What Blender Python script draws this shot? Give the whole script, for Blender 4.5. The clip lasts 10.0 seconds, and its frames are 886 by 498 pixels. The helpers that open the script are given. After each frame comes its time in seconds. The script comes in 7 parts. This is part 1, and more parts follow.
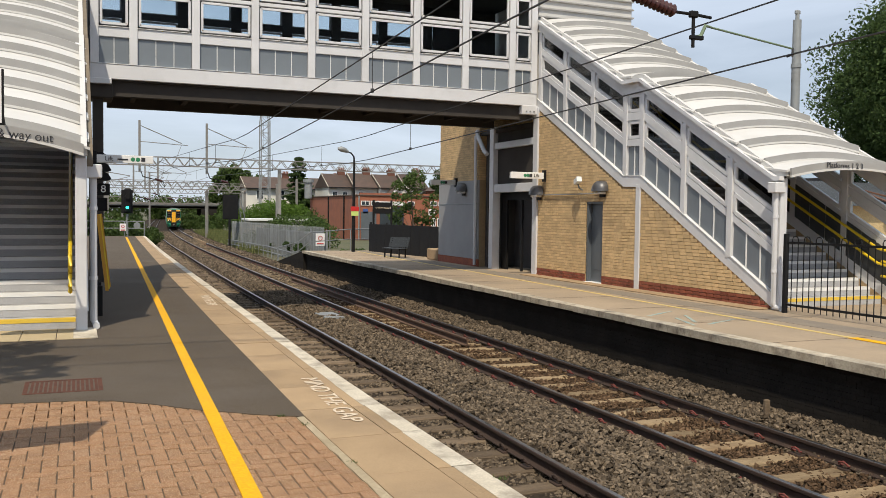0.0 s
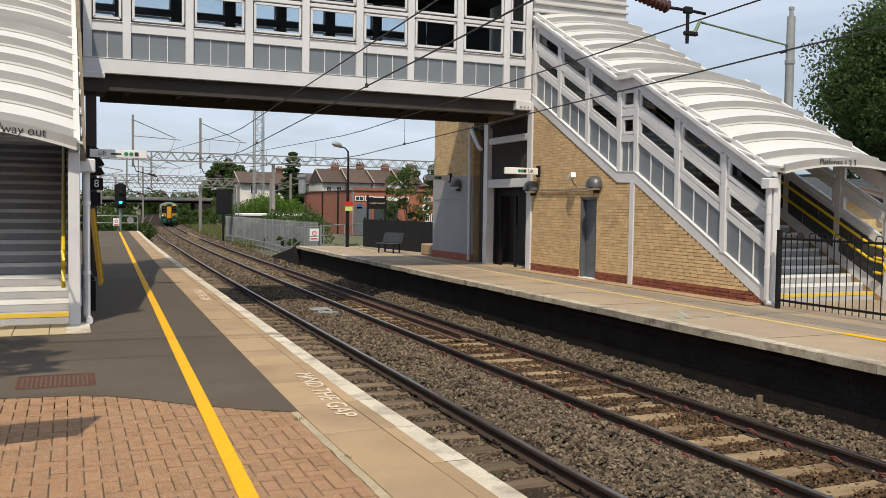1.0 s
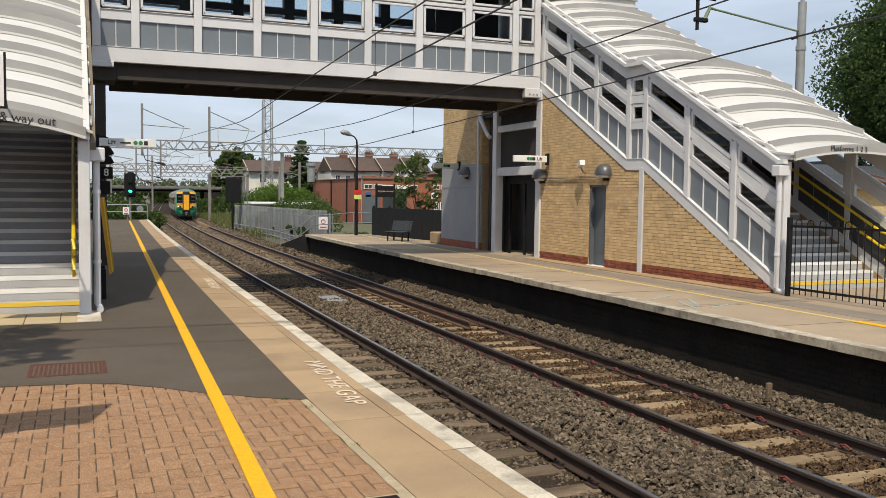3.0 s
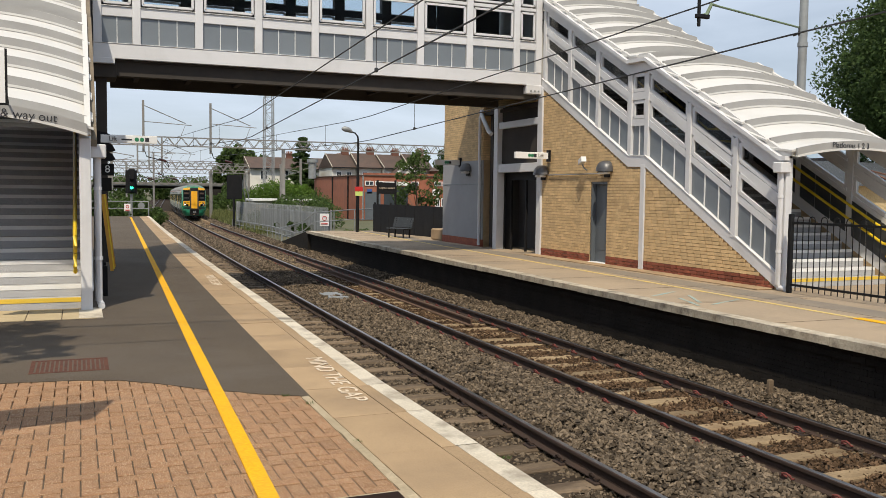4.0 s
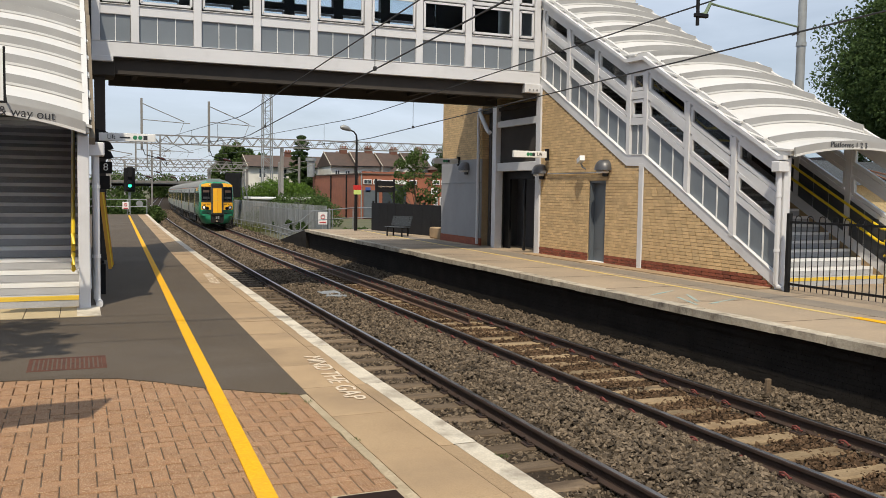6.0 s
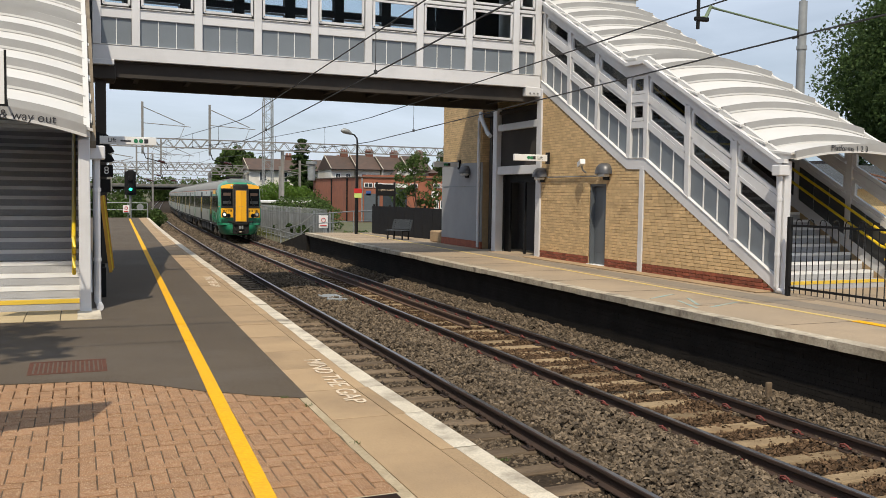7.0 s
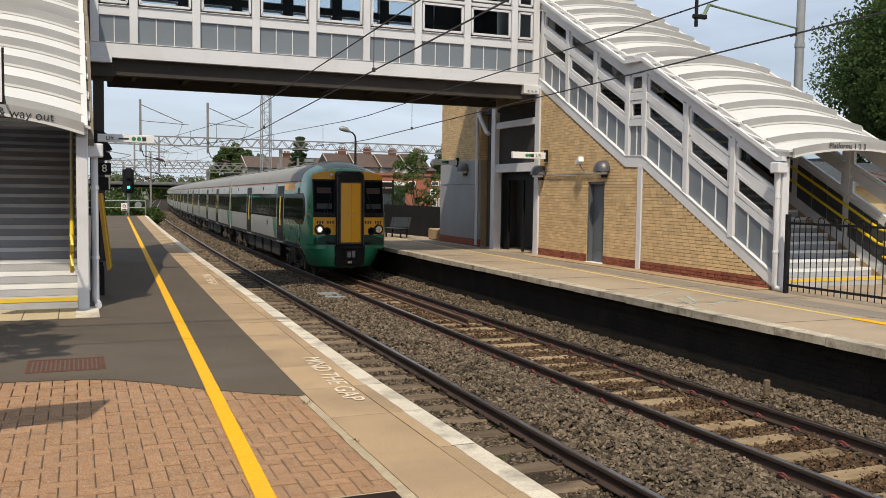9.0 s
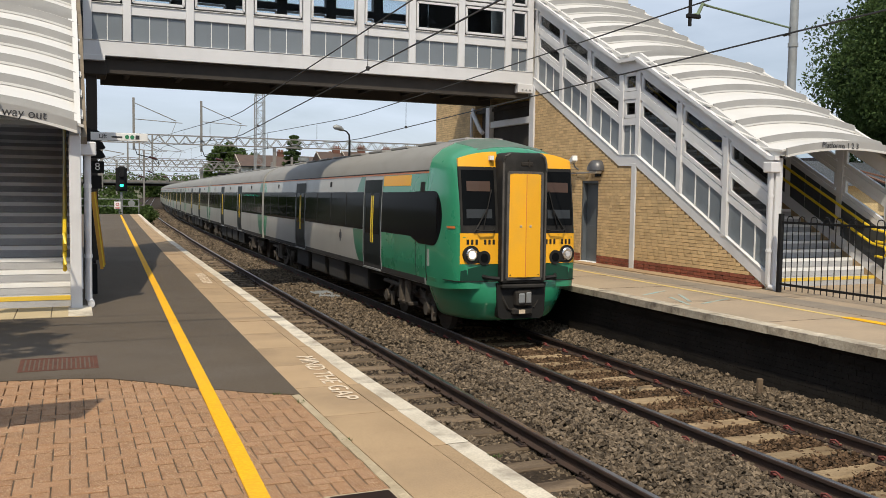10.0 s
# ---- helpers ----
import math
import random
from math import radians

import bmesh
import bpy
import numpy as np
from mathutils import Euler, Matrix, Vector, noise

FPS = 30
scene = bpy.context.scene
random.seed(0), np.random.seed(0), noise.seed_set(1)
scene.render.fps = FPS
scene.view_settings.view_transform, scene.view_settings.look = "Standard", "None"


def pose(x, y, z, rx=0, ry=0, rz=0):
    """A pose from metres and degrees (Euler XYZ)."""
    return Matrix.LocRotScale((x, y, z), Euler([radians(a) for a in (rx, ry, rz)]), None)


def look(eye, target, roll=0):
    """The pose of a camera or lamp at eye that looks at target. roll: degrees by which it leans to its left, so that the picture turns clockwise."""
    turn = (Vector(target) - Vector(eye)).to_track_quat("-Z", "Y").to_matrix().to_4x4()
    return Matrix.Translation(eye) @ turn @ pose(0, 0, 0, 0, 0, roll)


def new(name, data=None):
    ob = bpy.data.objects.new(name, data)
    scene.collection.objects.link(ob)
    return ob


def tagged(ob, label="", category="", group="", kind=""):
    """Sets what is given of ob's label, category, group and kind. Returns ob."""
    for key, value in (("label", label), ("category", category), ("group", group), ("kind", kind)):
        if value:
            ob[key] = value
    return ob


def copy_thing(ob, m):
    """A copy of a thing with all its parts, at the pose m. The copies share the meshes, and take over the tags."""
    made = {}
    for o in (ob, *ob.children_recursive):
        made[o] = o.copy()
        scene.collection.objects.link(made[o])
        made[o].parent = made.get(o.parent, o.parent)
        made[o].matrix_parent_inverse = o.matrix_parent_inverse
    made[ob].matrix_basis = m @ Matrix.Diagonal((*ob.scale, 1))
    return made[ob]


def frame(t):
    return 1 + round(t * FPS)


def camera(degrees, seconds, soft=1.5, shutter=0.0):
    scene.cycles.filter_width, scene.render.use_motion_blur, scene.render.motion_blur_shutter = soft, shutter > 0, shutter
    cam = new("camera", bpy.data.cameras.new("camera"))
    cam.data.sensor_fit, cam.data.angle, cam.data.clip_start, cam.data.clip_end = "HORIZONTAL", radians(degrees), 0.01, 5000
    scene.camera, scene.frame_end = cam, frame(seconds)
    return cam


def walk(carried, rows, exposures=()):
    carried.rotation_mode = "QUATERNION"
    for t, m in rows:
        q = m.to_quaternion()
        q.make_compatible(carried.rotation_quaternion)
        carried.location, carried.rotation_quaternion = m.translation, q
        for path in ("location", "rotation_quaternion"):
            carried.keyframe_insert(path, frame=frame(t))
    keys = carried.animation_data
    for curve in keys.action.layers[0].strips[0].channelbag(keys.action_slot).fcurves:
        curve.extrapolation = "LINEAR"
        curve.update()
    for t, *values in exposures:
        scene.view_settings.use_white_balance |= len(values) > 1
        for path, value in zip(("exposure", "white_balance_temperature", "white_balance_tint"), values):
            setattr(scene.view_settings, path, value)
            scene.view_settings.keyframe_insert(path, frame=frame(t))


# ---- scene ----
# The camera: hand-held by one standing on the near platform.
EYE = (0.0, 0.0, 1.78)


def cam_pose(turn, tilt, lean):
    """turn: degrees to the right of the track's direction (+y); tilt: up; lean: about the line of sight."""
    return pose(*EYE) @ pose(0, 0, 0, 0, 0, -turn) @ pose(0, 0, 0, 90 + tilt, 0, 0) @ pose(0, 0, 0, 0, 0, -lean)


cam = camera(53.36, 10.0, soft=0.65)
walk(cam, [
    (0.0, cam_pose(22.622, -2.388, -0.698)),
    (0.5, cam_pose(22.862, -2.513, -0.761)),
    (1.0, cam_pose(23.012, -2.685, -0.814)),
    (1.5, cam_pose(23.006, -2.909, -0.855)),
    (2.0, cam_pose(22.828, -3.043, -0.873)),
    (2.5, cam_pose(22.584, -3.274, -0.774)),
    (4.0, cam_pose(22.369, -3.679, -0.692)),
    (4.5, cam_pose(22.350, -3.758, -0.792)),
    (5.0, cam_pose(22.409, -3.812, -0.799)),
    (5.5, cam_pose(22.473, -3.811, -0.792)),
    (7.0, cam_pose(22.438, -3.546, -0.814)),
    (7.5, cam_pose(22.429, -3.415, -0.854)),
    (8.0, cam_pose(22.416, -3.339, -0.902)),
    (8.5, cam_pose(22.536, -3.428, -0.834)),
    (9.0, cam_pose(22.549, -3.689, -0.786)),
    (9.5, cam_pose(22.702, -3.852, -0.776)),
    (10.0, cam_pose(22.945, -3.757, -0.864)),
], [(0.0, 0.0), (10.0, 0.0)])

# ---- world, sun ----
SUN_FROM = Vector((-0.36, -0.70, 1.12))


def make_world():
    w = bpy.data.worlds.new("sky")
    scene.world = w
    w.use_nodes = True
    nt = w.node_tree
    nt.nodes.clear()
    out = nt.nodes.new("ShaderNodeOutputWorld")
    bg = nt.nodes.new("ShaderNodeBackground")
    sky = nt.nodes.new("ShaderNodeTexSky")
    sky.sky_type = "NISHITA"
    sky.sun_disc = False
    sky.sun_elevation = math.asin(SUN_FROM.normalized().z)
    sky.sun_rotation = math.atan2(SUN_FROM.x, SUN_FROM.y)
    sky.dust_density = 0.8
    # thin high cloud over the blue
    co = nt.nodes.new("ShaderNodeTexCoord")
    mp = nt.nodes.new("ShaderNodeMapping")
    mp.inputs["Scale"].default_value = (1.0, 1.0, 4.5)
    no = nt.nodes.new("ShaderNodeTexNoise")
    no.inputs["Scale"].default_value = 2.6
    no.inputs["Detail"].default_value = 7
    no.inputs["Roughness"].default_value = 0.55
    no.inputs["Distortion"].default_value = 0.6
    rp = nt.nodes.new("ShaderNodeValToRGB")
    rp.color_ramp.elements[0].position = 0.30
    rp.color_ramp.elements[1].position = 0.72
    rp.color_ramp.elements[0].color = (0.46, 0.46, 0.46, 1)
    rp.color_ramp.elements[1].color = (0.84, 0.84, 0.84, 1)
    mx = nt.nodes.new("ShaderNodeMix")
    mx.data_type = "RGBA"
    mx.inputs[7].default_value = (14.2, 16.0, 18.7, 1)
    nt.links.new(co.outputs["Generated"], mp.inputs[0])
    nt.links.new(mp.outputs[0], no.inputs["Vector"])
    nt.links.new(no.outputs["Fac"], rp.inputs[0])
    nt.links.new(rp.outputs[0], mx.inputs[0])
    nt.links.new(sky.outputs[0], mx.inputs[6])
    nt.links.new(mx.outputs[2], bg.inputs[0])
    bg.inputs[1].default_value = 0.060
    nt.links.new(bg.outputs[0], out.inputs[0])


make_world()
sun = new("sun", bpy.data.lights.new("sun", "SUN"))
sun.data.energy = 4.15
sun.data.angle = radians(0.6)
sun.data.color = (1.0, 0.89, 0.715)
sun.matrix_world = look(SUN_FROM * 60, (0, 0, 0))


# ---- materials ----
def ramp_node(nt, stops):
    r = nt.nodes.new("ShaderNodeValToRGB")
    el = r.color_ramp.elements
    while len(el) < len(stops):
        el.new(0.5)
    for e, (p, c) in zip(el, stops):
        e.position, e.color = p, (*c, 1)
    return r


def mat(name, c1, c2=None, scale=6.0, rough=0.7, metal=0.0, bump=0.0, fine=60.0, stain=None, stain_scale=1.2,
        stain_amount=0.5, vary=0.0, stretch=(1, 1, 1), spec=0.5, coat=0.0, island=False, fleck=None):
    """A surface of two tones mixed at one scale, a finer grain, stains at a larger one, and a little relief."""
    m = bpy.data.materials.new(name)
    m.use_nodes = True
    nt = m.node_tree
    n, link = nt.nodes, nt.links.new
    b = n["Principled BSDF"]
    b.inputs["Metallic"].default_value = metal
    b.inputs["Specular IOR Level"].default_value = spec
    b.inputs["Coat Weight"].default_value = coat
    c2 = c2 or tuple(x * 0.75 for x in c1)
    co = n.new("ShaderNodeTexCoord")
    mp = n.new("ShaderNodeMapping")
    mp.inputs["Scale"].default_value = stretch
    link(co.outputs["Object"], mp.inputs[0])
    vec = mp.outputs[0]
    info = n.new("ShaderNodeObjectInfo")
    shift = n.new("ShaderNodeVectorMath")
    shift.operation = "ADD"
    sc = n.new("ShaderNodeMath")
    sc.operation = "MULTIPLY"
    sc.inputs[1].default_value = 37.0
    link(info.outputs["Random"], sc.inputs[0])
    link(vec, shift.inputs[0])
    link(sc.outputs[0], shift.inputs[1])
    vec = shift.outputs[0]

    def tex(s, detail):
        t = n.new("ShaderNodeTexNoise")
        t.inputs["Scale"].default_value = s
        t.inputs["Detail"].default_value = detail
        t.inputs["Roughness"].default_value = 0.6
        link(vec, t.inputs["Vector"])
        return t.outputs["Fac"]

    grain, coarse = tex(fine, 3), tex(scale, 5)
    r = ramp_node(nt, [(0.32, c2), (0.68, c1)])
    link(coarse, r.inputs[0])
    col = r.outputs[0]

    def mixed(a, fac, colour, blend="MIX"):
        x = n.new("ShaderNodeMix")
        x.data_type = "RGBA"
        x.blend_type = blend
        if isinstance(fac, float):
            x.inputs[0].default_value = fac
        else:
            link(fac, x.inputs[0])
        link(a, x.inputs[6])
        if isinstance(colour, tuple):
            x.inputs[7].default_value = (*colour, 1)
        else:
            link(colour, x.inputs[7])
        return x.outputs[2]

    k = 1.0 if bump >= 0.2 else 0.15
    g = ramp_node(nt, [(0.25, (1 - 0.22 * k,) * 3), (0.75, (1 + 0.15 * k,) * 3)])
    link(grain, g.inputs[0])
    col = mixed(col, 1.0, g.outputs[0], "MULTIPLY")
    if stain:
        f = ramp_node(nt, [(0.5, (0, 0, 0)), (0.72, (stain_amount,) * 3)])
        link(tex(stain_scale, 6), f.inputs[0])
        col = mixed(col, f.outputs[0], stain)
    if vary:
        v = n.new("ShaderNodeMapRange")
        v.inputs["To Min"].default_value, v.inputs["To Max"].default_value = 1 - vary, 1 + vary
        if island:
            geo = n.new("ShaderNodeNewGeometry")
            link(geo.outputs["Random Per Island"], v.inputs[0])
        else:
            link(info.outputs["Random"], v.inputs[0])
        col = mixed(col, 1.0, v.outputs[0], "MULTIPLY")
    if fleck:
        f = ramp_node(nt, [(0.52, (0, 0, 0)), (0.64, (0.75, 0.75, 0.75))])
        link(tex(fine * 1.7, 2), f.inputs[0])
        col = mixed(col, f.outputs[0], fleck)
    link(col, b.inputs["Base Color"])
    rr = n.new("ShaderNodeMapRange")
    rr.inputs["To Min"].default_value, rr.inputs["To Max"].default_value = max(0.03, rough - 0.12), min(1, rough + 0.12)
    link(coarse, rr.inputs[0])
    link(rr.outputs[0], b.inputs["Roughness"])
    if bump:
        bp = n.new("ShaderNodeBump")
        bp.inputs["Strength"].default_value = min(1.0, bump)
        bp.inputs["Distance"].default_value = 0.01
        link(grain, bp.inputs["Height"])
        link(bp.outputs[0], b.inputs["Normal"])
    return m


def pane_mat(name, tint, gloss=0.08):
    """Tinted glass: clear with a tint, and glossy towards grazing sight."""
    m = bpy.data.materials.new(name)
    m.use_nodes = True
    nt = m.node_tree
    nt.nodes.clear()
    out = nt.nodes.new("ShaderNodeOutputMaterial")
    tr = nt.nodes.new("ShaderNodeBsdfTransparent")
    tr.inputs[0].default_value = (*tint, 1)
    gl = nt.nodes.new("ShaderNodeBsdfGlossy")
    gl.inputs["Roughness"].default_value = 0.03
    lw = nt.nodes.new("ShaderNodeLayerWeight")
    fr = nt.nodes.new("ShaderNodeMath")
    fr.operation = "POWER"
    fr.inputs[1].default_value = 4.0
    lw.inputs[0].default_value = 0.5
    nt.links.new(lw.outputs["Facing"], fr.inputs[0])
    mx = nt.nodes.new("ShaderNodeMixShader")
    nt.links.new(fr.outputs[0], mx.inputs[0])
    nt.links.new(tr.outputs[0], mx.inputs[1])
    nt.links.new(gl.outputs[0], mx.inputs[2])
    nt.links.new(mx.outputs[0], out.inputs[0])
    return m


def glow_mat(name, colour, strength):
    m = bpy.data.materials.new(name)
    m.use_nodes = True
    b = m.node_tree.nodes["Principled BSDF"]
    b.inputs["Base Color"].default_value = (*colour, 1)
    b.inputs["Emission Color"].default_value = (*colour, 1)
    b.inputs["Emission Strength"].default_value = strength
    return m


ASPHALT = mat("asphalt", (0.096, 0.074, 0.052), (0.072, 0.055, 0.039), 1.1, 0.9, bump=0.7, fine=130, stain=(0.122, 0.10, 0.079), stain_scale=0.45, stain_amount=0.6, fleck=(0.13, 0.112, 0.093), spec=0.25)
PAVER = mat("clay paver", (0.325, 0.178, 0.092), (0.225, 0.118, 0.060), 9, 0.9, bump=1.0, fine=80, vary=0.10, stain=(0.33, 0.20, 0.12), stain_scale=2.2, stain_amount=0.55, fleck=(0.56, 0.42, 0.28), spec=0.25)
PAVER_REST = mat("clay paver field", (0.325, 0.178, 0.092), (0.225, 0.118, 0.060), 9, 0.9, bump=1.0, fine=80, vary=0.10, stain=(0.33, 0.20, 0.12), stain_scale=2.2, stain_amount=0.55, fleck=(0.56, 0.42, 0.28), spec=0.25, island=True)
JOINT = mat("sandy joint", (0.125, 0.085, 0.052), (0.08, 0.055, 0.034), 8, 0.95, bump=0.4)
COPING = mat("tan concrete slab", (0.395, 0.28, 0.165), (0.325, 0.226, 0.132), 1.3, 0.9, spec=0.25, bump=0.4, fine=90, stain=(0.215, 0.155, 0.10), stain_scale=0.9, stain_amount=0.6, vary=0.10)
EDGE_WHITE = mat("worn white edge paint", (0.64, 0.58, 0.47), (0.50, 0.44, 0.34), 2.2, 0.8, bump=0.4, stain=(0.20, 0.165, 0.125), stain_scale=2.4, stain_amount=0.9, vary=0.08)
YELLOW = mat("yellow line paint", (0.78, 0.415, 0.008), (0.72, 0.37, 0.006), 2.0, 0.75, spec=0.2, bump=0.35, stain=(0.42, 0.25, 0.05), stain_scale=2.0, stain_amount=0.35)
YELLOW_OLD = mat("worn yellow line", (0.62, 0.45, 0.12), (0.52, 0.40, 0.18), 3, 0.7, bump=0.2)
LETTER_WHITE = mat("worn white lettering", (0.72, 0.61, 0.47), (0.54, 0.43, 0.31), 7, 0.8, bump=0.2)
BLUE_MARK = mat("faded blue paint", (0.23, 0.37, 0.37), (0.36, 0.31, 0.22), 6, 0.8)
SURF_R = mat("tan platform surface", (0.375, 0.285, 0.19), (0.29, 0.225, 0.155), 0.7, 0.88, bump=0.5, fine=70, stain=(0.19, 0.15, 0.11), stain_scale=0.5, stain_amount=0.7)
BALLAST = mat("ballast bed", (0.05, 0.037, 0.026), (0.024, 0.018, 0.013), 18, 0.95, bump=1.0, fine=34, stain=(0.03, 0.024, 0.02), stain_scale=0.5, spec=0.1)
STONE = mat("ballast stone", (0.175, 0.134, 0.092), (0.078, 0.059, 0.041), 14, 0.9, bump=0.6, fine=70, vary=0.6, island=True, spec=0.25)
STONE_BROWN = mat("fouled brown ballast", (0.135, 0.085, 0.05), (0.06, 0.038, 0.023), 9, 0.95, bump=0.6, fine=60, vary=0.55, island=True, spec=0.12)
SLEEPER_PALE = mat("pale dusty sleeper", (0.33, 0.245, 0.148), (0.19, 0.137, 0.082), 3, 0.95, bump=0.8, fine=40, stain=(0.13, 0.085, 0.05), stain_scale=2.2, stain_amount=0.8, vary=0.25, stretch=(0.5, 1.6, 1), spec=0.12)
SLEEPER = mat("weathered sleeper", (0.205, 0.152, 0.102), (0.115, 0.085, 0.058), 3, 0.95, bump=0.8, fine=40, stain=(0.05, 0.036, 0.026), stain_scale=2.6, stain_amount=0.8, vary=0.3, stretch=(0.35, 1.6, 1), spec=0.15)
RAIL_RUST = mat("rusty rail side", (0.05, 0.028, 0.019), (0.03, 0.018, 0.013), 5, 0.85, bump=0.3)
RAIL_TOP = mat("worn rail head", (0.36, 0.34, 0.33), (0.26, 0.245, 0.235), 2, 0.34, metal=1.0)
RUST_OLD = mat("brown rust", (0.115, 0.065, 0.042), (0.075, 0.045, 0.03), 4, 0.9, bump=0.4)
CLIP_RED = mat("red clip", (0.20, 0.045, 0.036), (0.12, 0.03, 0.025), 20, 0.8)
WALL_DARK = mat("sooty platform brick", (0.030, 0.027, 0.024), (0.020, 0.018, 0.016), 2, 0.95, bump=0.5, fine=40, stain=(0.04, 0.034, 0.027), stain_scale=1.1, stain_amount=0.4, vary=0.2, spec=0.05)
SOIL = mat("soil and weeds", (0.12, 0.11, 0.06), (0.075, 0.085, 0.035), 0.25, 0.95, bump=0.6, fine=9, stain=(0.16, 0.13, 0.085), stain_scale=0.06)
BUFF = mat("buff brick", (0.67, 0.475, 0.25), (0.58, 0.405, 0.21), 5, 0.9, bump=0.4, fine=80, vary=0.12, stain=(0.33, 0.235, 0.13), stain_scale=0.9, stain_amount=0.4)
BUFF_REST = mat("buff brickwork", (0.67, 0.475, 0.25), (0.58, 0.405, 0.21), 5, 0.9, bump=0.4, fine=80, vary=0.12, island=True, stain=(0.33, 0.235, 0.13), stain_scale=0.9, stain_amount=0.4)
REDB = mat("red plinth brick", (0.28, 0.085, 0.045), (0.19, 0.055, 0.033), 6, 0.88, bump=0.4, vary=0.3)
MORTAR = mat("buff mortar", (0.42, 0.30, 0.165), (0.34, 0.24, 0.13), 6, 0.95, bump=0.3)
PAINT = mat("light grey steel paint", (0.66, 0.66, 0.67), (0.60, 0.60, 0.615), 0.8, 0.45, stain=(0.38, 0.37, 0.35), stain_scale=0.9, stain_amount=0.35)
PAINT_DIRTY = mat("dirty cream channel", (0.46, 0.42, 0.34), (0.36, 0.32, 0.25), 2, 0.6, stain=(0.2, 0.17, 0.13), stain_scale=2)
CHANNEL = mat("brown weathered channel", (0.21, 0.17, 0.115), (0.13, 0.10, 0.07), 2, 0.8, bump=0.3, stain=(0.3, 0.27, 0.21), stain_scale=1.5)
PANEL = mat("blue grey panel", (0.175, 0.20, 0.225), (0.15, 0.172, 0.195), 0.7, 0.38, bump=0.03)
PALE_BEAD = mat("white bead", (0.74, 0.74, 0.73), (0.68, 0.68, 0.67), 3, 0.45)
MEMBRANE = mat("white roof sheet", (0.59, 0.58, 0.56), (0.55, 0.54, 0.52), 0.9, 0.6, stain=(0.47, 0.45, 0.41), stain_scale=0.7, stain_amount=0.45)
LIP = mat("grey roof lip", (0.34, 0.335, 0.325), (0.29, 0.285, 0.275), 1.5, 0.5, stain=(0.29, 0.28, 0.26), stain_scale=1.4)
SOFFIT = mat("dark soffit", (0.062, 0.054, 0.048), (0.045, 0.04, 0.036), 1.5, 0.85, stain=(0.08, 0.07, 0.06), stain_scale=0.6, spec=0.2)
ROOF_SLATE = mat("grey slate roof", (0.085, 0.085, 0.09), (0.06, 0.06, 0.064), 1.4, 0.8, bump=0.4)
PANE = pane_mat("tinted pane", (0.86, 0.90, 0.92))
PANE_DARK = pane_mat("dark tinted pane", (0.56, 0.57, 0.58))
GREY_RENDER = mat("grey painted render", (0.34, 0.34, 0.345), (0.29, 0.29, 0.295), 0.7, 0.7, bump=0.15, stain=(0.22, 0.215, 0.205), stain_scale=0.6, stain_amount=0.45)
# Dark grey put in for shade inside the stairs; also the lift doors' colour.
INNER = mat("dark grey for stair shade and lift doors", (0.055, 0.058, 0.062), (0.042, 0.045, 0.048), 1.0, 0.55)
EDGE_OLD = mat("grimy old edge stone", (0.50, 0.44, 0.34), (0.34, 0.285, 0.21), 3.0, 0.9, bump=0.9, fine=30, stain=(0.10, 0.08, 0.06), stain_scale=3.5, stain_amount=0.9, vary=0.14)
GREY_DOOR = mat("blue grey door paint", (0.105, 0.12, 0.135), (0.09, 0.104, 0.118), 2, 0.45)
BLACK = mat("black paint", (0.011, 0.011, 0.012), (0.007, 0.007, 0.008), 3, 0.6, stain=(0.022, 0.02, 0.019), stain_scale=2, stain_amount=0.4, spec=0.2)
GALV = mat("galvanised steel", (0.30, 0.315, 0.32), (0.23, 0.245, 0.25), 3, 0.55, metal=0.3, stain=(0.20, 0.185, 0.165), stain_scale=1.2)
OLE_STEEL = mat("weathered gantry steel", (0.26, 0.25, 0.235), (0.19, 0.183, 0.17), 2, 0.65, metal=0.25, stain=(0.22, 0.17, 0.13), stain_scale=1)
WIRE = mat("dark cable", (0.035, 0.035, 0.036), (0.028, 0.028, 0.03), 3, 0.6)
PORCELAIN = mat("brown insulator glaze", (0.07, 0.025, 0.022), (0.05, 0.02, 0.018), 4, 0.2)
COPPER_GREEN = mat("verdigris tube", (0.17, 0.24, 0.15), (0.13, 0.17, 0.11), 6, 0.6)
SIGN_WHITE = mat("white sign face", (0.78, 0.78, 0.77), (0.74, 0.74, 0.73), 2, 0.4)
SIGN_DARK = mat("dark lettering", (0.03, 0.03, 0.035), (0.025, 0.025, 0.03), 4, 0.5)
SIGN_RED = mat("red sign", (0.55, 0.03, 0.03), (0.48, 0.025, 0.025), 4, 0.45)
SIGN_BLUE = mat("blue sign", (0.05, 0.10, 0.30), None, 4, 0.5)
SIGN_GREEN = mat("green disc", (0.03, 0.22, 0.10), (0.025, 0.18, 0.08), 4, 0.45)
SIGN_LIME = mat("pale lime sign", (0.55, 0.68, 0.20), (0.5, 0.62, 0.18), 4, 0.45)
YELLOW_RAIL = mat("yellow handrail", (0.72, 0.52, 0.02), (0.66, 0.46, 0.015), 3, 0.4)
ORANGE_GUARD = mat("amber machine panel", (0.56, 0.29, 0.02), (0.48, 0.24, 0.02), 3, 0.45)
STEP_GREY = mat("grey step", (0.44, 0.44, 0.445), (0.37, 0.37, 0.375), 2, 0.75, bump=0.2)
STEP_NOSE = mat("white step nosing", (0.78, 0.78, 0.77), (0.70, 0.70, 0.69), 3, 0.6)
LEAF = mat("green leaves", (0.095, 0.14, 0.042), (0.06, 0.10, 0.028), 1.2, 0.6, vary=0.35, island=True, spec=0.12)
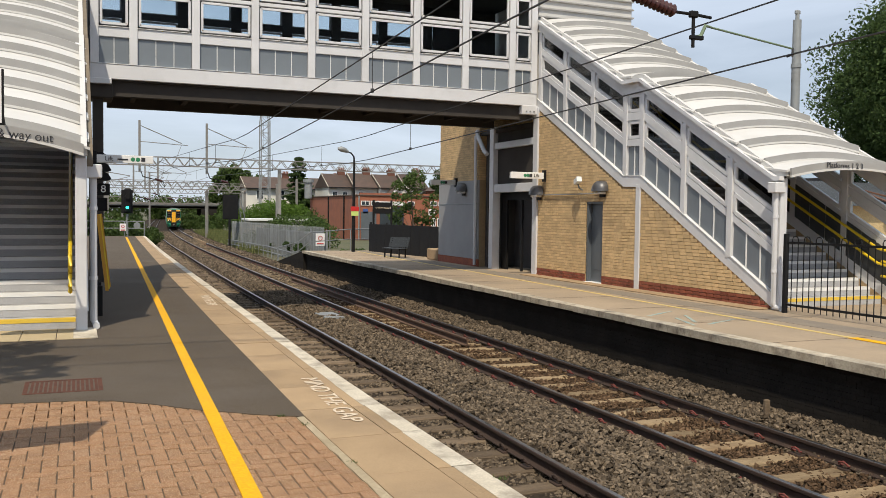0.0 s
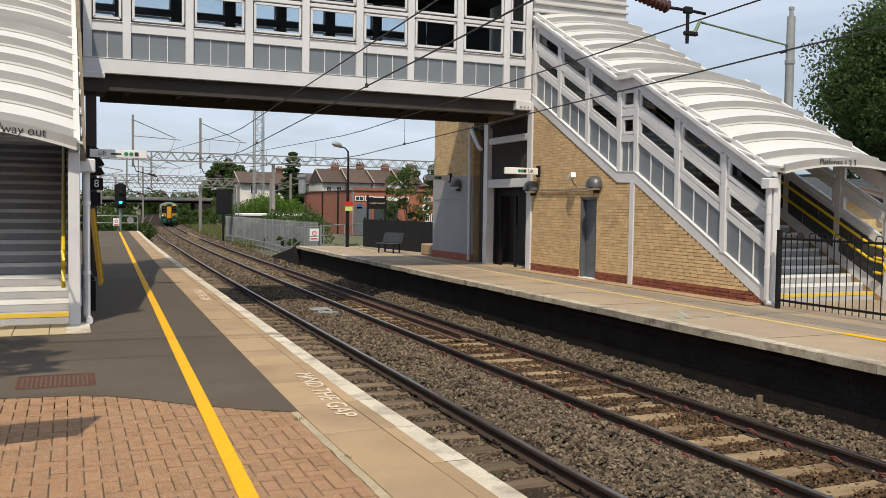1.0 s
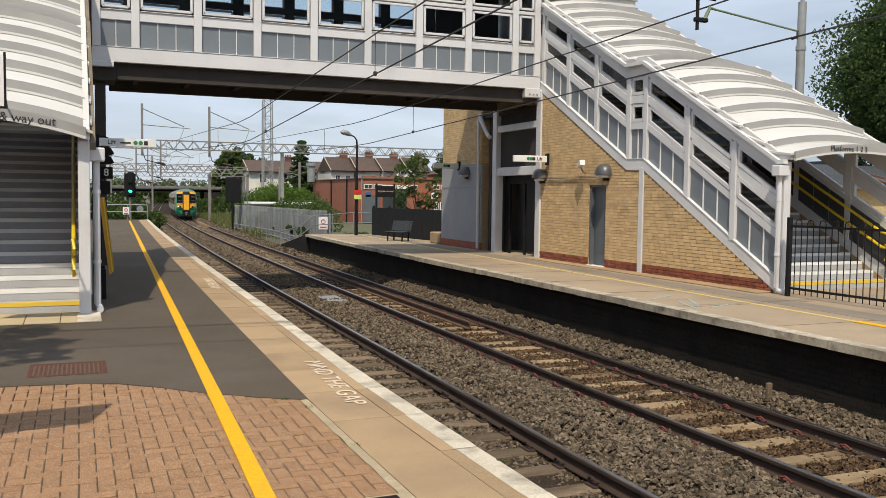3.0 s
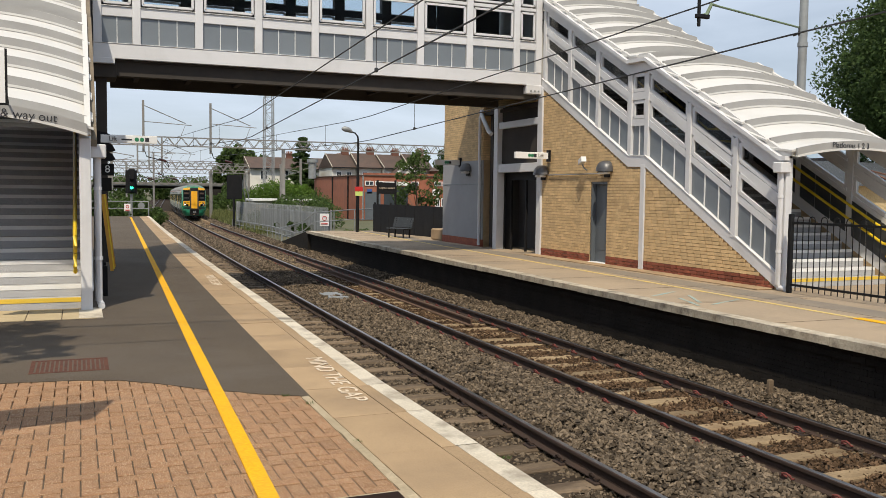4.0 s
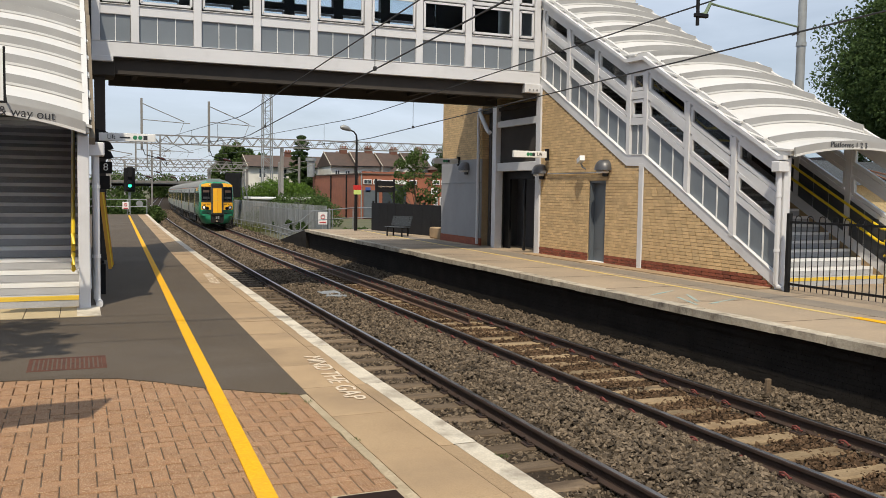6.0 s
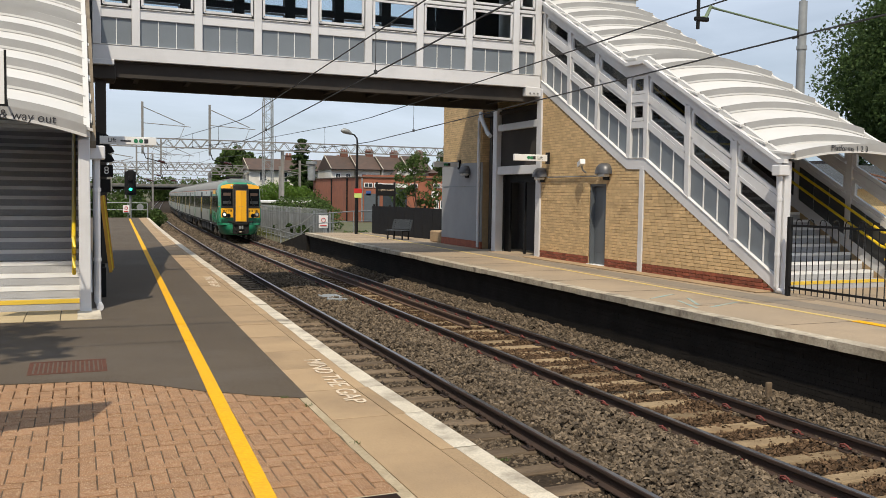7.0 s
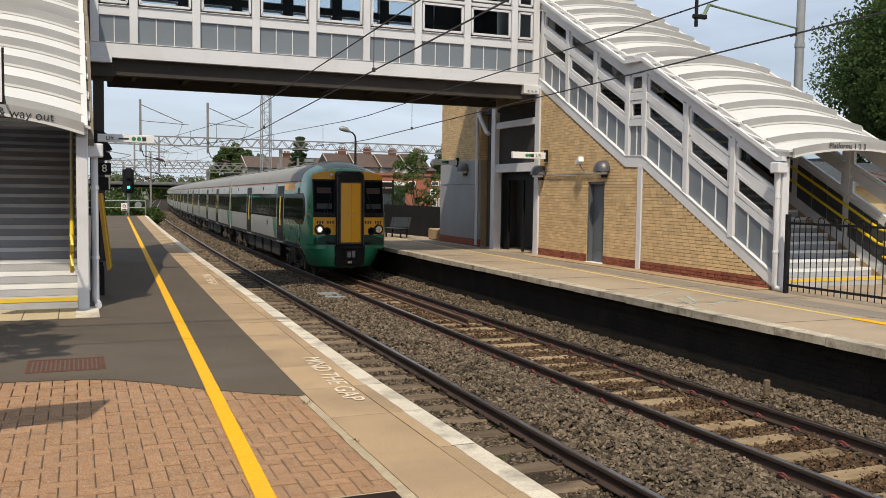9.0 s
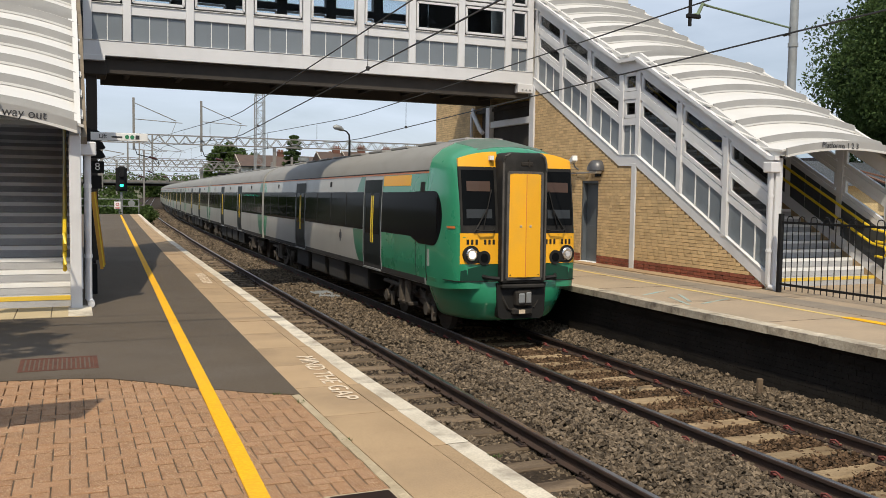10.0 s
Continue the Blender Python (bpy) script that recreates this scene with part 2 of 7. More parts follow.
LEAF_DARK = mat("dark green leaves", (0.080, 0.125, 0.042), (0.048, 0.080, 0.026), 1.2, 0.6, vary=0.35, island=True, spec=0.12)
LEAF_BRIGHT = mat("bright green leaves", (0.12, 0.20, 0.035), (0.085, 0.15, 0.025), 1.2, 0.6, vary=0.3, island=True, spec=0.12)
BARK = mat("bark", (0.11, 0.085, 0.06), (0.07, 0.055, 0.04), 8, 0.9, bump=0.6, fine=30)
GRASS = mat("dry grass", (0.20, 0.20, 0.075), (0.10, 0.13, 0.035), 3, 0.8, vary=0.35, island=True)
HOUSE_WHITE = mat("white render", (0.70, 0.68, 0.62), (0.62, 0.60, 0.55), 0.6, 0.85)
HOUSE_BRICK = mat("red house brick", (0.32, 0.115, 0.066), (0.24, 0.085, 0.05), 1.1, 0.9, stain=(0.17, 0.08, 0.06), stain_scale=0.3)
STACK_BRICK = mat("sooty chimney brick", (0.17, 0.072, 0.048), (0.11, 0.05, 0.036), 2, 0.9)
ROOF_BROWN = mat("brown roof tile", (0.088, 0.056, 0.043), (0.055, 0.038, 0.030), 1.1, 0.9, vary=0.35, stain=(0.06, 0.05, 0.04), stain_scale=0.25)
POT = mat("terracotta pot", (0.25, 0.115, 0.07), (0.20, 0.09, 0.055), 3, 0.85)
HOUSE_GLASS = mat("dark window glass", (0.045, 0.055, 0.065), (0.03, 0.038, 0.046), 0.6, 0.12)
T_GREEN = mat("green train paint", (0.028, 0.245, 0.128), (0.024, 0.22, 0.114), 0.6, 0.28, coat=0.3, stain=(0.018, 0.125, 0.066), stain_scale=0.5, stain_amount=0.3)
T_GREEN_SHADE = mat("green train paint darkened for recess shade", (0.010, 0.055, 0.034), (0.008, 0.047, 0.029), 0.6, 0.35, spec=0.3)
T_MIDGREEN = mat("mid green train paint", (0.026, 0.16, 0.09), (0.021, 0.14, 0.08), 0.6, 0.32, coat=0.2, stain=(0.02, 0.08, 0.05), stain_scale=0.6, stain_amount=0.4)
T_WHITE = mat("off white train paint", (0.40, 0.395, 0.365), (0.33, 0.325, 0.30), 0.7, 0.38, coat=0.15, stain=(0.23, 0.215, 0.19), stain_scale=0.6, stain_amount=0.6)
T_YELLOW = mat("train yellow", (0.85, 0.42, 0.012), (0.80, 0.385, 0.01), 0.9, 0.4, stain=(0.55, 0.33, 0.08), stain_scale=1.2, stain_amount=0.3)
T_GLASS = mat("train window glass", (0.007, 0.008, 0.009), (0.005, 0.006, 0.007), 0.5, 0.02, spec=0.06)
T_GLASS.node_tree.nodes["Principled BSDF"].inputs["IOR"].default_value = 1.2
T_BLACK = mat("black rubber", (0.016, 0.015, 0.014), (0.011, 0.0105, 0.01), 2, 0.7, stain=(0.06, 0.055, 0.048), stain_scale=1.6, stain_amount=0.45, spec=0.25)
T_DOOR = mat("near black door paint", (0.010, 0.014, 0.013), (0.008, 0.011, 0.010), 1, 0.45, spec=0.08)
T_ROOF = mat("grimy roof", (0.27, 0.265, 0.25), (0.19, 0.185, 0.172), 0.9, 0.7, stain=(0.16, 0.15, 0.135), stain_scale=0.9, stain_amount=0.6, stretch=(1.0, 0.5, 1))
T_DOME = mat("grimy dome", (0.055, 0.125, 0.085), (0.12, 0.13, 0.105), 1.6, 0.5, coat=0.1, stain=(0.15, 0.15, 0.13), stain_scale=1.3, stain_amount=0.6)
T_BLIND = mat("dull amber blind", (0.06, 0.03, 0.018), (0.045, 0.022, 0.013), 4, 0.6)
T_BLIND_DARK = mat("dim desk", (0.02, 0.024, 0.028), None, 4, 0.5)
T_UNDER = mat("brake dusted underframe", (0.022, 0.018, 0.014), (0.012, 0.010, 0.008), 3, 0.9, bump=0.3)
T_ORANGE = mat("orange line", (0.70, 0.20, 0.05), None, 2, 0.4)
LAMP_ON = glow_mat("lit headlamp", (1.0, 0.88, 0.66), 2.2)
LAMP_CLEAR = mat("clear lamp lens", (0.55, 0.55, 0.56), (0.42, 0.42, 0.43), 8, 0.1)
SIGNAL_ON = glow_mat("lit green signal", (0.03, 1.0, 0.55), 4.0)
# Near-black colour that stands in for shade inside the bridge.
INSIDE_SHADE = mat("dark colour for bridge interior shade", (0.07, 0.07, 0.074), (0.05, 0.05, 0.054), 1, 0.6)
FILLET = mat("pale cement fillet", (0.46, 0.375, 0.255), (0.33, 0.265, 0.17), 6, 0.9, bump=0.8, fine=40, stain=(0.19, 0.15, 0.08), stain_scale=3, stain_amount=0.6)
FENCE_STEEL = mat("dull galvanised pale", (0.25, 0.265, 0.27), (0.18, 0.19, 0.195), 2, 0.65, metal=0.1, vary=0.2)
FENCE_SHEET = mat("blue grey sheeting", (0.21, 0.235, 0.25), (0.16, 0.18, 0.195), 1.5, 0.6, stain=(0.12, 0.12, 0.11), stain_scale=0.8)
CHROME = mat("bright reflector", (0.75, 0.74, 0.72), (0.6, 0.6, 0.6), 8, 0.15, metal=1.0)
BENCH = mat("dark blue grey bench paint", (0.06, 0.07, 0.08), (0.045, 0.052, 0.06), 4, 0.45)
NOSING_YELLOW = mat("lemon yellow nosing", (0.72, 0.50, 0.06), (0.66, 0.45, 0.05), 3, 0.6)
LOBBY_DARK = mat("lobby wall darkened for the dim interior", (0.09, 0.085, 0.082), (0.07, 0.066, 0.064), 1.2, 0.6)
BOGIE = mat("rusty dusted bogie steel", (0.085, 0.068, 0.052), (0.04, 0.032, 0.025), 4, 0.85, bump=0.4)


def let_light_through(m, share):
    """Leaves glow a little when the sun stands behind them."""
    nt = m.node_tree
    b = nt.nodes["Principled BSDF"]
    tr = nt.nodes.new("ShaderNodeBsdfTranslucent")
    mx = nt.nodes.new("ShaderNodeMixShader")
    mx.inputs[0].default_value = share
    nt.links.new(b.inputs["Base Color"].links[0].from_socket, tr.inputs[0])
    nt.links.new(b.outputs[0], mx.inputs[1])
    nt.links.new(tr.outputs[0], mx.inputs[2])
    nt.links.new(mx.outputs[0], nt.nodes["Material Output"].inputs[0])


for leaf_mat in (LEAF, LEAF_DARK, LEAF_BRIGHT, GRASS):
    let_light_through(leaf_mat, 0.4)


# ---- building tools ----
class Geo:
    """Collects corners and faces of one mesh, in world metres."""

    def __init__(self):
        self.v, self.f = [], []

    def add(self, verts, faces):
        o = len(self.v)
        self.v.extend(verts)
        self.f.extend(tuple(i + o for i in f) for f in faces)
        return self

    def box(self, x0, x1, y0, y1, z0, z1, c=0.0):
        if c <= 0:
            return self.add([(x, y, z) for z in (z0, z1) for y in (y0, y1) for x in (x0, x1)],
                            [(0, 2, 3, 1), (4, 5, 7, 6), (0, 1, 5, 4), (2, 6, 7, 3), (0, 4, 6, 2), (1, 3, 7, 5)])
        c = min(c, (x1 - x0) * 0.45, (y1 - y0) * 0.45, (z1 - z0) * 0.45)
        vs = []
        for sz in (0, 1):
            for sy in (0, 1):
                for sx in (0, 1):
                    X, Y, Z = (x0, x1)[sx], (y0, y1)[sy], (z0, z1)[sz]
                    ix, iy, iz = (c, -c)[sx], (c, -c)[sy], (c, -c)[sz]
                    vs += [(X, Y + iy, Z + iz), (X + ix, Y, Z + iz), (X + ix, Y + iy, Z)]

        def k(sx, sy, sz, a):
            return (sz * 4 + sy * 2 + sx) * 3 + a
        fs = []
        for a in range(3):
            for s in (0, 1):
                q = []
                for u, w in ((0, 0), (1, 0), (1, 1), (0, 1)):
                    t = [0, 0, 0]
                    t[a], t[(a + 1) % 3], t[(a + 2) % 3] = s, u, w
                    q.append(k(*t, a))
                fs.append(tuple(q if s else q[::-1]))
        for a in range(3):
            b, d = (a + 1) % 3, (a + 2) % 3
            for s in (0, 1):
                for w in (0, 1):
                    p, q = [0, 0, 0], [0, 0, 0]
                    p[a], q[a] = 0, 1
                    p[b] = q[b] = s
                    p[d] = q[d] = w
                    f = (k(*p, b), k(*q, b), k(*q, d), k(*p, d))
                    fs.append(f if s == w else f[::-1])
        for sz in (0, 1):
            for sy in (0, 1):
                for sx in (0, 1):
                    f = (k(sx, sy, sz, 0), k(sx, sy, sz, 1), k(sx, sy, sz, 2))
                    fs.append(f if (sx + sy + sz) % 2 else f[::-1])
        return self.add(vs, fs)

    def prism(self, outline, axis, a, b):
        """A flat outline pushed along an axis from a to b. Outline in the other two axes, in the order x, y, z."""
        def at(p, s):
            q = list(p)
            q.insert(axis, s)
            return tuple(q)
        n = len(outline)
        vs = [at(p, a) for p in outline] + [at(p, b) for p in outline]
        fs = [tuple(range(n))[::-1], tuple(range(n, 2 * n))]
        fs += [(i, (i + 1) % n, (i + 1) % n + n, i + n) for i in range(n)]
        return self.add(vs, fs)

    def tube(self, pts, r, sides=8, caps=True):
        pts = [Vector(p) for p in pts]
        rs = r if isinstance(r, (list, tuple)) else [r] * len(pts)
        vs, fs = [], []
        for i, p in enumerate(pts):
            d = (pts[min(i + 1, len(pts) - 1)] - pts[max(i - 1, 0)]).normalized()
            u = d.cross(Vector((0, 0, 1)) if abs(d.z) < 0.95 else Vector((1, 0, 0))).normalized()
            w = d.cross(u)
            for k in range(sides):
                a = 2 * math.pi * k / sides
                vs.append(tuple(p + (u * math.cos(a) + w * math.sin(a)) * rs[i]))
        for i in range(len(pts) - 1):
            for k in range(sides):
                k2 = (k + 1) % sides
                fs.append((i * sides + k, i * sides + k2, (i + 1) * sides + k2, (i + 1) * sides + k))
        if caps:
            fs.append(tuple(range(sides))[::-1])
            fs.append(tuple(range((len(pts) - 1) * sides, len(pts) * sides)))
        return self.add(vs, fs)

    def bar(self, p, q, w, h):
        """A square bar from p to q, w wide and h high."""
        p, q = Vector(p), Vector(q)
        d = (q - p).normalized()
        u = d.cross(Vector((0, 0, 1)) if abs(d.z) < 0.98 else Vector((1, 0, 0))).normalized() * (w / 2)
        t = d.cross(u).normalized() * (h / 2)
        vs = [tuple(e + a * u + b * t) for e in (p, q) for a, b in ((-1, -1), (1, -1), (1, 1), (-1, 1))]
        return self.add(vs, [(0, 1, 2, 3), (7, 6, 5, 4), (0, 4, 5, 1), (1, 5, 6, 2), (2, 6, 7, 3), (3, 7, 4, 0)])

    def rings(self, rings, closed=True, caps=True):
        """Skins a row of rings of equally many points."""
        n = len(rings[0])
        fs = []
        for i in range(len(rings) - 1):
            for k in range(n if closed else n - 1):
                k2 = (k + 1) % n
                fs.append((i * n + k, i * n + k2, (i + 1) * n + k2, (i + 1) * n + k))
        if caps:
            fs += [tuple(range(n))[::-1], tuple(range((len(rings) - 1) * n, len(rings) * n))]
        return self.add([tuple(p) for r in rings for p in r], fs)


def reach(y):
    """How much further off a point of the level plan lies, since the line falls away past the foot of the stairs."""
    return 1 + 0.0029 * np.clip(y - 14.0, 0.0, 136.0)


def lie(p):
    """Carries a point of the level plan onto the falling ground."""
    k = float(reach(p[1]))
    return (p[0] * k, p[1] * k, EYE[2] + (p[2] - EYE[2]) * k)


def lie_all(V):
    """The same for an array of points."""
    V = np.asarray(V, float)
    k = reach(V[..., 1:2])
    return np.concatenate([V[..., :2] * k, EYE[2] + (V[..., 2:] - EYE[2]) * k], -1)


BASE = {}


def thing(name, at, label, category, group="", kind=""):
    ob = new(name)
    ob.empty_display_size = 0.2
    at = lie(at)
    ob.location = at
    BASE[ob] = Vector(at)
    return tagged(ob, label, category, group, kind)


def mesh_of(name, geo, material, base=(0, 0, 0), smooth=False):
    me = bpy.data.meshes.new(name)
    b = Vector(base)
    me.from_pydata([(x - b.x, y - b.y, z - b.z) for x, y, z in map(lie, geo.v)], [], geo.f)
    bm = bmesh.new()
    bm.from_mesh(me)
    bmesh.ops.recalc_face_normals(bm, faces=bm.faces)
    bm.to_mesh(me)
    bm.free()
    me.materials.append(material)
    if smooth:
        me.shade_smooth()
        me.set_sharp_from_angle(angle=radians(38))
    return me


def part(name, geo, material, parent, label="", smooth=False):
    ob = new(name, mesh_of(name, geo, material, BASE[parent], smooth))
    ob.parent = parent
    BASE[ob] = BASE[parent]
    if label:
        ob["label"] = label
    return ob


def single(name, geo, material, label, category="", group="", kind="", at=(0, 0, 0), smooth=False):
    ob = new(name, mesh_of(name, geo, material, at, smooth))
    ob.location = at
    BASE[ob] = Vector(at)
    return tagged(ob, label, category, group, kind)


def writing(name, body, size, m, material, parent, spread=1.0):
    """Letters as flat mesh, laid on a surface by the pose m (they read along x, up is y)."""
    cu = bpy.data.curves.new(name, "FONT")
    cu.body, cu.size, cu.extrude = body, size, 0.002
    cu.align_x, cu.align_y = "CENTER", "CENTER"
    cu.space_character = spread
    tmp = bpy.data.objects.new(name, cu)
    me = bpy.data.meshes.new_from_object(tmp)
    bpy.data.objects.remove(tmp)
    me.materials.clear()
    me.materials.append(material)
    me.transform(m)
    for v in me.vertices:
        v.co = Vector(lie(v.co)) - BASE[parent]
    ob = new(name, me)
    ob.parent = parent
    BASE[ob] = BASE[parent]
    return ob


def bend(y):
    """How far the line has curved to the right at y."""
    if y < 8:
        return 0.0
    ease = 0.18 * (1 - math.exp((8 - y) / 12))
    if y < 140:
        return (y - 8) ** 2 / 2912 + ease
    return 132 ** 2 / 2912 + ease + 0.0907 * (y - 140)


def bend_l(y):
    """The same for the nearer track and its platform, which bend a little sooner."""
    return bend(y) + min(0.45, 0.0095 * max(0.0, y - 8))


EDGE_L, EDGE_R = 2.59, 8.82       # platform edges
T1, T2 = 4.06, 7.43               # track centres
RAIL_Z, BED_Z = -0.93, -1.13      # rail heads, ballast top
SLEEPER_START, SLEEPER_STEP = 2.0, 0.68


# ---- ground, tracks, platforms ----
bend_r = bend


def strip(x_of, y0, y1, step, z0, z1, x_of2):
    """A solid slab between two lines that follow the curve."""
    n = max(1, int((y1 - y0) / step))
    ys = [y0 + (y1 - y0) * i / n for i in range(n + 1)]
    rings = [[(x_of(y), y, z0), (x_of2(y), y, z0), (x_of2(y), y, z1), (x_of(y), y, z1)] for y in ys]
    return Geo().rings(rings)


def make_ground():
    g = Geo()
    n = 40
    for i in range(n + 1):
        for j in range(n + 1):
            u, w = i / n * 2 - 1, j / n * 2 - 1
            g.v.append((u * abs(u) * 1500 + 8, w * abs(w) * 1500 + 60, -1.32))
    for i in range(n):
        for j in range(n):
            a = i * (n + 1) + j
            g.f.append((a, a + n + 1, a + n + 2, a + 1))
    single("ground", g, SOIL, "rough soil and weeds beside the railway", kind="structure")


def make_track_bed():
    g = Geo()
    ys = [-20 + i * 0.5 for i in range(160)] + [60 + i * 3 for i in range(70)]
    xs = [2.7, 3.2, 3.7, 4.8, 5.3, 5.75, 6.2, 6.7, 7.4, 8.15, 8.5, 8.95]
    hs = [-0.06, -0.02, -0.02, -0.02, 0.03, 0.06, 0.03, -0.02, -0.02, 0.0, 0.14, 0.25]
    rows = []
    for y in ys:
        r = []
        for x, h in zip(xs, hs):
            k = noise.noise((x * 1.3, y * 0.9, 0)) * 0.035
            hh = h if y < 45 else min(h, 0.03)
            r.append((x + bend(y), y, BED_Z + hh + k))
        if y > 46:
            r = [(r[0][0] - 1.0, y, BED_Z - 0.1), (r[0][0] - 0.5, y, BED_Z - 0.02)] + r[2:-2] + [(r[-1][0] + 0.4, y, BED_Z), (r[-1][0] + 1.4, y, BED_Z - 0.15)]
        rows.append(r)
    g.rings(rows, closed=False, caps=False)
    single("track_bed", g, BALLAST, "grey brown crushed stone ballast under two tracks", kind="structure", smooth=True)


def stone_field(name, x, y, z, size, rng, material, label):
    """Angular crushed stones, joined: each a crooked six-sided lump."""
    n = len(x)
    cube = np.array([(a, b, c) for c in (-1, 1) for b in (-1, 1) for a in (-1, 1)], float)
    quads = np.array([(0, 2, 3, 1), (4, 5, 7, 6), (0, 1, 5, 4), (2, 6, 7, 3), (0, 4, 6, 2), (1, 3, 7, 5)])
    q = rng.normal(size=(n, 4)) * np.array([1, 0.45, 0.45, 1])
    q /= np.linalg.norm(q, axis=1)[:, None]
    w, a, b, c = q.T
    R = np.stack([np.stack([1 - 2 * (b * b + c * c), 2 * (a * b - w * c), 2 * (a * c + w * b)], -1),
                  np.stack([2 * (a * b + w * c), 1 - 2 * (a * a + c * c), 2 * (b * c - w * a)], -1),
                  np.stack([2 * (a * c - w * b), 2 * (b * c + w * a), 1 - 2 * (a * a + b * b)], -1)], -2)
    V = cube[None] * rng.uniform(0.45, 1.15, (n, 8, 3)) * np.stack([rng.uniform(0.8, 1.3, n), rng.uniform(0.55, 0.95, n), rng.uniform(0.4, 0.75, n)], 1)[:, None]
    V = np.einsum("nij,nkj->nki", R, V) * size[:, None, None] + lie_all(np.stack([x + np.array([bend(t) for t in y]), y, z], 1))[:, None]
    F = quads[None] + (np.arange(n) * 8)[:, None, None]
    me = bpy.data.meshes.new(name)
    me.from_pydata(V.reshape(-1, 3), [], F.reshape(-1, 4).tolist())
    me.materials.append(material)
    tagged(new(name, me), label, "ballast", kind="stuff")


def make_stones():
    """Loose ballast: clean grey stones in the six-foot and against the wall, brown fouled stones between the rails."""
    rng = np.random.default_rng(4)
    spots = []
    for y0, y1, per, size in ((2.5, 12, 760, 0.0265), (12, 20, 560, 0.029), (20, 34, 300, 0.036), (34, 62, 100, 0.055), (62, 115, 36, 0.08)):
        count = int((y1 - y0) * 6.2 * per)
        spots.append(np.stack([rng.uniform(2.72, 8.9, count), rng.uniform(y0, y1, count), np.full(count, size)], 1))
    heap = np.stack([rng.uniform(8.15, 8.92, 6500), rng.uniform(4, 36, 6500), np.full(6500, 0.028)], 1)
    s = np.concatenate(spots + [heap])
    x, y = s[:, 0], s[:, 1]
    on_sleeper = np.abs((y - SLEEPER_START + SLEEPER_STEP / 2) % SLEEPER_STEP - SLEEPER_STEP / 2) < 0.075 + 0.05 * np.sin(x * 5.0 + 9.0 * y)
    wander = np.array([noise.noise((a * 1.1, b * 1.7, 3)) for a, b in zip(x, y)])
    left, right = np.abs(x - T1) < 1.22, np.abs(x - T2) < 1.22
    bare = on_sleeper & ((left & (wander < 0.25)) | (right & (np.abs(x - T2) < 0.98) & (wander + 0.45 * rng.random(len(s)) < 0.30)))
    keep = (~bare | (rng.random(len(s)) < 0.10)) & (~left | (rng.random(len(s)) < 0.8))
    s, left, right, wander = s[keep], left[keep], right[keep], wander[keep]
    x, y = s[:, 0], s[:, 1]
    n = len(s)
    dz = np.interp(x, [2.7, 3.2, 4.8, 5.2, 5.75, 6.35, 6.65, 6.8, 8.05, 8.2, 8.5, 8.75], [-0.06, -0.03, -0.03, 0.03, 0.075, 0.05, 0.02, -0.015, -0.015, 0.03, 0.15, 0.24])
    clump = np.array([noise.noise((a * 1.3, b * 0.9, 0)) for a, b in zip(x, y)]) * 0.035
    lump = np.array([max(0.0, noise.noise((a * 2.4, b * 2.4, 7))) for a, b in zip(x, y)]) * 0.08
    z = BED_Z + dz + clump + rng.uniform(-0.016, 0.026, n) + lump * (np.abs(x - 5.75) < 0.8) + lump * (x > 8.25)
    size = s[:, 2] * rng.uniform(0.55, 1.35, n)
    inner = (np.abs(x - T2) < 0.68 + 0.10 * wander) & (y < 30 + 8 * wander)
    for mask, name, m, label in ((~inner, "ballast_stones", STONE, "loose angular grey brown ballast stones beside the rails"),
                                 (inner, "fouled_ballast", STONE_BROWN, "brown fouled ballast stones between the rails")):
        stone_field(name, x[mask], y[mask], z[mask] + (0.008 if name == "fouled_ballast" else 0.0), size[mask] * (0.85 if name == "fouled_ballast" else 1.0), rng, m, label)


RAIL_PROFILE = [(-0.07, 0), (0.07, 0), (0.07, 0.012), (0.012, 0.03), (0.012, 0.11), (0.036, 0.122), (0.036, 0.153), (0.028, 0.159),
                (-0.028, 0.159), (-0.036, 0.153), (-0.036, 0.122), (-0.012, 0.11), (-0.012, 0.03), (-0.07, 0.012)]


def make_rail(centre, off, label, y0=-20.0, y1=260.0, lift=0.0, rust=False):
    """A rail off metres beside the centre line of its track."""
    bend = bend_l if centre < 5.6 else bend_r
    ob = thing("rail", (centre + off, 0, RAIL_Z - 0.159 + lift), label, "rail", "running rails" if not rust else "")
    ys = [y0 + i * 2.0 for i in range(int((y1 - y0) / 2.0) + 1)]
    def mid(y):
        return centre + bend(y) + off / float(reach(y))
    part("rail_body", Geo().rings([[(mid(y) + u, y, RAIL_Z - 0.159 + lift + h) for u, h in RAIL_PROFILE] for y in ys]),
         RUST_OLD if rust else RAIL_RUST, ob)
    if not rust:
        top = [[(mid(y) + u, y, RAIL_Z + lift + h) for u, h in ((-0.03, -0.004), (0.03, -0.004), (0.026, 0.003), (-0.026, 0.003))] for y in ys]
        part("rail_head", Geo().rings(top), RAIL_TOP, ob, "bright worn running surface")
    return ob


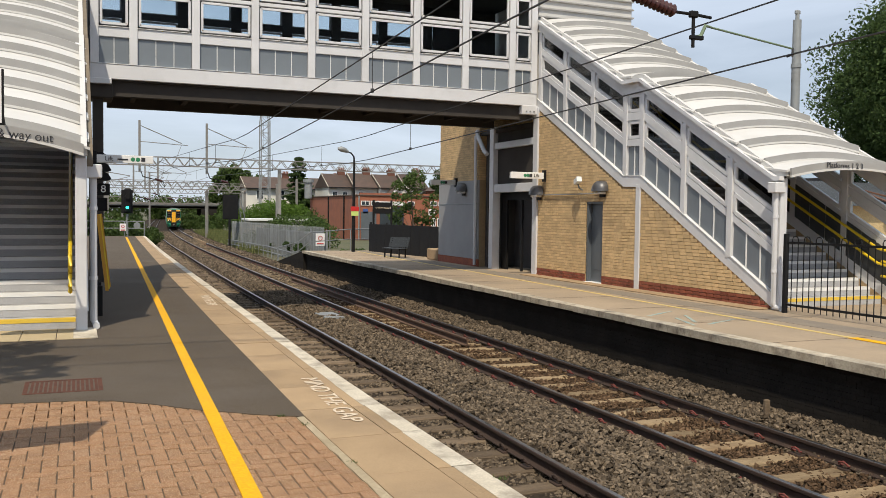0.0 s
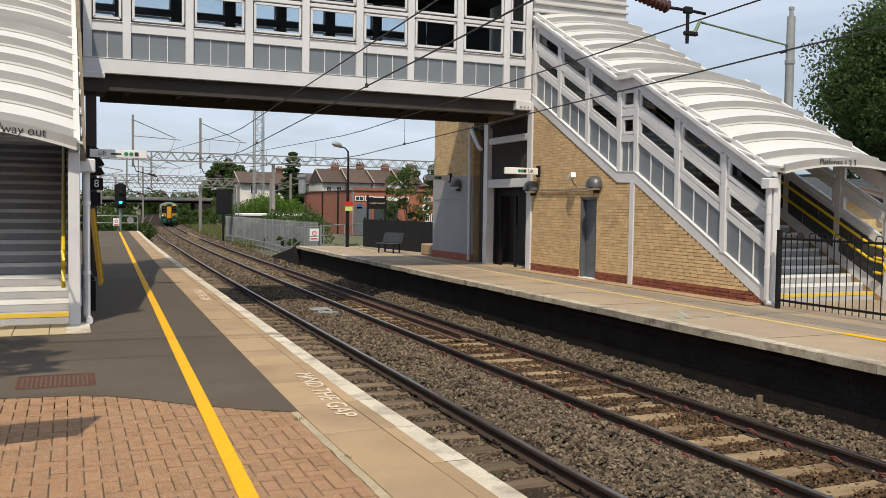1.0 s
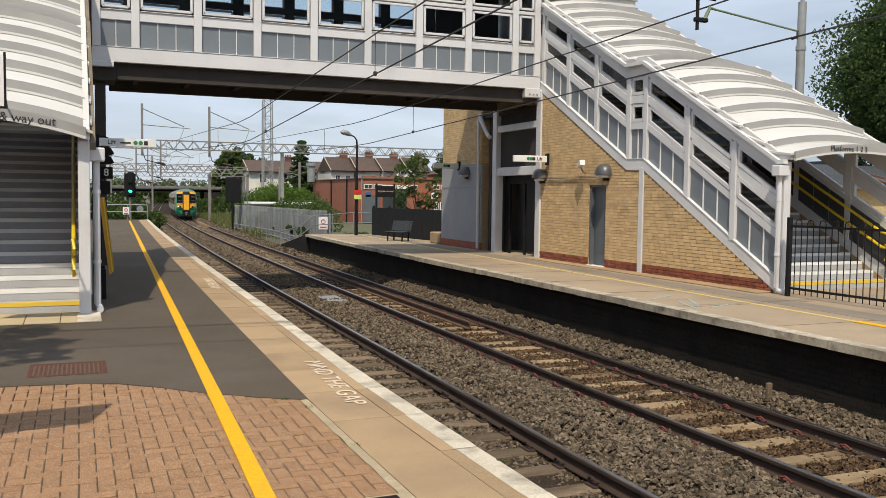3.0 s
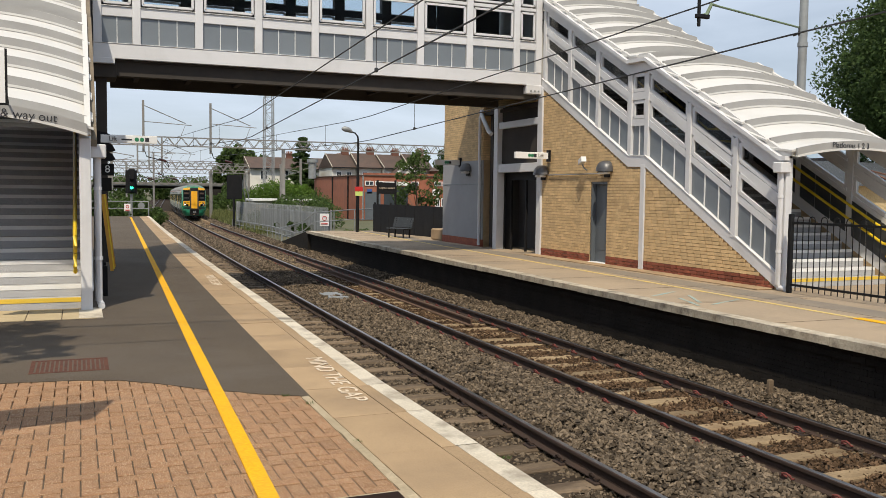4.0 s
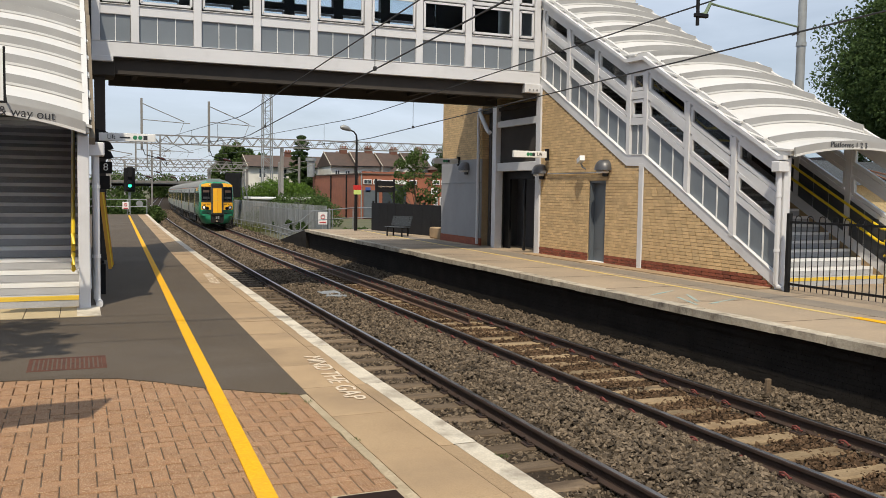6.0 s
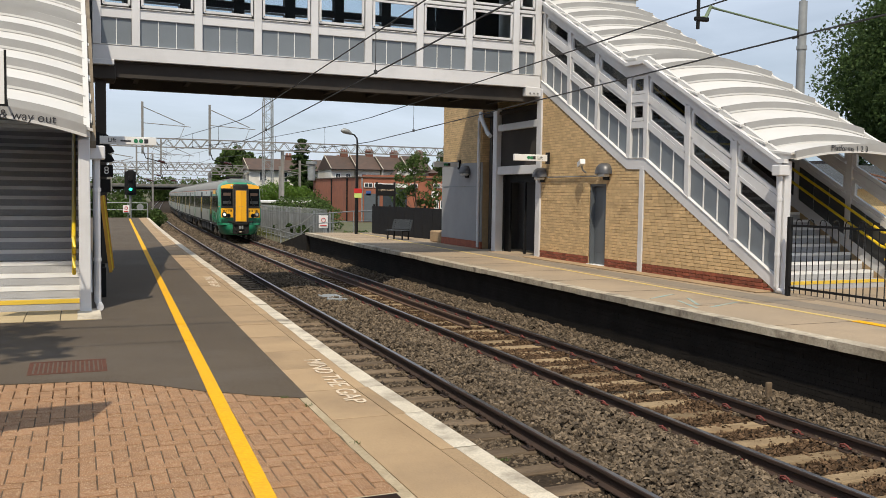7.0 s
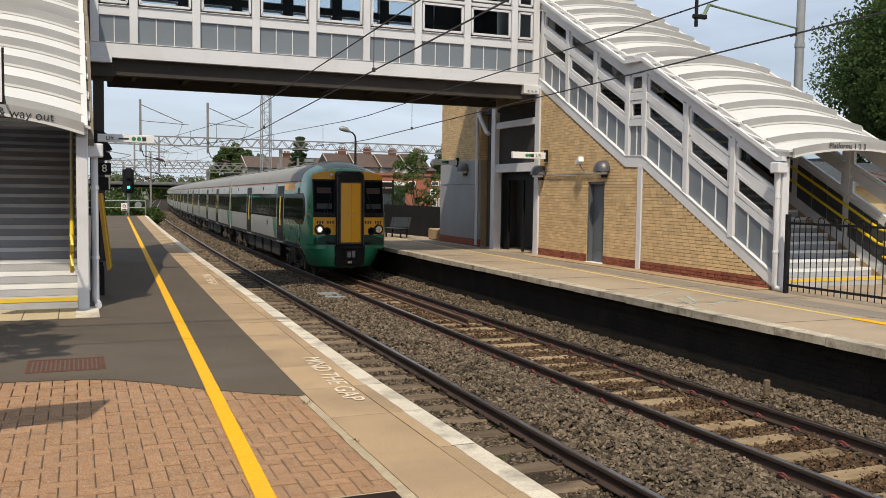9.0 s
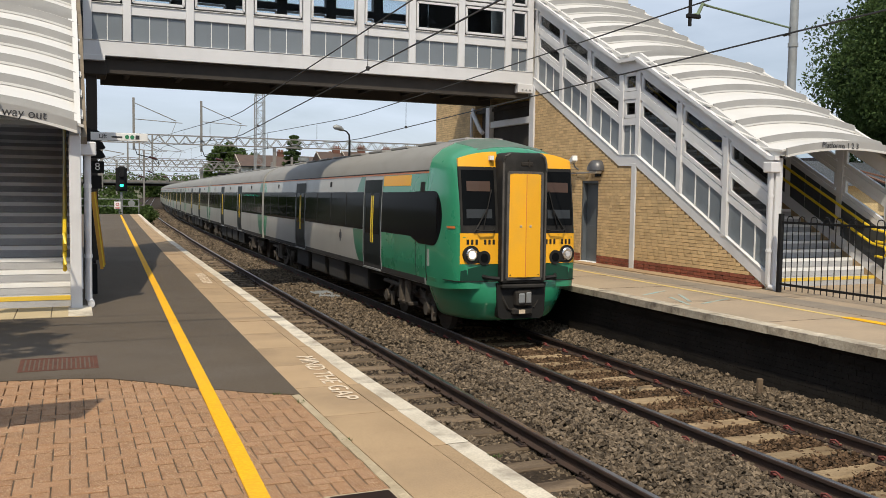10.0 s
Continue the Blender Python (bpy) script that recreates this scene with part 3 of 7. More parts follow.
def make_sleepers():
    curves = {T1: bend_l, T2: bend_r}
    g = Geo().box(-1.28, 1.28, -0.125, 0.125, -0.16, 0.0, 0.02)
    chairs, clips = [], []
    for s in (-0.752, 0.752):
        chair = Geo()
        chairs.append(chair)
        chair.box(s - 0.15, s + 0.15, -0.09, 0.09, -0.005, 0.022, 0.006)
        for e in (-0.1, 0.1):
            clip = Geo()
            clips.append(clip)
            clip.tube([(s + e * 0.8, -0.06, 0.05), (s + e * 1.2, -0.075, 0.06), (s + e * 1.3, -0.06, 0.085), (s + e * 1.3, -0.01, 0.10), (s + e * 1.3, 0.045, 0.085), (s + e * 1.25, 0.06, 0.06), (s + e * 0.8, 0.03, 0.05)], 0.012, 6)
    for tx, red in ((T1, False), (T2, True)):
        bend = curves[tx]
        proto = thing("sleeper", (0, 0, 0), "pale dusty concrete sleeper half buried in brown ballast" if red else "weathered buff sleeper bedded in ballast under the rails", "sleeper", "track sleepers")
        part("beam", g, SLEEPER_PALE if red else SLEEPER, proto)
        for chair in chairs:
            part("baseplate", chair, RAIL_RUST, proto)
        for clip in clips:
            part("clip", clip, CLIP_RED if red else RAIL_RUST, proto, "red sprung rail clip" if red else "rusty sprung rail clip")
        y = SLEEPER_START
        k = 0
        while y < 80:
            turn = -math.degrees(math.atan((bend(y + 1) - bend(y - 1)) / 2))
            m = pose(*lie((tx + bend(y) + random.uniform(-0.03, 0.03), y, RAIL_Z - 0.18)), 0, 0, turn + random.uniform(-0.6, 0.6))
            if k == 0:
                proto.matrix_world = m
            else:
                copy_thing(proto, m)
            k += 1
            y += SLEEPER_STEP


def make_left_platform():
    e = lambda y: EDGE_L + bend_l(y)
    body = thing("platform_near", (0, 0, 0), "railway platform with tarmac, block paving and a white edge", kind="structure", category="platform")
    part("retaining_wall", strip(lambda y: -30.0, -30, 60, 3.0, -1.32, -0.12, lambda y: e(y) - 0.12), WALL_DARK, body)
    part("subbase", strip(lambda y: -30.0, -30, 60, 2.0, -0.12, -0.055, lambda y: e(y) - 0.02), JOINT, body)
    # tarmac: from the paving's ragged edge to the far end
    part("tarmac", strip(lambda y: -30.0, 8.9, 60, 2.0, -0.055, 0.005, coping_in), ASPHALT, body, "dark grey tarmac")
    # tongue of tarmac that slants along the paving
    part("tarmac_edge", Geo().prism([(-30, 8.9), (-2.2, 8.90), (-1.4, 8.86), (-0.9, 8.84), (-0.4, 8.78), (-0.05, 8.73), (0.31, 8.62), (0.62, 8.37), (0.86, 8.12), (1.01, 7.96), (1.2, 7.83), (1.42, 7.64), (1.62, 7.52), (1.77, 7.43), (1.82, 7.42), (1.855, 8.9)], 2, -0.055, 0.006), ASPHALT, body)
    return body


def coping_in(y):
    """Inner edge of the coping: it narrows away from the paving."""
    return float(np.interp(y, [-30, 7.4, 9.4, 12.6, 16.8, 24.5, 34, 60], [1.80, 1.82, 1.87, 1.95, 2.07, 2.30, 2.61, 3.5]))


def make_coping(body):
    """Slabs of tan concrete along the edge; the stones at the edge carry a band of white paint."""
    y = -8.82
    L = 1.03
    while y < 60:
        y2 = min(y + L - 0.008, 60)
        e0, e1 = EDGE_L + bend_l(y), EDGE_L + bend_l(y2)
        h = 0.004 + random.uniform(-0.003, 0.003)
        part("coping_slab", Geo().prism([(coping_in(y), y), (e0 - 0.285, y), (e1 - 0.285, y2), (coping_in(y2), y2)], 2, -0.07, h), COPING, body)
        h += random.uniform(-0.002, 0.003)
        stone = part("edge_stone", Geo().prism([(e0 - 0.277, y), (e0, y), (e1, y2), (e1 - 0.277, y2)], 2, -0.13, h), COPING, body)
        w = random.uniform(0.155, 0.175)
        part("edge_paint", Geo().prism([(e0 - w, y), (e0 + 0.003, y), (e1 + 0.003, y2), (e1 - w, y2)], 2, -0.07, h + 0.003), EDGE_WHITE, stone, "worn white paint")
        y += L
    part("fillet", Geo().rings([[(1.745 + 0.02 * noise.noise((0, y * 4, 0)), y, -0.05), (1.805, y, -0.05), (1.805, y, 0.009), (1.745 + 0.02 * noise.noise((0, y * 4, 0)), y, 0.005)] for y in [3.0 + 0.09 * k for k in range(50)]]),
         FILLET, body, "pale cement fillet beside the paving")


def line_x(y):
    return 1.0 + 0.0357 * (y - 5.4)


def make_yellow_line(body):
    w = 0.058
    n = [3.5 + i * 0.5 for i in range(24)] + [15.5 + i * 2 for i in range(22)]
    rings = [[(line_x(y) - w, y, 0.0), (line_x(y) + w, y, 0.0), (line_x(y) + w, y, 0.011), (line_x(y) - w, y, 0.011)] for y in n]
    part("yellow_line", Geo().rings(rings), YELLOW, body, "yellow safety line paint")


def make_paving(body):
    """Clay pavers in right-angled herringbone."""
    def inside(x, y):
        if y > 9.0 or x > 1.775:
            return False
        edge = np.interp(x, [-30, -0.9, 0.31, 1.01, 1.77], [8.88, 8.82, 8.6, 7.94, 7.41])
        return y < edge + 0.16
    U, gap = 0.104, 0.0085
    meshes = {}
    for turn in (0, 1):
        a, b = (2 * U, U) if not turn else (U, 2 * U)
        meshes[turn] = mesh_of("paver", Geo().box(-a / 2 + gap / 2, a / 2 - gap / 2, -b / 2 + gap / 2, b / 2 - gap / 2, -0.05, 0.0, 0.0035), PAVER)
    rest = Geo()
    k = 0
    rng = random.Random(3)
    for j in range(22, 90):
        for i in range(-44, 18):
            m = (i - j) % 4
            if m == 0:
                a, b, turn = 2 * U, U, 0
            elif m == 3:
                a, b, turn = U, 2 * U, 1
            else:
                continue
            x0, y0 = i * U - 0.02, j * U
            x, y = x0 + a / 2, y0 + b / 2
            if not inside(x, y):
                continue
            z = rng.uniform(-0.004, 0.0015)
            if 5.0 < y < 6.75 and -0.2 < x and k < 300:
                ob = new("paver", meshes[turn])
                ob.parent = body
                ob.matrix_basis = pose(x, y, z, rng.uniform(-0.7, 0.7), rng.uniform(-0.5, 0.5), rng.uniform(-0.6, 0.6))
                k += 1
            else:
                rest.box(x - a / 2 + gap / 2, x + a / 2 - gap / 2, y - b / 2 + gap / 2, y + b / 2 - gap / 2, -0.05, z, 0.0035)
    ob = part("paver_field", rest, PAVER_REST, body)
    ob["kind"] = "stuff"
    part("joint_sand", Geo().box(-4.6, 1.745, 2.3, 8.0, -0.055, -0.0085), JOINT, body, "dark sand in the joints")
    part("paving_beyond", Geo().box(-30, -4.6, -20, 8.8, -0.055, -0.004).box(-4.6, 1.74, -20, 2.3, -0.055, -0.004), PAVER_REST, body)


def make_right_platform():
    e = lambda y: EDGE_R + bend(y)
    body = thing("platform_far", (EDGE_R, 10, 0), "railway platform with tan surface and sooty brick face", kind="structure", category="platform")
    Y1 = 38.4
    part("deck", strip(e, -30, Y1, 2.0, -0.10, 0.0, lambda y: 34.0), SURF_R, body, "tan worn platform surface")
    part("face_core", strip(lambda y: e(y) + 0.16, -30, Y1, 2.0, -1.32, -0.10, lambda y: 34.0), WALL_DARK, body)
    # ramp down at the far end
    x0, x1 = e(Y1), e(Y1 + 8)
    g = Geo().add([(x0, Y1, -1.32), (x0, Y1, 0), (x1, Y1 + 8, -1.05), (x1, Y1 + 8, -1.32), (13.4, Y1, -1.32), (13.4, Y1, 0), (13.4, Y1 + 8, -1.05), (13.4, Y1 + 8, -1.32)],
                  [(0, 1, 2, 3), (7, 6, 5, 4), (1, 5, 6, 2), (0, 4, 5, 1), (3, 2, 6, 7), (0, 3, 7, 4)])
    part("end_ramp", g, WALL_DARK, body)
    # nosing stones
    y = -6.0
    while y < Y1:
        y2 = min(y + 0.90 - 0.01, Y1)
        sl = [(e(y) - 0.06, y), (e(y) + 0.20, y), (e(y2) + 0.20, y2), (e(y2) - 0.06, y2)]
        part("edge_stone", Geo().prism(sl, 2, -0.105 + random.uniform(-0.009, 0.009), 0.005 + random.uniform(-0.004, 0.004)), EDGE_OLD, body)
        y += 0.90
    # brick face: courses seen end on, joined
    g = Geo()
    rng = random.Random(8)
    y = 4.0
    courses = 15
    for j in range(courses):
        z0 = -0.115 - (j + 1) * 0.077
        y = 3.0 + (0.11 if j % 2 else 0)
        step = 0.23
        while y < Y1 - 0.3:
            out = rng.uniform(0.0, 0.006) + (0.05 if j in (0, 1) else 0)
            g.box(e(y) + 0.13 - out, e(y) + 0.2, y, y + step - 0.006, z0, z0 + 0.073)
            y += step if y < 24 else step
    ob = part("face_bricks", g, WALL_DARK, body, "sooty black brickwork")
    ob["kind"] = "stuff"
    for k in range(16):
        y = 3.0 + k * 2.2
        part("surface_joint", Geo().box(e(y) + 0.2, 12.0, y, y + 0.012, 0.0, 0.003), JOINT, body)
    for x, y, a in ((9.7, 13.1, 30), (9.75, 12.3, 62), (10.0, 11.8, 25), (9.4, 12.0, 70)):
        g = Geo().box(-0.5, 0.5, -0.03, 0.03, 0, 0.004)
        g.v = [tuple(pose(x, y, 0.001, 0, 0, a) @ Vector(v)) for v in g.v]
        part("paint_mark", g, BLUE_MARK, body, "faded blue paint mark")
    part("tarmac_strip", strip(lambda y: 10.95 + bend(y), 3, 38, 2.0, 0.0, 0.004, lambda y: 11.55 + bend(y)), SURF_GREY, body, "grey worn strip")
    yl = lambda y: 10.52 + bend(y) * 1.0 + 0.018 * max(0, y - 9)
    n = [2.0 + i * 2 for i in range(19)]
    part("yellow_line", Geo().rings([[(yl(y) - 0.05, y, 0), (yl(y) + 0.05, y, 0), (yl(y) + 0.05, y, 0.006), (yl(y) - 0.05, y, 0.006)] for y in n]), YELLOW_OLD, body, "thin worn yellow line")
    part("yellow_line", Geo().rings([[(yl(y) - 0.09, y, 0.004), (yl(y) + 0.09, y, 0.004), (yl(y) + 0.09, y, 0.010), (yl(y) - 0.09, y, 0.010)] for y in (3, 5, 7, 9.6)]), YELLOW, body, "repainted bright yellow length")
    return body


SURF_GREY = mat("grey brown worn strip", (0.24, 0.20, 0.15), (0.18, 0.15, 0.12), 0.8, 0.9, bump=0.4, stain=(0.30, 0.24, 0.17), stain_scale=0.6)
make_ground()
make_track_bed()
make_stones()
for rx, off in ((T1, -0.752), (T1, 0.752), (T2, -0.752), (T2, 0.752)):
    make_rail(rx, off, "rusty steel running rail with a bright worn head")
make_rail(T2, 0.25, "short spare rail rusted brown lying between running rails", 17.3, 35.8, -0.01, True)
make_sleepers()
NEAR_PLATFORM = make_left_platform()
make_coping(NEAR_PLATFORM)
make_yellow_line(NEAR_PLATFORM)
make_paving(NEAR_PLATFORM)
FAR_PLATFORM = make_right_platform()


# ---- footbridge, stairs, lift tower ----
BY = 22.45            # face of the bridge
BX0, BX1 = 0.32, 12.2
BDEPTH = 3.0


def framed_window(parent, corners, depth_axis, out, glass, frame_w=0.055):
    """corners: four points in order; a bead frame of bars round a pane."""
    c = [Vector(p) for p in corners]
    g = Geo()
    for a, b in zip(c, c[1:] + c[:1]):
        g.bar(a, b, frame_w, frame_w)
    w = part("window", Geo().add([tuple(p) for p in c] + [tuple(p + Vector(depth_axis) * 0.012) for p in c],
                                 [(0, 1, 2, 3), (7, 6, 5, 4), (0, 4, 5, 1), (1, 5, 6, 2), (2, 6, 7, 3), (3, 7, 4, 0)]), glass, parent)
    w.visible_shadow = glass is PANE_DARK
    part("window_frame", g, PAINT, w)
    return w


def make_bridge():
    br = thing("footbridge", (6, BY, 4.45), "light grey steel covered footbridge over the tracks with glazed sides", "footbridge")
    y0, y1 = BY, BY + BDEPTH
    posts = [0.42] + [1.29 + 1.445 * i for i in range(8)] + [12.1]
    for y, s in ((y0, 1), (y1, -1)):
        # dark sheets on the inner faces, standing in for the shade inside
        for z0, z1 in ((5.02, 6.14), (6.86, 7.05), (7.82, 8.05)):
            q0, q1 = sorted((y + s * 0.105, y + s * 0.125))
            part("lining", Geo().box(BX0, BX1, q0, q1, z0, z1), INSIDE_SHADE, br, "dark sheet for the shaded inner face")
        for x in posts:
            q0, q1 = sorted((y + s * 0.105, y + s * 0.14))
            part("post_lining", Geo().box(x - 0.14, x + 0.14, q0, q1, 5.02, 8.05), INSIDE_SHADE, br)
        # s points inwards
        def slab(a, b, z0, z1, d0, d1, c=0.01, g=None):
            q0, q1 = sorted((y + s * d0, y + s * d1))
            return (g or Geo()).box(a, b, q0, q1, z0, z1, c)
        part("bottom_girder", slab(BX0, BX1, 4.84, 5.19, -0.02, 0.10), PAINT, br)
        part("sill_rail", slab(BX0, BX1, 5.83, 6.06, 0.0, 0.09), PAINT, br)
        part("mid_rail", slab(BX0, BX1, 6.90, 6.99, 0.0, 0.09), PAINT, br)
        part("head_rail", slab(BX0, BX1, 7.86, 8.15, -0.02, 0.10), PAINT, br)
        part("sill_bead", slab(BX0, BX1, 5.19, 5.205, -0.035, 0.06), PALE_BEAD, br)
        part("rail_bead", slab(BX0, BX1, 6.06, 6.075, -0.03, 0.06), PALE_BEAD, br)
        for x in posts:
            part("post", slab(x - 0.095, x + 0.095, 5.19, 7.87, -0.035, 0.10), PAINT, br)
        for a, b in zip(posts, posts[1:]):
            n = 3 if b - a > 1.2 else 2
            for i in range(n):
                u0 = a + 0.095 + (b - a - 0.19) * i / n
                u1 = a + 0.095 + (b - a - 0.19) * (i + 1) / n
                part("panel", slab(u0 + 0.008, u1 - 0.008, 5.21, 5.83, 0.045, 0.065, 0.0), PANEL, br)
                if i:
                    part("panel_bead", slab(u0 - 0.009, u0 + 0.009, 5.205, 5.83, 0.03, 0.06, 0.0), PALE_BEAD, br)
            for z0, z1 in ((6.15, 6.84), (7.06, 7.80)):
                yy = y + s * 0.02
                framed_window(br, [(a + 0.15, yy, z0), (b - 0.15, yy, z0), (b - 0.15, yy, z1), (a + 0.15, yy, z1)], (0, s, 0), 0, PANE)
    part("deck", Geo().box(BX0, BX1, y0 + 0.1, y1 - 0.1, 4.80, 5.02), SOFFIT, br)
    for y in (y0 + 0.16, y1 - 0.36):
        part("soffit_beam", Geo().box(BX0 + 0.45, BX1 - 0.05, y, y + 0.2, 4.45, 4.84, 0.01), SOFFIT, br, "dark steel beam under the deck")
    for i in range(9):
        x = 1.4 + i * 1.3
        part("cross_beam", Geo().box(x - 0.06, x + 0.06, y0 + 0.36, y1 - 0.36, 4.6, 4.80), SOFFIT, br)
    # the dark ceiling colour holds the shade under the roof
    part("ceiling_lining", Geo().box(BX0, BX1, y0 + 0.1, y1 - 0.1, 8.02, 8.1), INSIDE_SHADE, br)
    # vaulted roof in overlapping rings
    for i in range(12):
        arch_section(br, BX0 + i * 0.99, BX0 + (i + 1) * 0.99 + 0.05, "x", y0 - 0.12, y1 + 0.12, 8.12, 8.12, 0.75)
    # dark sheet put where the lobby end is only unlit
    part("back_panel", Geo().box(10.1, BX1, y1 - 0.2, y1 - 0.16, 5.02, 8.0), INSIDE_SHADE, br, "dark sheet for the unlit lobby end")
    # bracket shoe at the far-platform end
    part("end_shoe", Geo().box(11.72, 12.3, y0 - 0.04, y0 + 0.3, 4.6, 4.85, 0.01), PAINT, br)
    part("end_shoe", Geo().box(0.28, 0.80, y0 - 0.04, y0 + 0.3, 4.72, 4.85, 0.01), PAINT, br)
    bolts = Geo()
    for i in range(3):
        bolts.box(11.84 + i * 0.12, 11.88 + i * 0.12, y0 - 0.06, y0 - 0.04, 4.66, 4.70)
    part("bolt", bolts, GALV, br)
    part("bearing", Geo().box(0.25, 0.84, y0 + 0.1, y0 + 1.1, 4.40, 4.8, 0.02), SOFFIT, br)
    return br


def arch_pts(a0, a1, z, rise, n=14, skew=0.0):
    """An arch from (a0, z) to (a1, z)."""
    out = []
    for i in range(n + 1):
        u = i / n
        out.append((a0 + (a1 - a0) * u, z + rise * (1 - (2 * u - 1) ** 2) + skew * u))
    return out


def arch_section(parent, b0, b1, axis, a0, a1, z0, z1, rise, lip=0.0, lip_mat=None, skew=0.0):
    """One curved roof sheet: the arch stands across a, the sheet runs along b from b0 (height z0) to b1 (height z1)."""
    def put(a, b, z):
        return (b, a, z) if axis == "x" else (a, b, z)
    t = 0.04
    n = 14
    r0 = [put(a, b0, z) for a, z in arch_pts(a0, a1, z0, rise, n, skew)]
    r1 = [put(a, b1, z) for a, z in arch_pts(a0, a1, z1, rise, n, skew)]
    low0 = [(x, y, z - t) for x, y, z in r0]
    low1 = [(x, y, z - t) for x, y, z in r1]
    g = Geo()
    g.rings([r0 + low0[::-1], r1 + low1[::-1]])
    ob = part("roof_sheet", g, MEMBRANE, parent, smooth=True)
    if lip:
        # upstanding fascia at the low end, stopping short of both eaves
        arc0 = arch_pts(a0, a1, z0, rise, 40, skew)[1:-1]
        d = -0.05
        def edge(b, dz):
            return [put(a, b, z + dz) for a, z in arc0]
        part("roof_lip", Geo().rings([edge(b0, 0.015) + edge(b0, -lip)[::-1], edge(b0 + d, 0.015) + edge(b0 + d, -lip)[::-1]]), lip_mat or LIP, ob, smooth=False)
        part("lip_edge", Geo().rings([edge(b0 + d - 0.012, -lip) + edge(b0 + d - 0.012, -lip - 0.04)[::-1], edge(b0, -lip) + edge(b0, -lip - 0.04)[::-1]]), MEMBRANE, ob, "white lower edge")
    return ob


def prof(y, pts):
    return float(np.interp(y, [p[0] for p in pts], [p[1] for p in pts]))


STAIR_BASE = [(12.95, 0.0), (17.35, 2.43), (18.05, 2.45), (22.45, 4.80)]


def make_stair_side(parent, x, s, lower=True, glass=None):
    """One side of a covered stair in plane x; s: the way inwards. Follows the stair's slope with a level piece at the landing."""
    P = STAIR_BASE

    def band(y0, y1, d0, d1, w0, w1, name, material, g=None):
        # a skewed slab between heights d0, d1 over the base line
        cuts = [y0] + [p[0] for p in P if y0 < p[0] < y1] + [y1]
        top = [(y, prof(y, P) + d1) for y in cuts]
        bot = [(y, prof(y, P) + d0) for y in cuts]
        a, b = sorted((x + s * w0, x + s * w1))
        gg = Geo().rings([[(a, y, z0), (b, y, z0), (b, y, z1), (a, y, z1)] for (y, z0), (_, z1) in zip(bot, top)])
        return part(name, gg, material, parent)

    band(12.98, 22.45, 0.0, 0.26, -0.03, 0.12, "string", PAINT)
    band(12.98, 22.45, 0.97, 1.13, 0.0, 0.10, "lower_rail", PAINT)
    band(12.98, 22.45, 1.58, 1.76, 0.0, 0.10, "middle_rail", PAINT)
    band(12.98, 22.45, 2.21, 2.47, -0.02, 0.12, "eave_beam", PAINT)
    if x != 0.12:
        band(12.80, 22.3, 2.45, 2.53, -0.14, -0.02, "gutter", PAINT)
        # solid dark strip that paints the shadow line under the roof edge
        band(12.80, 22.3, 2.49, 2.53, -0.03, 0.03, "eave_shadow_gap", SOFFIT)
    band(12.74, 22.3, 2.53, 2.63, -0.035, 0.05, "roof_edge", MEMBRANE)
    band(12.98, 22.45, 0.26, 0.275, -0.045, 0.05, "string_bead", PALE_BEAD)
    posts = [14.30, 15.80, 17.36, 18.04, 19.50, 20.92, 22.33]
    lo = 12.98
    for y in posts:
        z = prof(y, P)
        a, b = sorted((x + s * -0.02, x + s * 0.11))
        part("post", Geo().box(a, b, y - 0.07, y + 0.07, z + 0.2, z + 2.2), PAINT, parent)
    stops = [12.98] + posts
    for y0, y1 in zip(stops, stops[1:]):
        q0, q1 = y0 + 0.07, y1 - 0.07
        n = 3 if y1 - y0 > 0.9 else 2
        for i in range(n):
            u0, u1 = q0 + (q1 - q0) * i / n, q0 + (q1 - q0) * (i + 1) / n
            band(u0 + 0.012, u1 - 0.012, 0.27, 0.98, 0.05, 0.07, "panel", PANEL)
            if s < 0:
                # dark sheet that paints the shade on the panel's inner face
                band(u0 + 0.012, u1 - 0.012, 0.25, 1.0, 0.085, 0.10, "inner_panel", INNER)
            if i:
                band(u0 - 0.012, u0 + 0.012, 0.27, 0.98, 0.03, 0.08, "panel_bead", PALE_BEAD)
        q0, q1 = q0 + 0.05, q1 - 0.05
        for d0, d1 in ((1.18, 1.53), (1.81, 2.16)):
            pts = [(x + s * 0.05, q0, prof(q0, P) + d0), (x + s * 0.05, q1, prof(q1, P) + d0), (x + s * 0.05, q1, prof(q1, P) + d1), (x + s * 0.05, q0, prof(q0, P) + d1)]
            framed_window(parent, pts, (s, 0, 0), 0, glass or PANE_DARK, 0.075)


def make_steps(parent, x0, x1, start, go):
    """Two flights with a landing, grey treads with pale nosings."""
    y, z = start, 0.0
    k = 0
    rise = 0.165
    while z < 4.8:
        part("step", Geo().box(x0, x1, y, y + (1.25 if k == 14 else go) + 0.02, z, z + rise - 0.002, 0.004), STEP_GREY, parent)
        part("nosing", Geo().box(x0 + 0.02, x1 - 0.02, y - 0.006, y + 0.06, z + rise - 0.055, z + rise + 0.004), NOSING_YELLOW if k == 0 else STEP_NOSE, parent,
             "yellow warning nosing" if k == 0 else "white nosing")
        y += 1.0 if k == 14 else go
        z += rise
        k += 1


def make_handrail(parent, x, lift):
    pts = [(x, 13.2, 0.16 + lift - 0.2), (x, 13.02, 0.16 + lift - 0.22), (x, 12.92, 0.16 + lift - 0.13), (x, 12.98, 0.16 + lift), (x, 13.3, 0.22 + lift), (x, 17.6, 2.50 + lift), (x, 18.9, 2.6 + lift), (x, 22.3, 4.6 + lift)]
    part("handrail", Geo().tube(pts, 0.03, 8), YELLOW_RAIL, parent, "yellow tubular handrail", smooth=True)


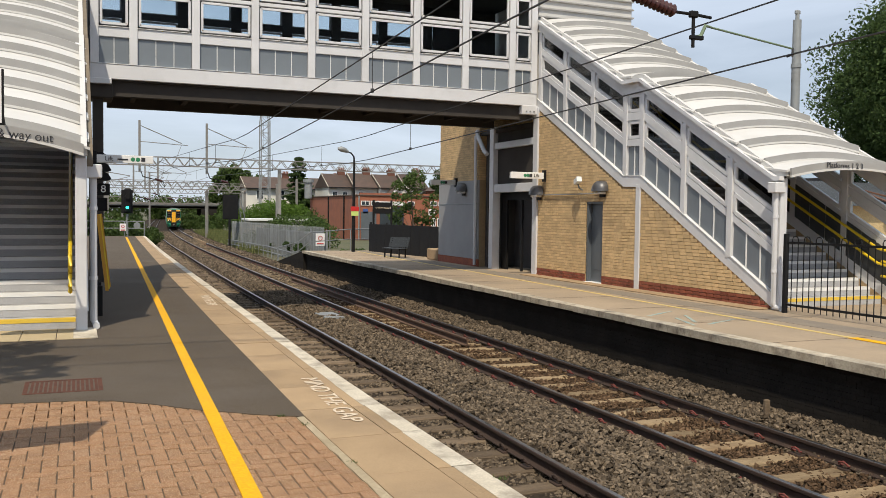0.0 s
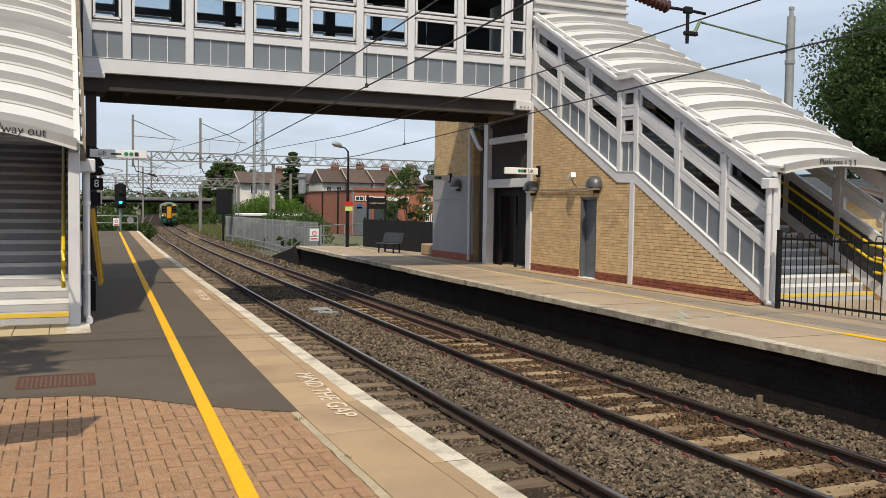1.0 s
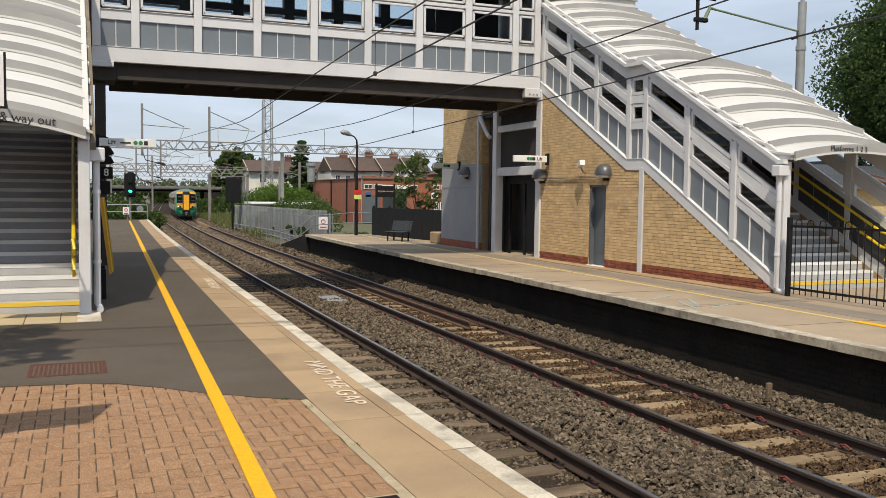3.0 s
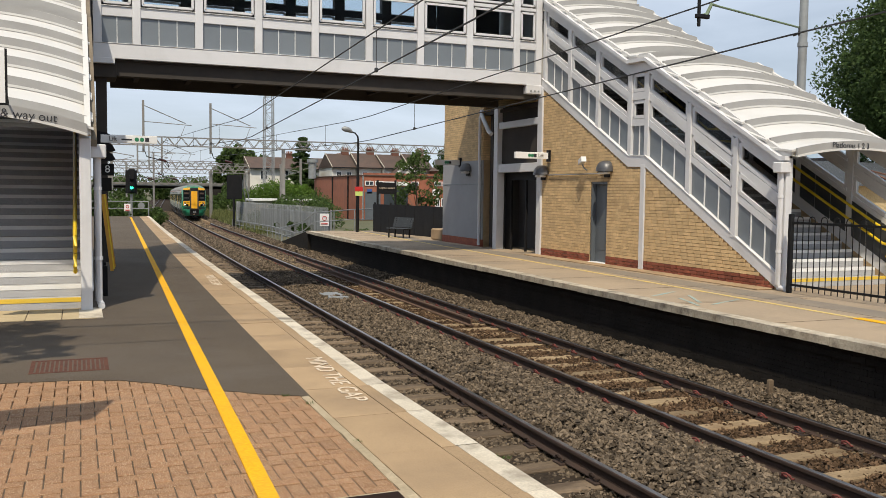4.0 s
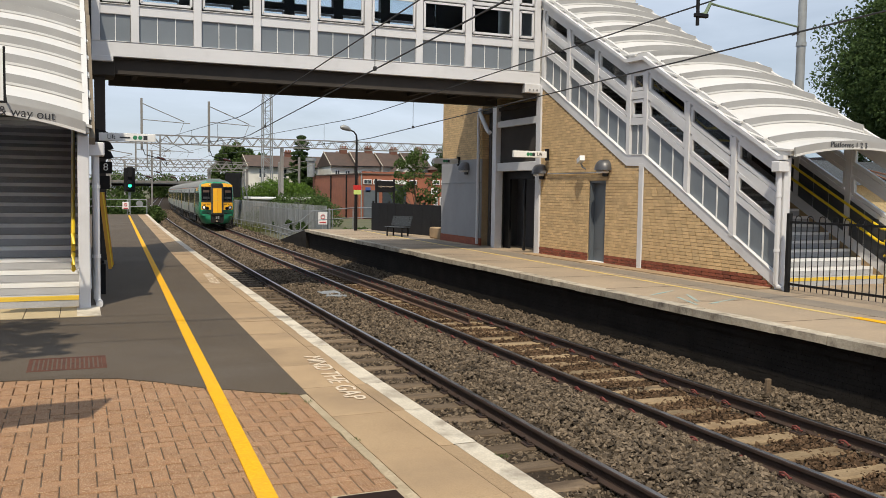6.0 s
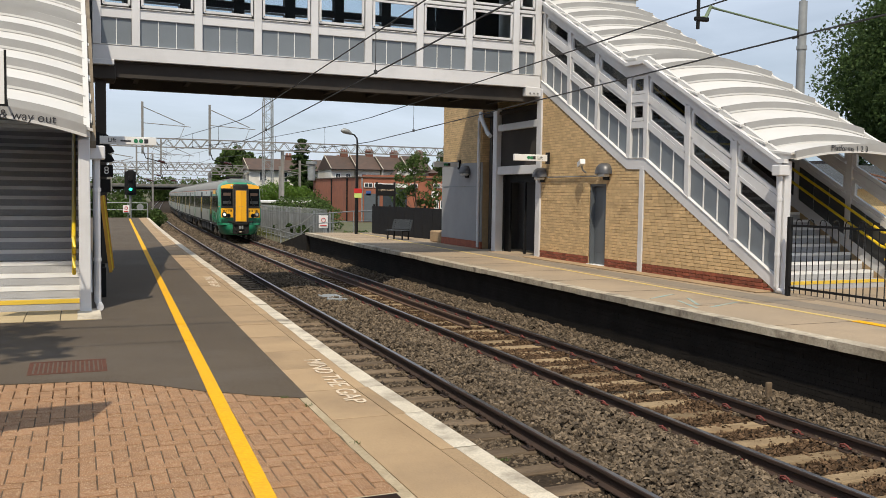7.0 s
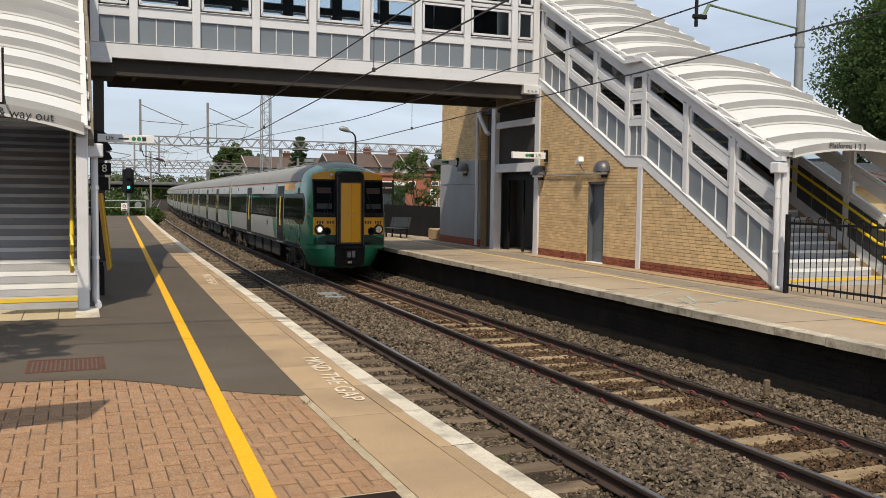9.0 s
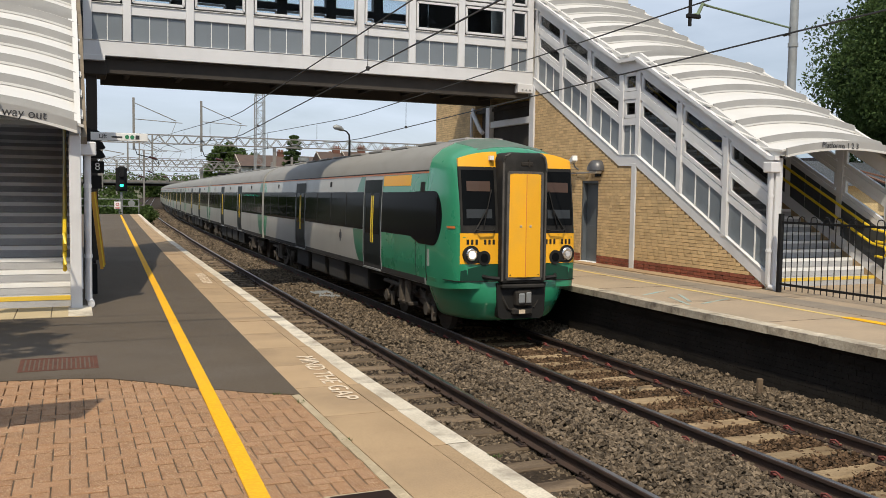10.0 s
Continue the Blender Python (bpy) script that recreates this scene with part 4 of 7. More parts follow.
def make_stair_roof(parent, x0, x1, rise, skew, first):
    n = 8
    runs = []
    ya, yb = 12.70, 17.55
    for i in range(7):
        runs.append((ya + (yb - ya) * i / 7, ya + (yb - ya) * (i + 1) / 7))
    yc, yd = 17.75, 22.40
    for i in range(7):
        runs.append((yc + (yd - yc) * i / 7, yc + (yd - yc) * (i + 1) / 7))
    for i, (a, b) in enumerate(runs):
        z = prof(max(a, 12.95), STAIR_BASE) + (first if i == 0 else 2.62)
        zb = prof(b, STAIR_BASE) + 2.62 - 0.13
        arch_section(parent, a, b + 0.04, "y", x0 - 0.02, x1 + 0.02, z, zb, rise, 0.115, None, skew)


WX = 12.25            # plane of the far platform's brick wall
SX1 = 15.45           # far side of that stair


def brick_field(parent, spans, x, y_lo, y_hi, near=None, material=BUFF_REST, plinth=3):
    """Courses on a wall in plane x. spans(z) gives the stretches of y to be filled at height z. Returns the joined courses."""
    g, red = Geo(), Geo()
    rng = random.Random(5)
    singles = []
    j = 0
    z = 0.0
    while True:
        z = j * 0.075
        sp = spans(z)
        if sp is None:
            break
        for a, b in sp:
            y = a + (-0.1125 if j % 2 else 0)
            while y < b:
                p, q = max(a, y + 0.005), min(b, y + 0.22)
                if q - p > 0.03:
                    o = rng.uniform(0, 0.003)
                    if j < plinth:
                        singles.append((p, q, z, o))
                    else:
                        g.box(x - 0.012 - o, x + 0.05, p, q, z + 0.005, z + 0.07)
                y += 0.225
        j += 1
    cache = {}
    for p, q, z, o in singles:
        key = round(q - p, 3)
        if key not in cache:
            cache[key] = mesh_of("brick", Geo().box(-0.02, 0.05, -key / 2, key / 2, -0.0325, 0.0325, 0.004), REDB)
        ob = new("brick", cache[key])
        ob.parent = parent
        ob.matrix_basis = Matrix.Translation(Vector(lie((x - o, (p + q) / 2, z + 0.0375))) - BASE[parent]) @ Matrix.Scale(float(reach((p + q) / 2)), 4)
    if g.v:
        ob = part("brickwork", g, material, parent, "buff brick courses")
        ob["kind"] = "stuff"


def make_stair_wall():
    w = thing("stair_wall", (WX, 17.5, 0), "buff brick wall with red brick plinth under the stairs", kind="structure", category="wall")
    D0, D1, DZ = 18.95, 19.74, 2.1      # doorway
    def outline(y):
        return prof(y, STAIR_BASE) + 0.05
    # mortar body in three pieces round the doorway
    def body(y0, y1, zlo=0.0):
        cuts = [y0] + [p[0] for p in STAIR_BASE if y0 < p[0] < y1] + [y1]
        o = [(y, zlo) for y in (y0, y1)] + [(y, max(zlo, outline(y))) for y in cuts[::-1]]
        part("wall_core", Geo().prism(o, 0, WX, WX + 0.22), MORTAR, w)
    body(12.98, D0)
    body(D1, 22.35)
    body(D0, D1, DZ)

    def spans(z):
        if z > 4.6:
            return None
        # start of the wall at this height under the sloping string
        ys = np.interp(z + 0.075, [p[1] for p in (STAIR_BASE[0], STAIR_BASE[1], (18.05, 2.4301), STAIR_BASE[3])], [12.95, 17.35, 18.05, 22.45])
        a = float(ys) + 0.02
        out = []
        for p, q in ((12.98, 17.34), (17.54, D0), (D1, 22.35)) if z < DZ else ((12.98, 17.34), (17.54, 22.35)):
            p = max(p, a)
            if q - p > 0.05:
                out.append((p, q))
        return out
    brick_field(w, spans, WX, 12.98, 22.35)
    # the same wall under the other side of the stair
    cuts = [p[0] for p in STAIR_BASE][::-1]
    part("back_wall", Geo().prism([(12.98, 0), (22.35, 0)] + [(y, outline(y)) for y in cuts], 0, SX1 - 0.12, SX1 + 0.1), MORTAR, w)
    part("pier", Geo().box(WX - 0.035, WX + 0.1, 17.35, 17.53, 0.0, 2.5, 0.01), PAINT, w, "light grey steel cover strip")
    part("corner_column", Geo().box(WX - 0.06, WX + 0.2, 22.33, 22.60, 0.0, 4.8, 0.01), PAINT, w, "light grey steel column")
    part("kerb", Geo().box(WX - 0.42, WX - 0.025, 13.1, 22.6, 0.0, 0.03, 0.01), COPING, w)
    d = thing("door_1", (WX, 19.2, 0), "blue grey steel service door set in the brick wall", kind="structure", category="door")
    part("door_leaf", Geo().box(WX + 0.13, WX + 0.17, D0 + 0.06, D1 - 0.06, 0.04, DZ - 0.06, 0.004), GREY_DOOR, d)
    g = Geo().box(WX + 0.02, WX + 0.2, D0, D0 + 0.06, 0, DZ).box(WX + 0.02, WX + 0.2, D1 - 0.06, D1, 0, DZ).box(WX + 0.02, WX + 0.2, D0, D1, DZ - 0.06, DZ)
    part("door_frame", g, GREY_DOOR, d)
    part("door_handle", Geo().tube([(WX + 0.08, D0 + 0.14, 1.0), (WX + 0.08, D0 + 0.14, 1.22)], 0.012, 6), GALV, d)
    part("kick_panel", Geo().box(WX + 0.122, WX + 0.13, D0 + 0.16, D1 - 0.16, 0.35, 0.95, 0.002), GREY_DOOR, d)
    part("threshold", Geo().box(WX - 0.06, WX + 0.2, D0 - 0.02, D1 + 0.02, 0.0, 0.035, 0.01), STEP_NOSE, d)


def make_covered_stair(x0, x1, start, go, roof, label):
    st = thing("covered_stair", ((x0 + x1) / 2, 14, 0), label, "staircase", "covered stairs to the footbridge")
    make_stair_side(st, x0, 1)
    make_stair_side(st, x1, -1, glass=PANE)
    make_stair_roof(st, x0 - 0.05, x1 + 0.05, *roof)
    make_steps(st, x0 + 0.1, x1 - 0.1, start, go)
    for x in (x0 + 0.2, x1 - 0.2):
        make_handrail(st, x, 0.62)
        make_handrail(st, x, 0.92)
    for x in (x0, x1):
        s = 1 if x == x0 else -1
        part("front_post", Geo().box(min(x - s * 0.03, x + s * 0.13), max(x - s * 0.03, x + s * 0.13), 12.86, 13.04, 0, 2.5, 0.012), PAINT, st)
    return st


def make_downpipe(x, y, label):
    ob = thing("downpipe", (x, y, 0), label, "downpipe", "stair downpipes")
    part("hopper", Geo().box(x - 0.12, x + 0.12, y - 0.12, y + 0.10, 2.22, 2.42, 0.015), PAINT, ob)
    part("pipe", Geo().tube([(x, y, 2.24), (x, y, 0.12), (x + 0.03, y - 0.03, 0.06), (x + 0.03, y - 0.17, 0.05)], 0.05, 12), PAINT, ob, smooth=True)
    for z in (0.72, 1.75):
        part("collar", Geo().tube([(x, y, z), (x, y, z + 0.05)], 0.06, 12), PAINT, ob, smooth=True)


def make_tower():
    """Lift tower behind the bridge: buff brick, rendered grey below, with the lift doorway beside the bridge column."""
    t = thing("lift_tower", (13.6, 27, 0), "buff brick lift tower with grey rendered base", "lift tower")
    x0, x1, y0, y1, top = 12.25, 16.0, 26.4, 29.75, 11.0
    part("tower_core", Geo().box(x0 + 0.02, x1, y0, y1, 0, top), MORTAR, t)
    g = Geo()
    rng = random.Random(9)
    for j in range(38, int(top / 0.075)):
        z = j * 0.075
        y = y0 + (-0.1125 if j % 2 else 0)
        while y < y1:
            p, q = max(y0, y + 0.005), min(y1, y + 0.22)
            if q - p > 0.03:
                g.box(x0, x0 + 0.05, p, q, z + 0.005, z + 0.07)
            y += 0.225
        x = x0 + (-0.1125 if j % 2 else 0)
        while x < x0 + 3.3 and z < 8:
            p, q = max(x0, x + 0.005), min(x1, x + 0.22)
            if q - p > 0.03:
                g.box(p, q, y0 - 0.012, y0 + 0.04, z + 0.005, z + 0.07)
            x += 0.225
    part("brickwork", g, BUFF_REST, t, "buff brick courses")["kind"] = "stuff"
    # grey wall, its paint taken darker to hold the shade there
    part("render_base", Geo().box(x0 - 0.03, x0 + 0.03, y0 - 0.02, y1 + 0.02, 0.24, 2.85, 0.01), GREY_RENDER, t, "grey painted render")
    part("plinth", Geo().box(x0 - 0.045, x0 + 0.03, y0 - 0.03, y1 + 0.03, 0.0, 0.24, 0.01), REDB, t, "red brick plinth")
    part("string_course", Geo().box(x0 - 0.045, x0 + 0.01, y0 - 0.03, y1 + 0.02, 2.05, 2.085, 0.004), GALV, t)
    part("tower_cap", Geo().box(x0 - 0.1, x1 + 0.1, y0 - 0.1, y1 + 0.1, top, top + 0.2, 0.02), PAINT, t)
    for y, in ((25.35,),):
        part("column", Geo().box(WX - 0.06, WX + 0.2, y - 0.14, y + 0.14, 0, 4.5, 0.01), PAINT, t, "light grey steel column")
    for z0, z1 in ((2.42, 2.68), (3.78, 3.98)):
        part("beam", Geo().box(WX - 0.02, WX + 0.14, 22.6, 25.25, z0, z1, 0.01), PAINT, t)
    part("rainwater_pipe", Geo().tube([(x0 - 0.08, 26.5, 4.3), (x0 - 0.08, 26.5, 0.05)], 0.05, 10), PAINT, t, smooth=True)
    part("sloping_pipe", Geo().tube([(WX - 0.05, 26.45, 4.45), (WX - 0.12, 26.3, 4.3), (WX - 0.12, 25.75, 3.75), (WX - 0.1, 25.6, 3.65)], 0.07, 10), PAINT, t, smooth=True)
    # lobby behind the columns; the walls' dark grey carries its dimness
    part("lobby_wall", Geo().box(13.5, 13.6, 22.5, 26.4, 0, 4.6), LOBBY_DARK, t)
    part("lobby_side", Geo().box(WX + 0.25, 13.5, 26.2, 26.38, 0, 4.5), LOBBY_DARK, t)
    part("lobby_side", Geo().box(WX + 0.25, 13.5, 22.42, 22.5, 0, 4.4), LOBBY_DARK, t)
    part("lobby_front", Geo().box(WX + 0.3, WX + 0.36, 22.6, 25.3, 2.18, 2.42), BLACK, t)
    part("lobby_frame", Geo().box(WX + 0.3, WX + 0.36, 22.7, 22.8, 0, 2.2).box(WX + 0.3, WX + 0.36, 24.9, 25.3, 0, 2.2).box(WX + 0.3, WX + 0.36, 23.9, 23.98, 0, 2.2), BLACK, t)
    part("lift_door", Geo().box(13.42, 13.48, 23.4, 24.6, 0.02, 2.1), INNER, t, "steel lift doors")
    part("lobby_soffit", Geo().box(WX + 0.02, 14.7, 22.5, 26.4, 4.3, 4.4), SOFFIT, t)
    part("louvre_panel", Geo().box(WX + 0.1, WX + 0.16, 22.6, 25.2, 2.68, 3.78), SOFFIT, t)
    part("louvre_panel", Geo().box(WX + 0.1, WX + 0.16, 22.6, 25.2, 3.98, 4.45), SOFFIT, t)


make_bridge()
make_stair_wall()
STAIR_R = make_covered_stair(WX, SX1, 13.25, 0.30, (0.185, 0.03, 2.64), "covered stair with white vaulted roof sheets and grey glazed sides")
STAIR_L = make_covered_stair(-3.1, 0.12, 13.12, 0.286, (0.26, -0.06, 2.70), "covered stair with white vaulted roof and shaded grey steps")
make_downpipe(12.16, 12.93, "light grey rainwater pipe on the stair post")
make_downpipe(0.24, 13.98, "light grey rainwater pipe on the stair post")
make_tower()
lobby = thing("stair_head_lobby", (13.8, 24, 4.9), "white clad lobby at the head of the stair and bridge", "lobby")
part("cladding", Geo().box(12.32, 15.5, 22.62, 26.3, 4.9, 8.4, 0.02), MEMBRANE, lobby)
for k in range(8):
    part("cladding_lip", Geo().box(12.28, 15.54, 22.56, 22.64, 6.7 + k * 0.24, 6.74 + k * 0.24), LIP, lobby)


# ---- train ----
LAMP_RIM = mat("worn rubber edge", (0.10, 0.092, 0.082), (0.05, 0.046, 0.042), 5, 0.75, bump=0.3)
CAR_L, HALF_W = 20.1, 1.40
BODY_LOW, CANT, ROOF = 0.92, 3.12, 3.76       # above the rail


def body_section(y, w=HALF_W, low=BODY_LOW, cant=CANT, roof=ROOF, n=10):
    """Half-round roofed cross-section, anticlockwise from the lower left."""
    pts = [(-w * 0.975, low), (-w, low + 0.35), (-w, 1.9), (-w * 0.985, 2.55), (-w * 0.955, cant)]
    for i in range(1, n):
        a = math.pi - math.pi * i / n
        pts.append((w * 0.955 * math.cos(a) * (1 - 0.015 * math.sin(a)), cant + (roof - cant) * math.sin(a) ** 0.9))
    pts += [(-x, z) for x, z in pts[:5][::-1]]
    return [(x, y, z) for x, z in pts]


def side_strip(y0, y1, z0, z1, side, out=0.006, slices=1):
    """A thin skin on the car's side that follows its tumblehome."""
    zz = [BODY_LOW, BODY_LOW + 0.35, 1.9, 2.55, CANT]
    ww = [HALF_W * 0.975, HALF_W, HALF_W, HALF_W * 0.985, HALF_W * 0.955]
    zs = [z0] + [z for z in zz if z0 < z < z1] + [z1]
    g = Geo()
    rows = []
    for z in zs:
        w = float(np.interp(z, zz, ww))
        rows.append([(side * (w - 0.02), y0, z), (side * (w + out), y0, z), (side * (w + out), y1, z), (side * (w - 0.02), y1, z)])
    return g.rings(rows)


def side_patch(cols, side, out=0.006):
    """A thin skin on the side between curved upper and lower edges. cols: y, lower z, upper z."""
    zz = [BODY_LOW, BODY_LOW + 0.35, 1.9, 2.55, CANT]
    ww = [HALF_W * 0.975, HALF_W, HALF_W, HALF_W * 0.985, HALF_W * 0.955]
    rows = []
    for y, z0, z1 in cols:
        zs = [z0 + (z1 - z0) * k / 6 for k in range(7)]
        ws = [float(np.interp(z, zz, ww)) for z in zs]
        rows.append([(side * (w + out), y, z) for w, z in zip(ws, zs)] + [(side * (w - 0.02), y, z) for w, z in zip(ws[::-1], zs[::-1])])
    return Geo().rings(rows)


def sweep(y, reach, side, z0, z1, out=0.004):
    """Paint that bulges along the car from the line y, widest at the windows; reach < 0 runs towards the cab."""
    zz = [BODY_LOW, BODY_LOW + 0.35, 1.9, 2.55, CANT]
    ww = [HALF_W * 0.975, HALF_W, HALF_W, HALF_W * 0.985, HALF_W * 0.955]
    rows = []
    for k in range(9):
        z = z0 + (z1 - z0) * k / 8
        w = float(np.interp(z, zz, ww))
        a, b = sorted((y, y + reach * (1 - ((z - 2.0) / 1.3) ** 2)))
        rows.append([(side * (w - 0.02), a, z), (side * (w + out), a, z), (side * (w + out), b, z), (side * (w - 0.02), b, z)])
    return Geo().rings(rows)


def bogie(parent, yc):
    bg = Geo()
    for s in (-1, 1):
        x = s * 1.02
        bg.box(x - 0.07, x + 0.07, yc - 1.55, yc + 1.55, 0.52, 0.70, 0.03)
        for e in (-1.3, 1.3):
            bg.box(x - 0.1, x + 0.1, yc + e - 0.18, yc + e + 0.18, 0.30, 0.62, 0.05)
            bg.tube([(x, yc + e * 0.72, 0.42), (x, yc + e * 0.72, 0.80)], 0.09, 8)
            bg.bar((x, yc + e, 0.4), (x, yc + e * 0.3, 0.5), 0.08, 0.1)
            bg.tube([(x * 1.16, yc + e, 0.42), (x * 1.24, yc + e, 0.42)], 0.13, 12)
            bg.box(min(x * 1.1, x * 1.2), max(x * 1.1, x * 1.2), yc + e - 0.30, yc + e - 0.20, 0.20, 0.52, 0.02)
            bg.bar((x * 1.16, yc + e * 1.25, 0.34), (x * 1.16, yc + e * 0.62, 0.78), 0.06, 0.06)
        bg.box(x - 0.16, x + 0.16, yc - 0.35, yc + 0.35, 0.55, 0.92, 0.06)
        bg.tube([(x * 1.12, yc - 0.5, 0.62), (x * 1.12, yc + 0.5, 0.85)], 0.04, 6)
        bg.tube([(x * 1.2, yc - 0.2, 0.42), (x * 1.2, yc - 0.2, 0.86)], 0.10, 10).tube([(x * 1.2, yc + 0.2, 0.42), (x * 1.2, yc + 0.2, 0.86)], 0.10, 10)
        bg.tube([(x * 1.22, yc + 0.3, 0.72), (x * 1.22, yc + 1.45, 0.74)], 0.045, 8)
        bg.box(min(x * 1.05, x * 1.26), max(x * 1.05, x * 1.26), yc - 0.42, yc + 0.42, 0.36, 0.44, 0.02)
    bg.box(-0.9, 0.9, yc - 0.4, yc + 0.4, 0.5, 0.8)
    b = part("bogie", bg, BOGIE, parent, "brake-dusted bogie frame with springs")
    for e in (-1.3, 1.3):
        for s in (-1, 1):
            part("wheel", Geo().tube([(s * 0.69, yc + e, 0.42), (s * 0.82, yc + e, 0.42)], 0.42, 20), BOGIE, b, smooth=True)
        part("axle", Geo().tube([(-0.7, yc + e, 0.42), (0.7, yc + e, 0.42)], 0.08, 8), T_UNDER, b)


def make_car(kind):
    """kind: lead (cab towards -y), middle, tail (cab towards +y, built as a plain end)."""
    names = {"lead": "green and white electric train driving car with yellow nose door", "middle": "white and grey electric train car with dark windows",
             "tail": "green and white electric train end car"}
    car = thing("train_car", (0, 0, 0), names[kind], "train car", "cars of the train")
    y0, y1 = -CAR_L / 2, CAR_L / 2
    ys = y0 + (1.55 if kind == "lead" else 0.0)
    body = part("body", Geo().rings([body_section(y) for y in (ys, ys + 2, 0, y1 - 2, y1)]), T_WHITE, car, "off-white body shell", smooth=True)
    roof = Geo()
    rr = [[(x * 1.004, y, z + 0.008) for x, y, z in body_section(y)[4:15]] for y in (ys + 0.02, y1 - 0.02)]
    rr = [[(x, y, z) for x, y, z in r] + [(x * 0.98, y, z - 0.05) for x, y, z in r[::-1]] for r in rr]
    part("roof", roof.rings(rr), T_ROOF, car, "grimy grey ribbed roof", smooth=True)
    for i in range(9):
        y = ys + 1.6 + i * 1.95
        part("roof_pod", Geo().box(-0.55, 0.55, y, y + 1.2, ROOF - 0.04, ROOF + 0.015, 0.01), T_ROOF, car)
    for s in (-1, 1):
        doors = [y0 + (5.2 if kind == "lead" else 6.55), y0 + 13.2]
        segs = []
        lo = y0 + (2.45 if kind == "lead" else 0.04)
        for d in doors:
            segs.append((lo, d - 0.72))
            lo = d + 0.72
        segs.append((lo, y1 - 0.04))
        for a, b in segs:
            part("window_band", side_strip(a, b, 1.82, 2.70, s), T_GLASS, car, "dark window band")
            n = max(1, int((b - a) / 1.5))
            for i in range(1, n):
                y = a + (b - a) * i / n
                part("window_joint", side_strip(y - 0.02, y + 0.02, 1.87, 2.69, s, 0.010), T_BLACK, car)
            if b - a > 3:
                part("vent", side_strip((a + b) / 2, (a + b) / 2 + 0.18, 2.84, 2.98, s, 0.012), T_BLACK, car)
        for d in doors:
            dr = part("door", side_strip(d - 0.70, d + 0.70, 1.0, 2.98, s, 0.004), T_DOOR, car, "dark sliding doors")
            part("door_glass", side_strip(d - 0.55, d - 0.10, 1.75, 2.68, s, 0.010), T_GLASS, dr)
            part("door_glass", side_strip(d + 0.10, d + 0.55, 1.75, 2.68, s, 0.010), T_GLASS, dr)
            for e in (-0.07, 0.07):
                part("grab_strip", side_strip(d + e - 0.035, d + e + 0.035, 1.55, 2.62, s, 0.014), YELLOW_RAIL, dr, "yellow edge strips")
            for e in (-0.72, 0.72):
                part("door_seal", side_strip(d + e - 0.02, d + e + 0.02, 0.98, 3.0, s, 0.012), GALV, dr)
            part("door_step", side_strip(d - 0.65, d + 0.65, 0.93, 0.97, s, 0.05), GALV, dr)
        part("solebar", side_strip(ys + 0.1, y1 - 0.1, 0.93, 1.05, s, 0.008), T_UNDER, car)
        part("cant_line", side_strip(ys, y1, CANT - 0.05, CANT - 0.015, s, 0.010), T_ORANGE, car, "thin salmon cant rail line")
        part("gutter_line", side_strip(ys, y1, CANT - 0.015, CANT, s, 0.016), T_BLACK, car)
        if kind == "lead":
            part("green_panel", side_strip(ys, y0 + 4.45, 1.05, CANT - 0.06, s, 0.004), T_GREEN, car, "green side panel")
            part("green_sweep", sweep(y0 + 5.93, 0.95, s, 1.05, 1.81), T_MIDGREEN, car, "mid green curved sweep")
            part("green_sweep", sweep(y0 + 5.93, 0.95, s, 2.71, CANT - 0.06), T_MIDGREEN, car)
            part("first_class_band", side_strip(y0 + 2.55, y0 + 4.4, 2.83, 3.05, s, 0.010), T_YELLOW, car, "yellow band above the windows")
            part("lower_emblem", side_strip(y0 + 8.0, y0 + 8.22, 1.52, 1.66, s, 0.010).box(*sorted((s * 1.38, s * 1.41)), y0 + 8.08, y0 + 8.14, 1.44, 1.74), SIGN_DARK, car, "small dark emblem")
        else:
            part("green_sweep", sweep(y0 + 0.03, 1.1, s, 1.05, 1.81), T_MIDGREEN, car, "mid green curved sweep")
            part("green_sweep", sweep(y0 + 0.03, 1.1, s, 2.71, CANT - 0.06), T_MIDGREEN, car)
        part("green_sweep", sweep(y1 - 0.03, -0.75 if kind != "tail" else -1.3, s, 1.05, 1.81), T_GREEN, car, "green curved sweep")
        part("green_sweep", sweep(y1 - 0.03, -0.75, s, 2.71, CANT - 0.06), T_GREEN, car)
        part("grab_rail", Geo().tube([(s * 1.40, y1 - 0.10, 1.2), (s * 1.45, y1 - 0.10, 1.25), (s * 1.45, y1 - 0.10, 2.2), (s * 1.40, y1 - 0.10, 2.25)], 0.015, 6), GALV, car)
        for i in range(4):
            y = -4.2 + i * 2.2
            part("equipment_box", Geo().box(min(s * 0.75, s * 1.28), max(s * 0.75, s * 1.28), y, y + 1.75, 0.38, 0.93, 0.04), T_UNDER, car)
    part("gangway", Geo().box(-0.62, 0.62, y1, y1 + 0.35, 1.0, 3.2, 0.05), T_BLACK, car, "black rubber gangway")
    bogie(car, -7.1 if kind != "lead" else -6.9)
    bogie(car, 7.1)
    part("underframe", Geo().box(-1.2, 1.2, ys + 0.3, y1 - 0.2, 0.80, 0.98), T_UNDER, car)
    if kind == "lead":
        make_cab(car, y0)
    return car


def rake(z):
    return 0.12 * max(0.0, z - 1.9) ** 1.4


NOSE_U = [0.0, 0.6, 0.9, 1.12, 1.22, 1.29, 1.34, 1.38, 1.40]
NOSE_D = [0.0, 0.004, 0.012, 0.035, 0.075, 0.145, 0.26, 0.45, 0.70]


def nose_y(u, z, y0):
    """The skin of the cab front at u metres off the middle and height z."""
    return y0 + 0.09 + rake(z) + float(np.interp(abs(u), NOSE_U, NOSE_D))


